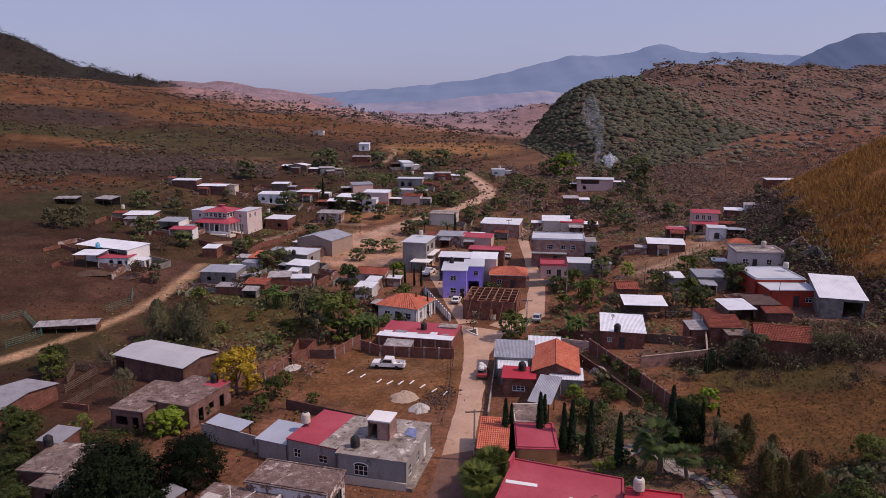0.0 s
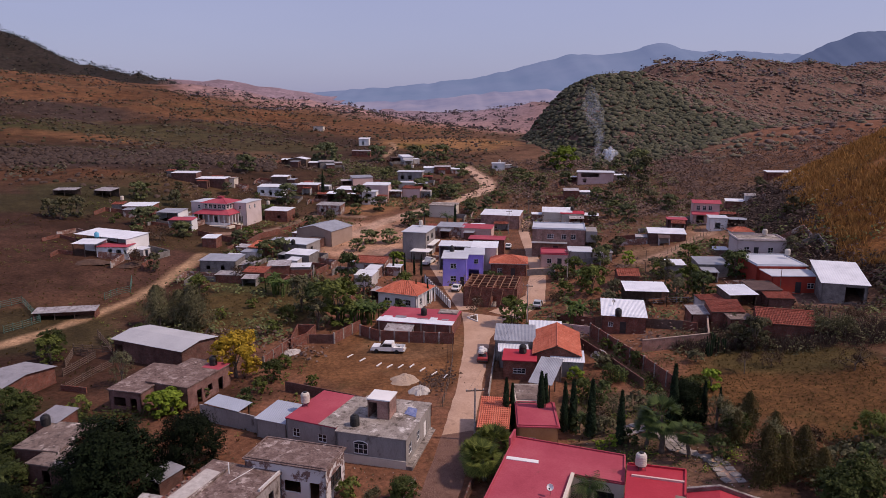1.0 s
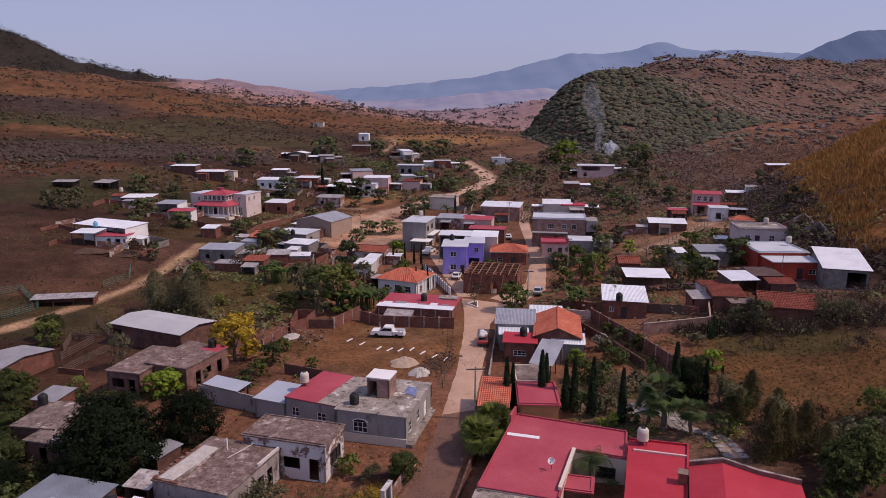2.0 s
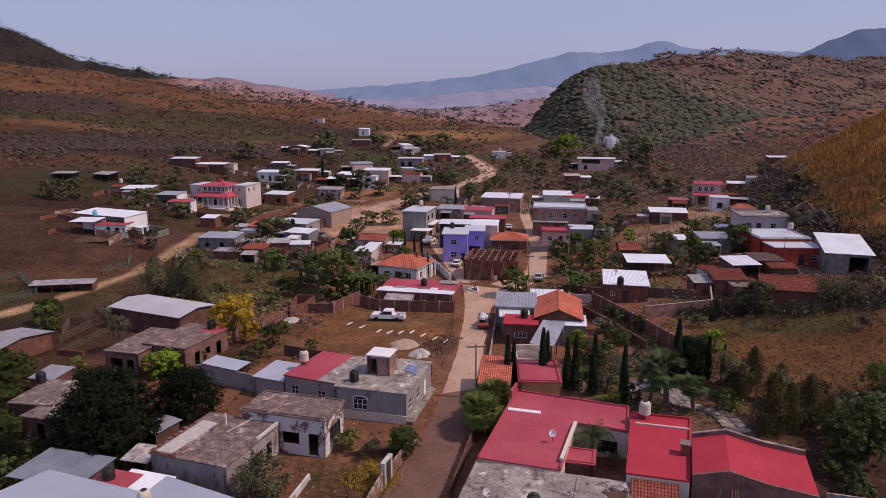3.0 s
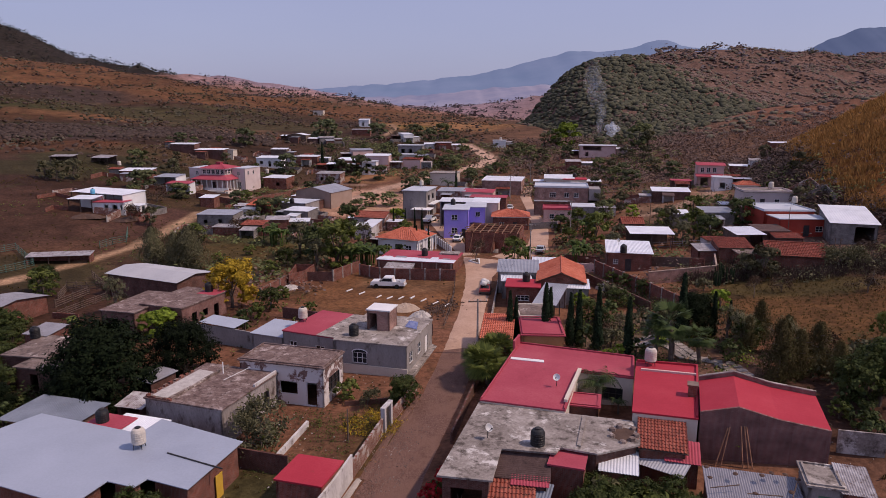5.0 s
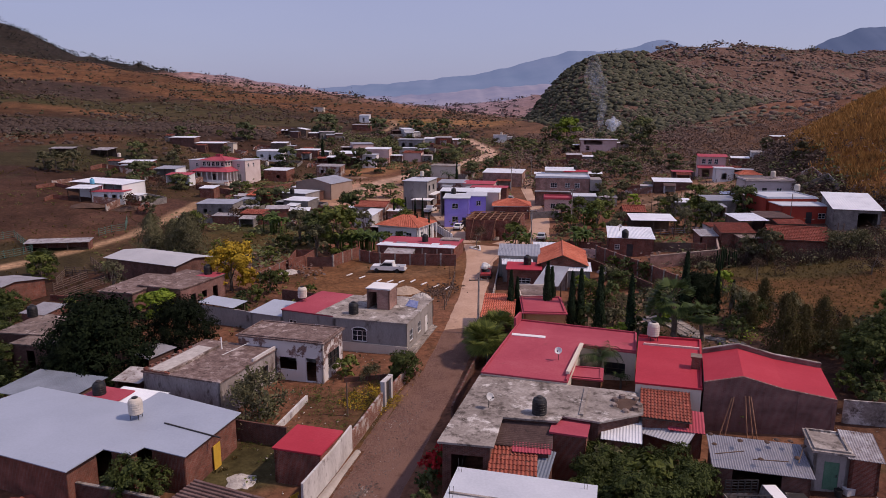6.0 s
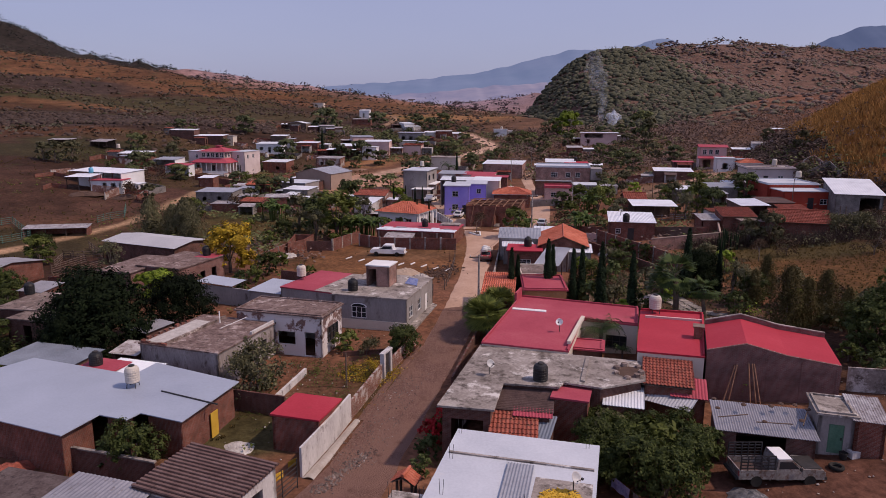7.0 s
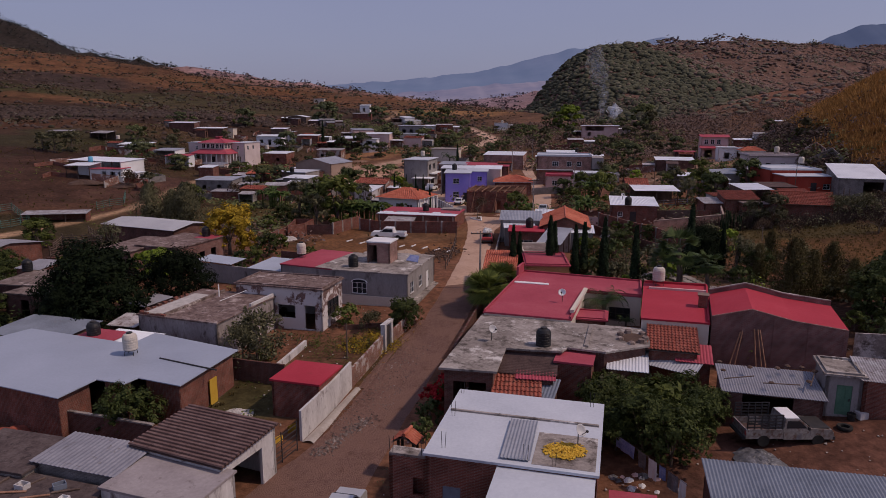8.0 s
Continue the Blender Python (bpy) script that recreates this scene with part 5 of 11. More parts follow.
def spot(hs, x, y, z):
    """A place of the world in a house's own frame, z above its floor."""
    v = hs.matrix_world.inverted() @ Vector((x, y, 0))
    return v.x, v.y, z


big_white = flat_poly("house", "low brick house under a wide white sheet roof", [(-33.6, 45.5), (-25.8, 42.4), (-24.8, 45.6), (-22.5, 44.8), (-22.0, 45.9), (-18.5, 44.5), (-16.6, 51.7), (-24.9, 55.8), (-25.7, 53.1), (-36.1, 56.9), (-41.0, 49.2)], 3.0, BRICK, SHEET_SMOOTH, slab=0.07)
abandoned = house("house", "abandoned flat-roofed house with stained white walls and empty openings", -15.75, 66.5, 9.2, 4.7, -15.5, 4.0, BRICK_RUIN, "flat", ROOF_RUIN, parapet=0.12, parapet_mat=ROOF_RUIN,
      openings=[("f", "open", 5.4, 1.9, 1.0, 2.3), ("f", "open", 7.9, 1.1, 0.0, 2.4), ("r", "bars", 2.5, 2.6, 1.1, 2.6, STEEL_DARK)])
abandoned_wing = house("house", "ruined low wing with a cracked concrete roof", -22.1, 61.3, 8.2, 8.9, -18.5, 3.3, PLASTER_WORN, "flat", ROOF_RUIN, parapet=0.0, eave=0.12,
      openings=[("r", "open", 5.2, 1.4, 0.6, 2.2), ("r", "open", 7.0, 0.9, 0.0, 2.3)])
grey_house = house("house", "grey rendered house with arched window and stained flat roof", -6.9, 75.4, 8.4, 9.9, -15.2, 3.3, PLASTER_GREY, "flat", CONCRETE, parapet=0.0, eave=0.1,
      openings=[("f", "arch", 3.0, 1.7, 0.95, 2.2), ("r", "bars", 1.6, 1.2, 1.0, 2.3), ("r", "bars", 4.6, 1.2, 1.0, 2.3), ("r", "door", 7.4, 1.1, 0.0, 2.2, PAINT_WHITE)])
part("plinth", Shape().box(-4.3, -5.06, -1.0, 4.3, -4.95, 0.8), PLASTER_CREAM, grey_house)
part("pavement_step", Shape().box(4.21, -5.1, -1.0, 5.0, 4.9, 0.3), CONCRETE, grey_house)
stair = house("rooftop_room", "small brick stair room on a flat concrete roof", -7.3, 76.0, 2.7, 2.6, -15.2, 2.3, BRICK_PINK, "flat", PAINT_WHITE, eave=0.1, base=0.0, z=gz(-6.9, 75.4) + 3.44, category="roof room",
      openings=[("f", "open", 0.7, 1.0, 0.0, 2.0)])
greyred = house("house", "low house with a flat red-painted roof", -14.0, 78.3, 6.9, 8.5, -22.5, 3.1, PLASTER_GREY, "flat", ROOF_RED, eave=0.08, openings=[("f", "win", 1.4, 1.0, 1.0, 2.1), ("f", "win", 5.0, 1.2, 1.0, 2.0)])
part("bare_roof", Shape().box(1.1, -4.33, 3.2, 3.53, 4.33, 3.262), CONCRETE, greyred)
house("carport", "small carport with white sheet roof on thin posts", -27.6, 81.7, 5.4, 2.2, -26.0, 2.4, PLASTER_GREY, "shed", SHEET_SMOOTH, rise=0.2, open_sides="frbl", category="carport")
house("shed", "shed under pale corrugated sheets beside the wall", -20.1, 78.9, 4.2, 4.7, -21.6, 2.4, PLASTER_GREY, "shed", SHEET_SMOOTH, rise=0.25, open_sides="r", category="shed")
garage = house("garage", "white-fronted garage under brown corrugated sheets", -14.5, 37.9, 6.4, 4.8, -23.0, 3.0, PLASTER_WHITE, "shed", SHEET_BROWN, rise=0.35, pitch=0.26, ribs="across",
      openings=[("r", "open", 2.2, 2.6, 0.0, 2.45)], category="garage")
for k in range(16):
    y0_ = -2.55 + 0.32 * k
    z0_ = 3.12 + 0.35 * (y0_ + 2.4) / 4.8
    part("roof_strip", Shape().hull([(-3.42, y0_, z0_ - 0.03), (3.42, y0_, z0_ - 0.03), (3.42, y0_ + 0.22, z0_ - 0.014), (-3.42, y0_ + 0.22, z0_ - 0.014)], [(-3.42, y0_ + 0.03, z0_ + 0.06), (3.42, y0_ + 0.03, z0_ + 0.06), (3.42, y0_ + 0.19, z0_ + 0.07), (-3.42, y0_ + 0.19, z0_ + 0.07)]), STRIP_BROWN, garage)
house("shed", "lean-to with a pale corrugated cement roof", -20.4, 36.3, 5.5, 2.9, -17.1, 2.8, BLOCK, "shed", SHEET_DULL, rise=0.2, pitch=0.30, category="shed")
house("house", "low house with a pale flat concrete roof", -15.1, 33.8, 5.7, 3.6, -18.3, 2.7, PLASTER_WHITE, "flat", SCREED, eave=0.1)
scrap_roof = house("house", "dark flat roof strewn with planks and scrap", -22.45, 33.2, 7.6, 3.4, -17, 2.2, BLOCK, "flat", SCRAP_ROOF, eave=0.05)
house("outbuilding", "small brick outbuilding with a red sheet roof", -10.4, 47.7, 3.7, 3.7, -16.0, 2.6, BRICK, "flat", ROOF_SCARLET, eave=0.12, category="outbuilding")
house("outbuilding", "black tank room with red clay roof behind the white-roofed house", -29.3, 55.2, 3.2, 2.6, -17, 2.6, PLASTER_GREY, "flat", ROOF_RED, category="outbuilding")
house("shed", "small white sheet roof behind the house", -26.7, 55.1, 4.5, 2.4, -17, 2.5, BRICK, "shed", SHEET_WHITE, rise=0.2, category="shed")
house("shed", "open grey sheet-roofed shed under the mango tree", -35.2, 57.4, 7.2, 4.8, -15, 2.5, BRICK_DARK, "shed", SHEET_BLUE, rise=0.15, open_sides="fl", category="shed")
house("shed", "dark lean-to of old sheets by the ruined wing", -29.2, 60.6, 2.6, 2.4, -14, 2.0, BRICK_DARK, "shed", SHEET_OLD, rise=0.3, open_sides="f", category="shed")
house("shed", "small sheet roof between the mango trees", -29.6, 66.0, 2.2, 3.0, -30, 2.2, BRICK_DARK, "shed", SHEET_DULL, rise=0.2, open_sides="f", category="shed")
house("house", "low brick room with a dark concrete roof beside the mango", -42.0, 68.8, 4.8, 4.6, -14, 2.5, BRICK_DARK, "flat", CONCRETE_DARK, eave=0.1, openings=[("f", "open", 2.4, 1.0, 0.0, 2.0)])
house("house", "flat concrete roof covered with rubble", -25.7, 37.3, 5.5, 4.0, -15, 2.4, BLOCK, "flat", SCRAP_ROOF, eave=0.1)
ruin = house("house", "crumbling house with a stained flat concrete roof", -35.6, 90.2, 6.6, 9.1, -19.5, 3.2, BRICK_HALL, "flat", ROOF_RUIN, eave=0.15, openings=[("r", "open", 2.4, 1.0, 0.0, 2.1), ("r", "open", 4.6, 1.0, 1.0, 2.0), ("r", "open", 6.9, 1.0, 0.0, 2.1), ("f", "open", 4.6, 0.9, 1.0, 2.0)])
house("house", "low wing with a stained concrete porch roof", -41.0, 89.0, 4.9, 9.5, -13.8, 3.1, BRICK_HALL, "flat", ROOF_RUIN, eave=0.2, openings=[("f", "open", 1.6, 1.8, 0.9, 2.2), ("f", "open", 3.7, 1.0, 0.0, 2.2)])
part("red_patch", Shape().box(0.4, 2.0, 3.345, 3.4, 4.6, 3.36), ROOF_RED, ruin)
barn = house("barn", "long barn with low-pitched pale sheet roof", -45.4, 105.9, 14.4, 7.4, -24.0, 3.3, BRICK_DARK, "gable", SHEET_DUSTY, rise=0.55, eave=0.35, openings=[("f", "open", 1.0, 1.6, 0.0, 2.4)], category="barn")
house("barn", "cattle shed with corrugated roof and brick rail wall", -61.9, 91.7, 5.6, 10.1, -16.9, 2.6, BRICK, "gable", SHEET_DULL, rise=0.7, eave=0.3, open_sides="f", category="barn")
house("house", "brick room with corrugated roof under the trees", -47.7, 78.2, 3.2, 3.3, -13.9, 2.8, BRICK, "shed", SHEET_DULL, rise=0.3)
house("house", "low house with a patched concrete roof beneath trees", -44.9, 73.0, 5.4, 6.5, -8.5, 2.6, BRICK_DARK, "flat", CONCRETE_DARK, eave=0.15)

white_roof = house("house", "flat white-coated roof house with brick front and rebar stubs", 3.9, 35.3, 8.6, 8.2, -14.5, 4.2, BRICK, "flat", ROOF_WHITE, eave=0.1,
      openings=[("f", "door", 1.4, 0.95, 0.3, 2.6, SHEET_BLUE)])
concrete_house = plan_house("house", "house with a wide weathered concrete roof slab", [(-0.3, 43.4), (2.9, 42.8), (3.9, 47.3), (7.9, 46.6), (8.4, 47.5), (11.1, 46.5), (14.4, 47.8), (15.4, 51.2), (9.9, 52.7), (3.1, 54.9)], 3.75, BRICK_DARK, CONCRETE, eave=0.3,
      openings=[(0, "open", 1.7, 2.2, 0.0, 2.9), (9, "open", 6.5, 1.0, 0.0, 2.1)])
part("roof_ridge", Shape().hull([(a, b, 3.89) for a, b, c in (spot(concrete_house, 9.8, 47.3, 0), spot(concrete_house, 10.1, 47.2, 0), spot(concrete_house, 11.5, 52.1, 0), spot(concrete_house, 11.2, 52.2, 0))],
      [(a, b, 4.0) for a, b, c in (spot(concrete_house, 9.8, 47.3, 0), spot(concrete_house, 10.1, 47.2, 0), spot(concrete_house, 11.5, 52.1, 0), spot(concrete_house, 11.2, 52.2, 0))]), CONCRETE, concrete_house)
# thin dark sheet on the slab stands in for the shade inside a hole
hole = [(12.8, 48.9), (13.1, 49.9), (13.8, 50.4), (14.8, 50.1), (14.7, 48.9), (14.2, 48.2), (13.4, 47.9)]
part("collapsed_patch", Shape().hull([(*spot(concrete_house, x, y, 3.90)[:2], 3.89) for x, y in hole[::-1]], [(*spot(concrete_house, x, y, 0)[:2], 3.902) for x, y in hole[::-1]]), EARTH_DARK, concrete_house, "dark patch laid on the roof as a hole's shade")
for k, (x, y) in enumerate(hole):
    part("broken_rim", Shape().lathe([(0.0, 3.90), (0.3, 3.90), (0.26, 4.05 + 0.05 * (k % 3)), (0.1, 4.12), (0.0, 4.12)], 6, *spot(concrete_house, x, y, 0)[:2]), CONCRETE_DARK, concrete_house)
def beside(cx, cy, rot, dx, dy):
    """The place dx, dy from a centre, in a frame turned by rot."""
    c, n = math.cos(radians(rot)), math.sin(radians(rot))
    return cx + dx * c - dy * n, cy + dx * n + dy * c


RH = 3.2
red_house = plan_house("house", "large house with a flat red-painted roof round a courtyard", [(3.0, 55.1), (9.9, 53.0), (12.7, 61.5), (17.5, 59.9), (19.0, 65.3), (7.9, 69.5)], RH, PLASTER_CREAM, ROOF_RED, parapet=0.16, parapet_mat=ROOF_RED, low_edges=(0,),
      openings=[(5, "win", 4.0, 1.4, 1.0, 2.2), (5, "door", 8.0, 1.1, 0.0, 2.2), (1, "win", 6.0, 1.2, 1.0, 2.2), (2, "win", 3.2, 1.9, 0.9, 2.1, STEEL_DARK)])
part("coping", Shape().hull([(*spot(red_house, x, y, 0)[:2], 3.50) for x, y in ((10.0, 54.2), (10.3, 54.1), (12.9, 61.2), (12.6, 61.35))], [(*spot(red_house, x, y, 0)[:2], 3.75) for x, y in ((10.0, 54.2), (10.3, 54.1), (12.9, 61.2), (12.6, 61.35))]), PLASTER_CREAM, red_house)
part("end_wall", Shape().hull([(*spot(red_house, x, y, 0)[:2], 3.3) for x, y in ((7.0, 67.4), (7.2, 67.3), (8.0, 69.4), (7.8, 69.5))], [(*spot(red_house, x, y, 0)[:2], 4.3) for x, y in ((7.0, 67.4), (7.2, 67.3), (8.0, 69.4), (7.8, 69.5))]), ROOF_RED, red_house)
house("porch", "small red-roofed porch in the courtyard", 12.2, 56.9, 2.8, 2.5, -14, 2.5, BRICK_DARK, "flat", ROOF_RED, parapet=0.1, parapet_mat=ROOF_RED, category="porch")
red_wing = plan_house("house", "red-roofed wing beside the palm courtyard", [(15.1, 51.5), (19.9, 50.2), (23.9, 61.3), (18.5, 62.6)], 3.2, PLASTER_CREAM, ROOF_SCARLET, parapet=0.2, parapet_mat=ROOF_SCARLET, low_edges=(0, 3), openings=[(0, "door", 1.2, 1.0, 0.0, 2.1)])
part("chimney", Shape().box(-0.35, -0.4, 3.2, 0.35, 0.4, 4.3).box(-0.45, -0.5, 4.3, 0.45, 0.5, 4.42), BRICK, red_wing).matrix_basis = pose(*spot(red_wing, 21.0, 54.6, 0), 0, 0, -20)
part("upper_parapet", Shape().hull([(*spot(red_wing, x, y, 0)[:2], 3.34) for x, y in ((18.2, 60.2), (23.0, 58.9), (23.1, 59.1), (18.3, 60.4))], [(*spot(red_wing, x, y, 0)[:2], 3.52) for x, y in ((18.2, 60.2), (23.0, 58.9), (23.1, 59.1), (18.3, 60.4))]), PAINT_PINK, red_wing, "pale pipe along a roof step")
HALL_R = -19.0
hall = thing("hall", "brick hall with a low scarlet roof falling from an off-centre ridge", "hall", 24.4, 48.7, gz(25.5, 51.6), HALL_R)
TAKEN.append((25.6, 51.8, 4.6))
HALL_LINE = [(-4.6, 3.35), (-1.85, 4.15), (1.0, 3.55), (4.6, 3.2)]  # across the hall, and the height of its roof
HALL_D = 6.9
for yy in (0.0, HALL_D - 0.2):
    sh = Shape()
    ring_ = [(-4.6, -1.4), (4.6, -1.4)] + [(x, z + (0.35 if yy else 0.0)) for x, z in HALL_LINE[::-1]]
    sh.hull([(x, yy, z) for x, z in ring_], [(x, yy + 0.2, z) for x, z in ring_])
    part("wall", sh, BRICK_HALL, hall)
for x, z in ((-4.6, 3.3), (4.4, 3.15)):
    part("wall", Shape().box(x, 0.2, -1.4, x + 0.2, HALL_D - 0.2, z), BRICK_HALL, hall)
for (xa, za), (xb, zb) in zip(HALL_LINE, HALL_LINE[1:]):
    part("roof", Shape().hull([(xa, 0.2, za - 0.1), (xb, 0.2, zb - 0.1), (xb, HALL_D - 0.2, zb - 0.1), (xa, HALL_D - 0.2, za - 0.1)], [(xa, 0.2, za), (xb, 0.2, zb), (xb, HALL_D - 0.2, zb), (xa, HALL_D - 0.2, za)]), ROOF_SCARLET, hall)
    part("coping", Shape().hull([(xa, HALL_D - 0.24, za + 0.35), (xb, HALL_D - 0.24, zb + 0.35), (xb, HALL_D + 0.04, zb + 0.35), (xa, HALL_D + 0.04, za + 0.35)], [(xa, HALL_D - 0.24, za + 0.43), (xb, HALL_D - 0.24, zb + 0.43), (xb, HALL_D + 0.04, zb + 0.43), (xa, HALL_D + 0.04, za + 0.43)]), CONCRETE, hall)
for x, top in ((-4.45, 3.3), (-2.3, 3.9), (-0.2, 3.7), (2.1, 3.35), (4.45, 3.15)):
    part("column", Shape().box(x - 0.12, -0.04, -1.4, x + 0.12, 0.06, top - 0.15), BRICK_HALL, hall)
house("lean_to", "lean-to with old clay tiles beside the red house", 16.9, 49.6, 3.3, 5.0, -16.0, 2.7, BRICK, "shed", TILE_OLD, rise=0.8, pitch=0.26, category="lean-to")
house("lean_to", "low red sheet lean-to", 17.9, 47.7, 2.2, 2.4, -17, 2.1, BRICK, "shed", ROOF_RED, rise=0.4, category="lean-to")
house("lean_to", "sagging lean-to of a long beige sheet", 16.2, 46.9, 3.4, 1.6, -38, 1.9, BRICK_DARK, "shed", SHEET_DUSTY, rise=0.35, open_sides="fr", category="lean-to")
house("shed", "square shed with a red-painted roof", 9.2, 46.9, 2.5, 4.0, -17.5, 3.35, BRICK, "flat", ROOF_RED, eave=0.1, category="shed")
house("shed", "small shed under a white sheet", 13.0, 47.2, 2.5, 3.6, -15.5, 2.4, BRICK, "shed", SHEET_WHITE, rise=0.25, category="shed")
house("lean_to", "lean-to of dark old boards and sheets against the concrete house", 5.6, 45.5, 3.6, 2.7, -10, 3.35, BRICK_DARK, "shed", SHEET_BROWN, rise=0.35, ribs="across", category="lean-to")
house("lean_to", "narrow red strip of roof below old boards", 5.9, 43.9, 2.3, 0.8, -10, 3.3, BRICK_DARK, "shed", ROOF_RED, rise=0.1, category="lean-to")
house("lean_to", "sagging lean-to of broken old clay tiles", 4.5, 42.9, 2.9, 2.3, -8, 2.75, BRICK_DARK, "shed", TILE_OLD, rise=0.6, pitch=0.28, category="lean-to")
house("shed", "makeshift roof of a bent blue-grey sheet", 6.3, 42.8, 1.3, 2.6, -20, 2.5, BRICK_DARK, "shed", SHEET_BLUE, rise=0.5, category="shed")
truck_shed = house("shed", "brick shed with patched corrugated roof beside the old truck", 21.0, 42.6, 5.8, 3.6, -15.0, 1.95, BRICK_DARK, "shed", SHEET_DULL, rise=0.35, pitch=0.16, open_sides="", openings=[("f", "open", 2.6, 3.0, 0.0, 1.8)], category="shed")
hut = house("hut", "small block hut with green door and cement roof", 25.5, 42.5, 2.1, 3.0, -17.1, 2.6, PLASTER_GREY, "flat", CONCRETE, parapet=0.12, parapet_mat=CONCRETE, openings=[("f", "door", 1.1, 0.9, 0.0, 2.0, DOOR_GREEN)], category="hut")
house("hut", "brick hut with corrugated roof", 27.3, 41.8, 1.7, 3.1, -18.4, 2.4, BRICK, "shed", SHEET_OLD, rise=0.35, pitch=0.16, category="hut")
house("shed", "long low shed with blue-grey corrugated roof", 17.5, 30.1, 9.5, 3.3, -12.0, 2.4, BRICK_DARK, "shed", SHEET_BLUE, rise=0.4, pitch=0.18, category="shed")
shop = house("house", "unplastered brick wall room beside the white-roofed house", -2.1, 33.6, 2.1, 0.8, -14.5, 4.05, BRICK, "flat", CONCRETE, eave=0.0, openings=[("f", "open", 1.6, 0.6, 1.9, 2.9)])
house("house", "front room with white-coated flat roof", 4.2, 29.15, 4.8, 3.5, -14.5, 4.16, BRICK, "flat", ROOF_WHITE, eave=0.0)
house("shed", "low shed with a red roof beside the white-roofed house", 9.0, 30.7, 2.2, 2.2, -13, 2.1, BRICK, "flat", ROOF_RED, eave=0.08, category="shed")
gate_roof = house("gate_roof", "little clay-tiled roof over a street gate", -2.5, 38.4, 1.3, 0.9, -20, 2.3, TIMBER, "gable", TILE, rise=0.4, eave=0.15, open_sides="frbl", ridge="y", category="gate roof")

# ---- middle of the village ----
house("house", "small house with red flat roof and ochre front", 11.0, 74.9, 4.5, 6.3, -3.5, 3.0, PAINT_ORANGE, "flat", ROOF_RED, parapet=0.15, parapet_mat=ROOF_RED, openings=[("f", "win", 1.6, 0.7, 1.0, 1.7)])
house("house", "back room with a mossy concrete roof", 10.7, 80.7, 3.5, 5.2, -1.5, 3.0, PAINT_ORANGE, "flat", CONCRETE_DARK, parapet=0.12, parapet_mat=PLASTER_CREAM)
house("porch", "clay-tiled porch roof over the pavement", 6.2, 76.6, 3.4, 6.4, -8, 2.3, TIMBER, "shed", TILE, rise=0.9, open_sides="fl", pitch=0.26, category="porch")
house("house", "street house under grey corrugated sheets", 11.4, 103.0, 6.0, 6.7, -6.8, 3.2, PLASTER_GREY, "shed", SHEET, rise=0.4, openings=[("l", "door", 2.0, 1.1, 0.0, 2.1), ("l", "win", 4.4, 1.2, 1.0, 2.1)])
house("house", "lower street room with pale corrugated sheets", 10.7, 99.4, 4.2, 5.4, -3.9, 2.6, PLASTER_GREY, "shed", SHEET_WHITE, rise=0.25, openings=[("f", "open", 1.6, 1.5, 0.0, 2.1), ("l", "door", 2.0, 1.1, 0.0, 2.1)])
house("house", "brick house with a clay-tiled gable roof", 17.3, 98.8, 6.4, 10.4, -9.2, 3.0, BRICK, "gable", TILE, rise=1.3, eave=0.35, ridge="y", openings=[("f", "win", 2.0, 1.0, 1.0, 2.0)])
house("house", "brick room with a red-painted roof and tank", 11.2, 94.4, 4.6, 4.4, -8, 2.8, BRICK, "flat", ROOF_SCARLET, openings=[("f", "win", 2.3, 1.8, 0.9, 1.7)])
house("lean_to", "tilted grey sheet roof over a yard", 14.1, 87.9, 2.8, 7.5, -20.7, 2.6, PLASTER_GREY, "shed", SHEET, rise=0.8, open_sides="frl", category="lean-to")
house("shed", "white sheet roof behind the tiled house", 16.7, 106.6, 5.0, 4.2, -8, 3.0, BRICK, "shed", SHEET_WHITE, rise=0.2, category="shed")
house("shed", "pale sheet lean-to beside the tiled house", 18.0, 93.7, 4.5, 3.0, -8, 2.4, PLASTER_GREY, "shed", SHEET_WHITE, rise=0.5, category="shed")
longred = house("house", "long low brick building with red and white patched roof", -4.1, 116.3, 13.2, 8.5, -12.5, 2.35, BRICK, "flat", ROOF_RED, eave=0.1)
part("sheet_strip", Shape().box(-6.75, -4.45, 2.495, 6.75, -2.2, 2.55), SHEET_WHITE, longred)
for k in range(6):
    part("sheet_patch", Shape().box(-6.2 + k * 2.1, -2.15 + 0.3 * math.sin(2.7 * k), 2.495, -4.6 + k * 2.1 + 0.4 * math.sin(k), -1.3 + 0.5 * math.sin(1.9 * k), 2.53 + 0.004 * k), SHEET_DULL if k % 2 else SHEET_WHITE, longred)
    part("column", Shape().box(-6.3 + k * 2.52 - 0.12, -4.33, -1.0, -6.3 + k * 2.52 + 0.12, -4.16, 2.3), PLASTER_TAN, longred)
part("rooftop_slab", Shape().box(2.9, 1.7, 2.495, 6.3, 3.9, 2.75), CONCRETE, longred)
hipped = house("house", "white house with hipped clay-tile roof and columns", -7.5, 132.3, 8.4, 7.6, -24, 3.2, PAINT_WHITE, "hip", TILE, rise=1.7, eave=0.45, openings=[("f", "win", 2.0, 1.2, 0.9, 2.1), ("f", "door", 4.3, 1.1, 0.0, 2.2), ("f", "win", 6.6, 1.2, 0.9, 2.1), ("r", "win", 2.2, 1.3, 0.9, 2.1), ("r", "win", 5.4, 1.3, 0.9, 2.1)])
for k in range(5):
    part("column", Shape().bar((4.6, -3.9 + k * 1.95, -1.0), (4.6, -3.9 + k * 1.95, 3.1), 0.13, n=8), PAINT_WHITE, hipped)
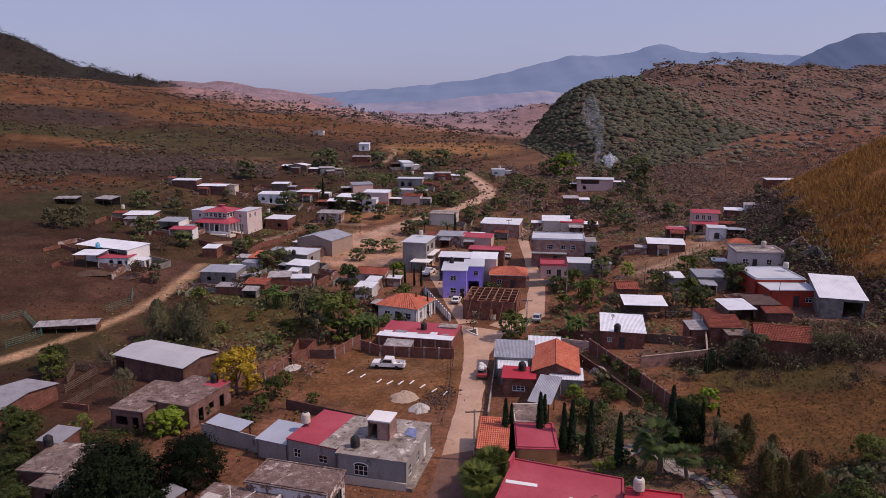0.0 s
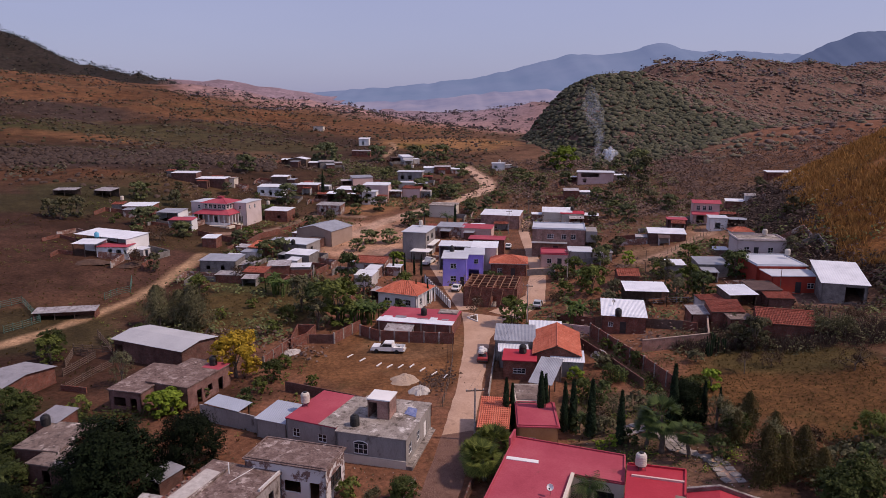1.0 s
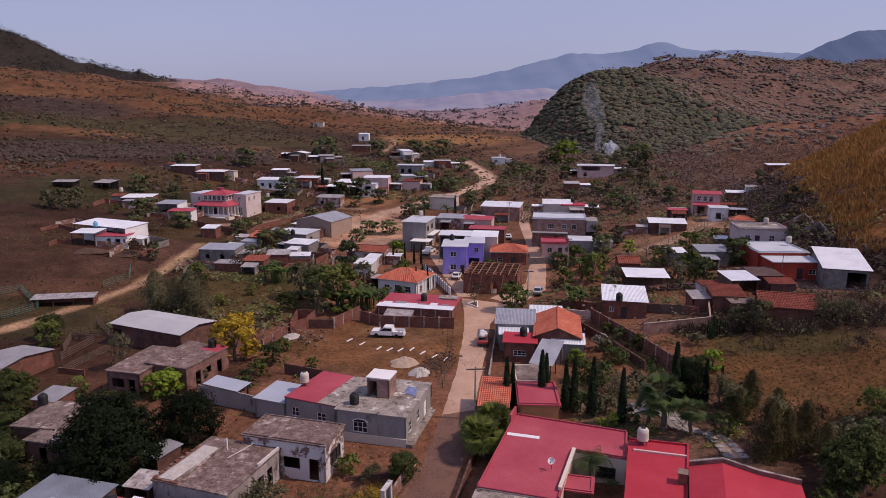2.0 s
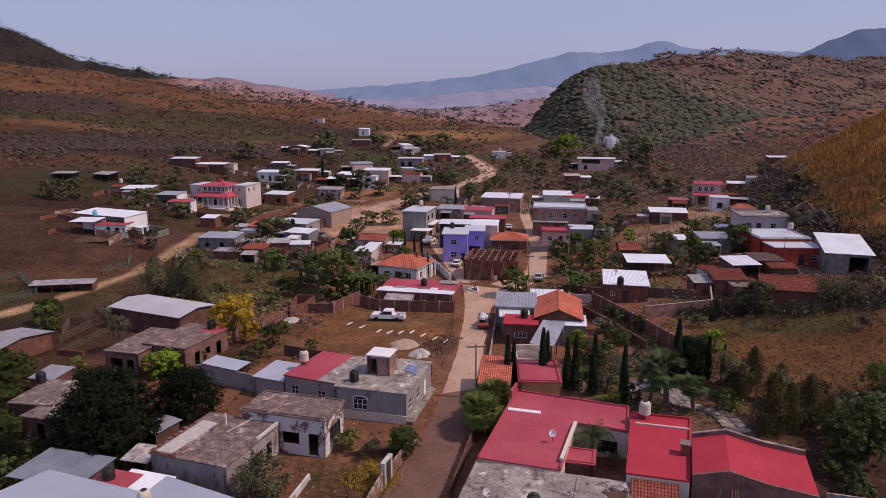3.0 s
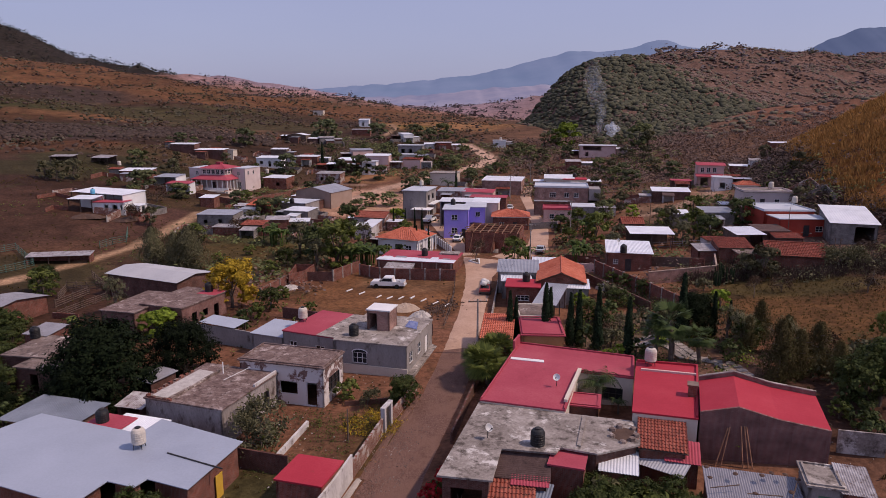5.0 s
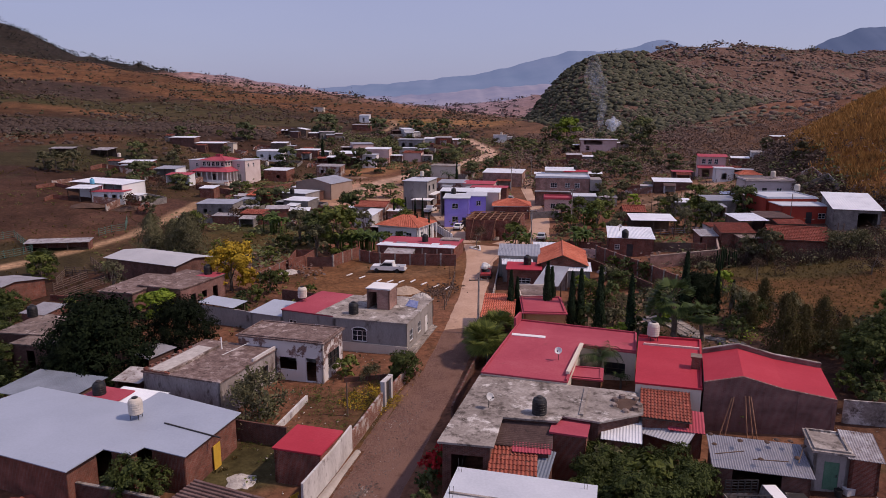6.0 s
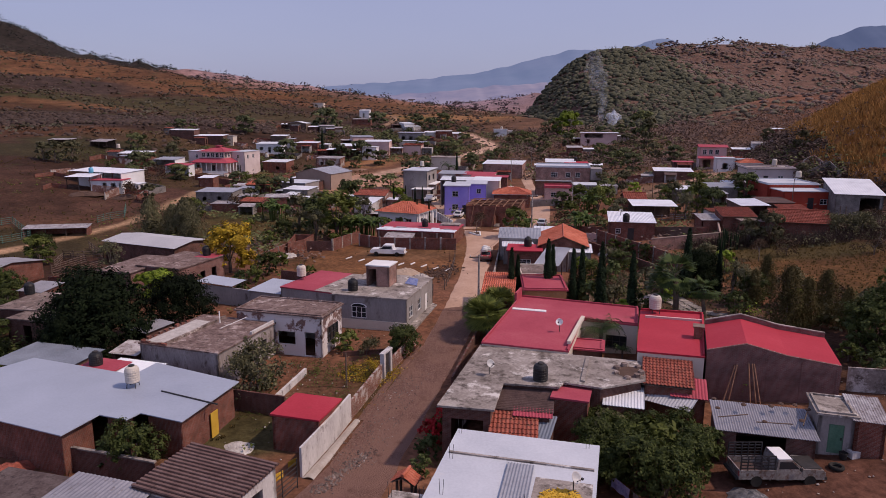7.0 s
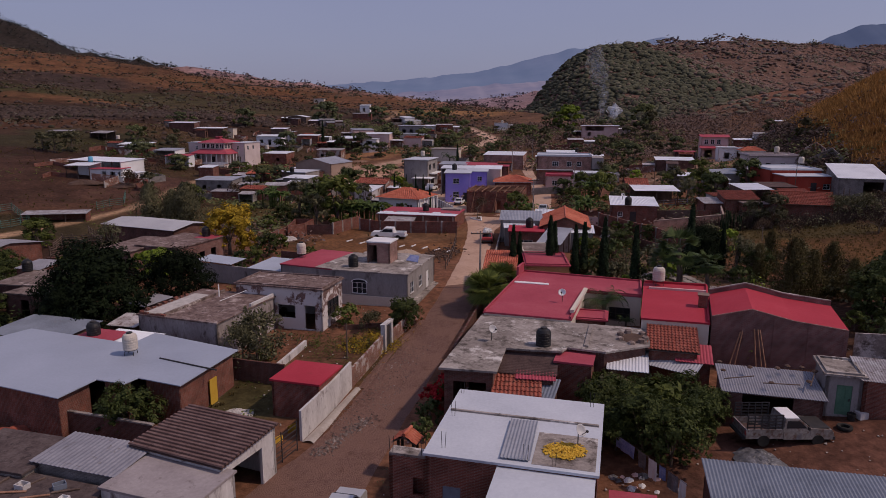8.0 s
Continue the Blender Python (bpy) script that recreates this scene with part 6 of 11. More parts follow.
lilac = house("house", "two-storey lilac house with white roof edge", 2.8, 149.6, 5.2, 8.0, -4, 6.2, PAINT_LILAC, "flat", ROOF_WHITE, eave=0.35, openings=[("f", "win", 2.3, 1.3, 4.0, 5.1), ("f", "win", 2.3, 1.3, 1.1, 2.3), ("f", "door", 4.3, 0.9, 0.0, 2.1)])
house("house", "recessed lilac two-storey wing with a balcony", 7.2, 153.4, 4.2, 7.0, -4, 6.0, PAINT_LILAC, "flat", ROOF_WHITE, eave=0.3, openings=[("f", "win", 2.6, 1.0, 4.0, 5.0), ("f", "open", 2.1, 2.4, 0.2, 2.6)])
house("house", "white canopy roof behind the lilac house", 3.3, 162.9, 8.0, 5.0, -8, 6.0, PLASTER_GREY, "shed", SHEET_WHITE, rise=0.3, open_sides="f")
house("house", "white canopy with a red-painted strip", 10.1, 161.4, 6.0, 6.0, -8, 5.8, PLASTER_CREAM, "shed", SHEET_WHITE, rise=0.35)
house("house", "red-roofed house behind the canopies", 11.4, 172.7, 9.0, 5.0, -10, 5.4, BRICK, "flat", ROOF_RED)
unfinished = house("house", "unfinished brick house with bare roof timbers", 10.1, 133.2, 10.5, 9.5, -12, 3.9, BRICK, "none", TIMBER, openings=[("f", "open", 2.4, 1.2, 0.9, 2.1), ("f", "open", 6.0, 1.1, 0.0, 2.2), ("r", "open", 3.0, 1.3, 0.9, 2.1), ("r", "open", 6.4, 1.3, 0.9, 2.1)])
for k in range(8):
    e = 0.25 * math.sin(k * 2.3)
    part("rafter", Shape().box(-5.1 + k * 1.42 + e * 0.3, -5.3 + e, 3.95 + 0.1 * e, -4.97 + k * 1.42 + e * 0.3, 5.0 + e, 4.13 + 0.1 * e), TIMBER_NEW, unfinished)
for k in range(5):
    e = 0.3 * math.sin(k * 1.7 + 1)
    part("purlin", Shape().bar((-5.5 + e, -4.4 + k * 2.1, 4.2), (5.4 + e, -4.4 + k * 2.1 + 0.5 * e, 4.22), 0.07, n=5), TIMBER_NEW, unfinished)
for k in range(5):
    part("prop", Shape().bar((-4.4 + k * 2.1, -5.4, -0.6), (-3.6 + k * 2.1, -5.2, 3.95), 0.07, n=5), TIMBER_NEW, unfinished)
part("inner_wall", Shape().box(-0.1, -4.5, -1.0, 0.1, 4.5, 3.0), BRICK, unfinished)
part("inner_wall", Shape().box(-5.0, 0.6, -1.0, -0.1, 0.8, 3.4), BRICK, unfinished)
part("inner_wall", Shape().box(0.1, -0.9, -1.0, 5.0, -0.7, 2.6), BRICK, unfinished)
part("floor", Shape().box(-5.0, -4.5, -1.2, 5.0, 4.5, 0.05), CONCRETE, unfinished)
house("house", "brick house with hipped old-tile roof and chimney", 15.3, 155.1, 8.0, 7.0, -6, 3.2, BRICK, "hip", TILE, rise=1.3, eave=0.4, openings=[("f", "win", 2.0, 1.1, 0.9, 2.0), ("f", "door", 5.0, 1.0, 0.0, 2.1)])
grey_two = house("house", "two-storey grey block house with white flat roof", -6.3, 178.2, 6.2, 10.0, -14, 7.0, PLASTER_GREY, "flat", ROOF_WHITE, eave=0.3, openings=[("r", "open", 2.5, 1.6, 4.4, 5.8), ("r", "open", 6.5, 1.6, 4.4, 5.8), ("r", "open", 4.6, 2.4, 0.0, 2.4)])
part("balcony", Shape().box(3.1, -3.5, 3.4, 4.6, 4.5, 3.6), PAINT_WHITE, grey_two)
house("carport", "small white carport roof", -5.5, 171.2, 4.6, 4.0, -14, 2.8, PLASTER_GREY, "flat", PAINT_WHITE, open_sides="frbl", category="carport")
house("house", "brick house with patchy clay-tile roof", -16.6, 159.3, 7.4, 6.0, -14, 3.0, BRICK_PLASTER, "gable", TILE_OLD, rise=0.9, ridge="x")
house("shed", "white shed with tank beside banana plants", -17.2, 147.9, 4.0, 4.0, -14, 2.6, PLASTER_WHITE, "shed", SHEET_WHITE, rise=0.3, category="shed")
house("house", "long street house with white sheet roof", 18.5, 211.8, 12.0, 8.0, -14, 4.0, BRICK_PINK, "shed", SHEET_WHITE, rise=0.6, openings=[("r", "win", 2.2, 1.2, 1.0, 2.2), ("r", "door", 5.2, 1.2, 0.0, 2.3)])
house("house", "cream house with flat pale roof", 0.4, 225.8, 8.6, 7.0, -12, 3.6, PLASTER_CREAM, "flat", CONCRETE, eave=0.3, openings=[("r", "win", 3.0, 1.2, 1.0, 2.2)])
house("house", "low house with corrugated roofs", 2.7, 202.5, 8.0, 6.0, -12, 2.8, BRICK_PLASTER, "shed", SHEET, rise=0.4)
house("house", "low house with red roof strip", 10.3, 199.8, 9.0, 5.0, -14, 2.8, PAINT_PINK, "shed", ROOF_RED, rise=0.4, pitch=0.4)
pink_two = house("house", "two-storey unpainted house with white flat roof", 30.2, 175.5, 13.4, 9.0, -9, 6.4, BRICK_PINK, "flat", ROOF_WHITE, parapet=0.3, parapet_mat=ROOF_WHITE, eave=0.1, openings=[("f", "win", 4.6, 1.6, 4.0, 5.2), ("f", "win", 8.0, 1.2, 4.0, 5.2), ("f", "win", 10.4, 1.2, 4.0, 5.2), ("f", "door", 6.0, 1.2, 0.0, 2.2)])
part("porch_roof", Shape().box(-6.8, -6.4, 3.1, 2.2, -4.5, 3.22), SHEET, pink_two)
part("dark_upper_wall", Shape().box(6.8, -4.6, 3.4, 9.6, 2.0, 6.2), PLASTER_GREY, pink_two)
house("house", "low house with red-painted roof and parapet", 26.8, 160.8, 6.4, 6.0, -8, 3.0, PAINT_PINK, "flat", ROOF_RED, parapet=0.3, parapet_mat=ROOF_RED, openings=[("f", "win", 2.0, 1.1, 0.9, 2.0), ("f", "door", 4.4, 1.0, 0.0, 2.1)])
house("house", "white flat-roofed room beside the trees", 32.9, 160.7, 5.4, 6.0, -8, 3.0, PLASTER_GREY, "flat", ROOF_WHITE)
house("house", "cream house with white sheet roof", 36.3, 215.3, 9.0, 8.0, -8, 3.4, PLASTER_CREAM, "shed", SHEET_WHITE, rise=0.5)
house("house", "bright red roof on a cream house", 40.5, 211.7, 7.0, 6.0, -8, 3.2, PLASTER_CREAM, "flat", ROOF_SCARLET)
house("house", "pink two-storey house on a bank below the hill", 61.0, 273.5, 14.0, 8.0, -12, 4.2, PAINT_PINK, "flat", ROOF_WHITE, eave=0.4, openings=[("f", "open", 5.0, 7.0, 2.4, 4.0), ("f", "open", 3.0, 1.2, 0.2, 1.8)])
house("house", "small white block house with roof tank", 25.5, 315.3, 6.0, 5.0, -5, 3.0, PAINT_WHITE, "flat", ROOF_WHITE, openings=[("f", "open", 1.8, 1.2, 0.9, 2.0)])
house("hut", "tin-roofed brick hut among trees", 46.8, 248.3, 5.4, 5.0, -5, 3.0, BRICK, "shed", SHEET_OLD, rise=0.4, category="hut")

# ---- eastern side ----
s1 = house("house", "brick house with a white sheet roof", 31.2, 113.7, 7.1, 9.3, -12.0, 3.0, BRICK, "shed", SHEET_WHITE, rise=0.3, eave=0.25, openings=[("f", "win", 1.4, 0.8, 1.1, 1.9), ("f", "door", 3.4, 1.0, 0.0, 2.0)])
house("shelter", "open shelter with a white sheet roof and dark inside", 38.0, 124.6, 7.6, 5.5, -6, 3.2, TIMBER, "shed", SHEET_WHITE, rise=0.4, open_sides="frl", category="shelter")
house("shelter", "open shelter with a tilted white sheet roof", 52.8, 118.5, 5.0, 5.0, 5, 3.0, TIMBER, "shed", SHEET_WHITE, rise=0.5, open_sides="fr", category="shelter")
house("shed", "brown flat-roofed shed beside the shelter", 58.5, 121.3, 5.0, 5.4, 0, 2.6, BRICK_DARK, "shed", SHEET_BROWN, rise=0.3, category="shed")
house("house", "long low house with old clay tiles", 47.2, 110.2, 5.2, 4.2, -4, 2.8, BRICK, "shed", TILE_OLD, rise=0.9, pitch=0.26)
house("outbuilding", "square brick outbuilding with flat roof", 48.2, 106.5, 3.6, 3.2, -4, 2.4, BRICK, "flat", CONCRETE_DARK, category="outbuilding")
house("house", "wide old clay-tile roof on a low brick house", 54.0, 103.9, 7.8, 6.4, -16, 2.6, BRICK, "gable", TILE_OLD, rise=1.3, eave=0.4, ridge="x")
house("lean_to", "lean-to of mixed grey sheets at the wall's end", 43.4, 111.1, 3.6, 3.4, 0, 2.4, BRICK, "shed", SHEET_OLD, rise=0.5, category="lean-to")
house("house", "red-walled house with white flat roof and arched window", 65.9, 126.3, 8.8, 6.0, -2, 3.2, PAINT_RED_WALL, "flat", ROOF_WHITE, eave=0.25, openings=[("f", "door", 4.9, 1.1, 0.0, 2.1), ("f", "win", 7.2, 1.3, 0.9, 1.9)])
house("house", "white flat roofs behind the red-walled house", 65.9, 133.8, 9.4, 10.0, -2, 3.5, PAINT_RED_WALL, "flat", ROOF_WHITE, eave=0.2, parapet=0.2, parapet_mat=ROOF_WHITE)
house("barn", "tall block barn with a blue-white sheet roof", 72.6, 121.6, 7.2, 11.0, -18, 3.4, BLOCK, "shed", SHEET_WHITE, rise=1.6, eave=0.35, openings=[("f", "open", 5.2, 3.0, 0.0, 2.8)], category="barn")
villa = house("house", "cream house with parapet and small clay roof lantern", 70.6, 150.5, 10.2, 7.0, -8, 3.6, PAINT_BLUSH, "flat", CONCRETE, parapet=0.3, eave=0.25, openings=[("f", "win", 2.0, 1.1, 1.0, 2.2), ("f", "door", 4.0, 1.0, 0.0, 2.2), ("f", "win", 7.0, 1.1, 1.0, 2.2)])
house("roof_lantern", "clay-tiled lantern roof on the cream house", 69.1, 156.1, 4.6, 3.4, -8, 0.7, PLASTER_CREAM, "hip", TILE, rise=0.9, eave=0.3, base=0.0, z=gz(69, 153) + 3.75, pitch=0.3, category="roof lantern")
pinkhill = house("house", "pink two-storey hillside house with red roof edges", 74.7, 192.8, 7.0, 6.5, -14, 6.0, PAINT_PINK, "gable", ROOF_RED, rise=0.5, eave=0.4, pitch=0.6, ridge="x", openings=[("f", "win", 1.3, 1.0, 4.0, 5.3), ("f", "win", 2.9, 1.0, 4.0, 5.3), ("f", "win", 4.5, 1.0, 4.0, 5.3), ("f", "open", 2.0, 2.0, 0.4, 2.4)])
part("balcony_roof", Shape().hull([(-4.0, -5.2, 2.9), (3.2, -5.2, 2.9), (3.2, -3.2, 3.5), (-4.0, -3.2, 3.5)], [(-4.0, -5.2, 3.02), (3.2, -5.2, 3.02), (3.2, -3.2, 3.62), (-4.0, -3.2, 3.62)]), ROOF_RED, pinkhill)
house("house", "small white room below the hillside house", 73.2, 179.9, 4.6, 5.0, -14, 3.4, PAINT_WHITE, "flat", ROOF_WHITE, openings=[("f", "open", 2.2, 1.3, 0.6, 2.2)])
house("shed", "white sheet-roofed shed up the slope", 88.4, 205.7, 5.0, 4.0, -16, 3.0, BRICK, "shed", SHEET_WHITE, rise=0.3, category="shed")
house("house", "white sheet-roofed house in the trees", 57.3, 172.5, 9.0, 6.0, -12, 2.3, BRICK_DARK, "shed", SHEET_WHITE, rise=0.4)
house("house", "red roof strip behind the white sheets", 64.3, 185.6, 5.0, 4.0, -12, 3.0, BRICK_DARK, "flat", ROOF_RED)
house("shed", "block shed with white sheet roof beside the path", 48.9, 140.4, 3.4, 4.0, -4, 2.8, BLOCK, "shed", SHEET_WHITE, rise=0.3, category="shed")
house("house", "sheet-roofed house with a small tiled porch", 55.7, 138.9, 6.0, 5.4, -4, 2.8, BLOCK, "shed", SHEET, rise=0.4)
house("hut", "hut with old clay-tile roof among shrubs", 38.0, 137.0, 4.2, 4.4, -4, 2.6, BRICK, "gable", TILE_OLD, rise=0.9, ridge="x", category="hut")
house("shed", "long white sheet-roofed shed below the slope", 122.7, 247.7, 11.0, 4.0, -6, 3.0, BRICK, "shed", SHEET_WHITE, rise=0.3, category="shed")

# ---- western side ----
MANSION = (-70.2, 214.6, -16)
mansion = house("house", "large cream house with two tiers of red roof", MANSION[0], MANSION[1], 8.2, 7.4, MANSION[2], 6.6, PAINT_BLUSH, "hip", ROOF_RED, rise=1.2, eave=0.6,
      openings=[("f", "win", 0.95, 1.15, 4.9, 6.2), ("f", "win", 2.5, 1.15, 4.9, 6.2), ("f", "win", 4.1, 1.15, 4.9, 6.2), ("f", "win", 5.7, 1.15, 4.9, 6.2), ("f", "win", 7.25, 1.15, 4.9, 6.2), ("r", "win", 0.95, 1.15, 4.9, 6.2), ("r", "win", 2.5, 1.15, 4.9, 6.2), ("r", "win", 4.1, 1.15, 4.9, 6.2), ("f", "door", 4.1, 1.4, 0.2, 2.4)])
part("roof_cap", Shape().box(-0.7, -0.7, 7.6, 0.7, 0.7, 8.2).box(-0.9, -0.9, 8.2, 0.9, 0.9, 8.32), ROOF_RED, mansion)
X, Y, V = 4.1, 3.7, 2.5
for a, b, c, e in (((-X - V, -Y - V), (X + V, -Y - V), (X, -Y), (-X, -Y)), ((X + V, -Y - V), (X + V, Y), (X, Y), (X, -Y)), ((-X - V, Y), (-X - V, -Y - V), (-X, -Y), (-X, Y))):
    part("veranda_roof", Shape().hull([(*a, 3.3), (*b, 3.3), (*c, 4.5), (*e, 4.5)], [(*a, 3.42), (*b, 3.42), (*c, 4.62), (*e, 4.62)]), ROOF_RED, mansion)
for k in range(8):
    part("column", Shape().bar((-X - V + 0.3 + k * 1.80, -Y - V + 0.3, -0.5), (-X - V + 0.3 + k * 1.80, -Y - V + 0.3, 3.3), 0.15, n=8), PAINT_WHITE, mansion)
for k in range(1, 6):
    part("column", Shape().bar((X + V - 0.3, -Y - V + 0.3 + k * 1.7, -0.5), (X + V - 0.3, -Y - V + 0.3 + k * 1.7, 3.3), 0.15, n=8), PAINT_WHITE, mansion)
part("terrace", Shape().box(-X - V - 4.0, -Y - V - 1.2, -2.5, X + V + 0.6, Y, 0.1), PLASTER_CREAM, mansion)
part("balustrade", Shape().box(-X - V, -Y - V + 0.2, 0.1, X + V, -Y - V + 0.34, 0.9), PAINT_WHITE, mansion)
for sx, wx, wd, wy in ((-1, 5.8, 8.0, 2.2), (1, 4.6, 9.0, 4.6)):
    ww = house("house", "cream two-storey wing of the red-roofed house", MANSION[0], MANSION[1], wx, wd, MANSION[2], 6.4, PAINT_BLUSH, "flat", ROOF_WHITE, eave=0.2,
               openings=[("f", "win", wx / 2, 0.9, 4.4, 5.5), ("r", "win", 2.0, 0.9, 4.4, 5.5), ("r", "win", 5.0, 0.9, 4.4, 5.5), ("f", "open", wx / 2, 1.6, 0.0, 2.3)])
    ww.matrix_world = mansion.matrix_world @ pose(sx * (4.12 + wx / 2), wy, 0)
pale = house("shed", "wide open-fronted shed with white sheet roof", -84.4, 170.8, 18.0, 7.0, -24, 3.2, PAINT_WHITE, "shed", SHEET_WHITE, rise=0.4, open_sides="fl", category="shed")
house("house", "white walled house with red roof strip", -80.2, 163.7, 7.6, 4.4, -2, 2.6, PAINT_WHITE, "flat", ROOF_RED, openings=[("f", "open", 3.5, 1.0, 0.0, 2.1), ("f", "open", 5.6, 1.2, 0.9, 2.0), ("f", "open", 7.5, 1.2, 0.9, 2.0)])
house("carport", "white sheet canopy on posts", -86.3, 163.4, 6.0, 5.0, -4, 3.0, PAINT_WHITE, "shed", SHEET_WHITE, rise=0.3, open_sides="frl", category="carport")
warehouse = house("warehouse", "warehouse with grey gabled sheet roof", -34.0, 193.3, 11.5, 11.0, -24, 4.2, PLASTER_TAN, "gable", SHEET, rise=1.3, eave=0.2, ridge="y", category="warehouse")
house("house", "block house with flat grey sheet roof", -52.2, 157.7, 8.6, 6.0, -6, 3.0, BLOCK, "shed", SHEET, rise=0.3, openings=[("f", "open", 2.0, 0.9, 0.9, 1.8), ("f", "open", 5.5, 0.9, 0.0, 2.0)])
house("house", "low house with a red clay-tile lean-to", -45.9, 172.4, 6.4, 6.0, -10, 2.8, BRICK, "shed", TILE, rise=0.6, pitch=0.3)
house("house", "whitish sheet-roofed house with tanks", -38.7, 178.4, 9.0, 8.0, -16, 3.0, PLASTER_GREY, "flat", ROOF_WHITE, eave=0.2, openings=[("r", "open", 3.0, 1.2, 0.9, 2.0)])
house("house", "block house with two pale sheet roofs", -35.1, 165.7, 6.6, 5.0, -18, 3.0, BLOCK, "shed", SHEET_WHITE, rise=0.3)
house("shed", "low shed with grey sheets among the shrubs", -38.5, 156.3, 5.0, 4.0, 8, 2.4, BRICK, "shed", SHEET_OLD, rise=0.3, category="shed")
house("shed", "low brick sheds with red tiles", -42.4, 150.9, 5.0, 4.0, -8, 2.2, BRICK, "shed", TILE_OLD, rise=0.4, category="shed")
house("shed", "brick pens with scrap sheets", -47.9, 149.6, 6.0, 3.0, -6, 1.8, BRICK, "shed", SHEET_OLD, rise=0.2, category="shed")
house("hut", "small white hut with sheet roof beside the lane", -62.0, 179.7, 3.8, 4.0, -4, 2.6, BRICK, "shed", SHEET_WHITE, rise=0.3, category="hut")
house("house", "white sheet-roofed house among trees", -93.7, 209.8, 9.0, 6.0, 0, 3.0, BRICK, "shed", SHEET_WHITE, rise=0.4)
house("house", "house with pale corrugated roof and porch", -83.3, 207.8, 7.0, 6.0, -8, 3.0, PAINT_WHITE, "shed", SHEET, rise=0.4, open_sides="f")
house("house", "low pink house with a red porch roof", -76.9, 199.2, 7.0, 4.0, -4, 2.8, PAINT_WHITE, "shed", ROOF_RED, rise=0.3, pitch=0.5, open_sides="f")
house("house", "long low sheet-roofed house", -97.1, 258.7, 9.6, 5.0, -6, 2.8, BRICK_DARK, "shed", SHEET_WHITE, rise=0.3)
house("house", "long low house with white sheets", -86.5, 256.8, 11.0, 5.0, -6, 2.8, BRICK_DARK, "shed", SHEET_WHITE, rise=0.3)
house("house", "small pale house with flat roof", -80.9, 259.4, 4.6, 4.0, -6, 3.0, PLASTER_CREAM, "flat", CONCRETE, openings=[("f", "open", 2.0, 1.0, 0.9, 1.9)])
house("house", "white sheet-roofed white house", -63.8, 254.4, 9.4, 6.0, -6, 3.2, PAINT_WHITE, "shed", SHEET_WHITE, rise=0.4, openings=[("f", "open", 2.0, 1.2, 0.9, 2.0), ("f", "open", 5.0, 1.0, 0.0, 2.0), ("f", "open", 7.4, 1.2, 0.9, 2.0)])
house("shed", "dark shed with pale sheet roof", -63.8, 268.3, 6.2, 4.0, -4, 3.2, TIMBER, "shed", SHEET_WHITE, rise=0.3, category="shed")
house("house", "brick house with pale sheet roof", -53.9, 223.4, 8.0, 6.0, -14, 3.4, BRICK, "shed", SHEET_WHITE, rise=0.4, openings=[("f", "open", 5.0, 1.2, 0.9, 2.0)])
house("house", "house with blue-white sheet roof", -34.5, 250.1, 8.0, 6.0, -12, 3.6, BRICK_DARK, "shed", SHEET_WHITE, rise=0.6)
house("house", "low house with wide white sheets", -36.7, 247.6, 10.4, 5.0, -4, 2.8, BRICK_DARK, "shed", SHEET_WHITE, rise=0.3, open_sides="f")
house("house", "white sheet roof on a two-level brick house", -24.2, 251.4, 9.4, 6.0, -8, 4.6, PAINT_PINK, "shed", SHEET_WHITE, rise=0.4, openings=[("f", "open", 2.0, 1.0, 2.8, 3.9)])
house("house", "white-fronted two-level house on the bank", -26.1, 243.3, 5.0, 5.0, -6, 4.2, PAINT_WHITE, "flat", ROOF_WHITE, openings=[("f", "open", 2.4, 2.2, 2.4, 3.6), ("f", "open", 1.6, 1.0, 0.2, 2.0)])
house("house", "white flat-roofed house with roof tank", -13.1, 277.9, 9.8, 6.0, -6, 4.0, PLASTER_GREY, "flat", ROOF_WHITE, eave=0.4, openings=[("f", "open", 2.0, 1.4, 1.0, 2.6), ("f", "open", 5.0, 1.4, 1.0, 2.6)])
house("house", "small house with pale roof below the trees", -13.4, 261.0, 6.4, 5.0, -8, 3.0, PLASTER_CREAM, "flat", ROOF_WHITE)
house("house", "brick house with an old porch", -38.3, 231.2, 8.4, 5.0, -10, 3.2, BRICK_PLASTER, "shed", SHEET_OLD, rise=0.4, openings=[("f", "open", 2.0, 1.1, 0.9, 2.0), ("f", "open", 5.0, 1.1, 0.0, 2.1)])
house("house", "low brick house with pink roof edge", -51.1, 260.5, 8.4, 5.0, -10, 2.8, BRICK, "shed", SHEET_WHITE, rise=0.3)
house("house", "brick house behind the cypress", -32.2, 269.3, 8.0, 6.0, 18, 3.4, PAINT_PINK, "shed", SHEET, rise=0.4)
house("house", "brick ruin with tiled porch on the bank", -11.3, 251.3, 6.6, 5.0, -10, 3.0, PAINT_PINK, "shed", TILE_OLD, rise=0.5, pitch=0.3)
house("house", "brick hut above the bend of the road", -0.2, 302.3, 7.0, 4.0, 0, 2.8, BRICK, "shed", SHEET_OLD, rise=0.3)
house("hut", "far hut with pale sheet roof", -64.1, 306.5, 8.4, 6.0, -10, 3.0, TIMBER, "gable", SHEET_WHITE, rise=0.7, ridge="y", category="hut")
house("hut", "far brick hut on the slope", -40.4, 341.3, 9.0, 4.0, -4, 2.8, BRICK, "shed", SHEET_OLD, rise=0.3, category="hut")
house("hut", "lone white hut on the hillside", -43.6, 383.0, 5.6, 4.6, -4, 3.4, PAINT_WHITE, "shed", SHEET_WHITE, rise=0.4, openings=[("f", "open", 2.4, 1.0, 0.0, 2.0)], category="hut")
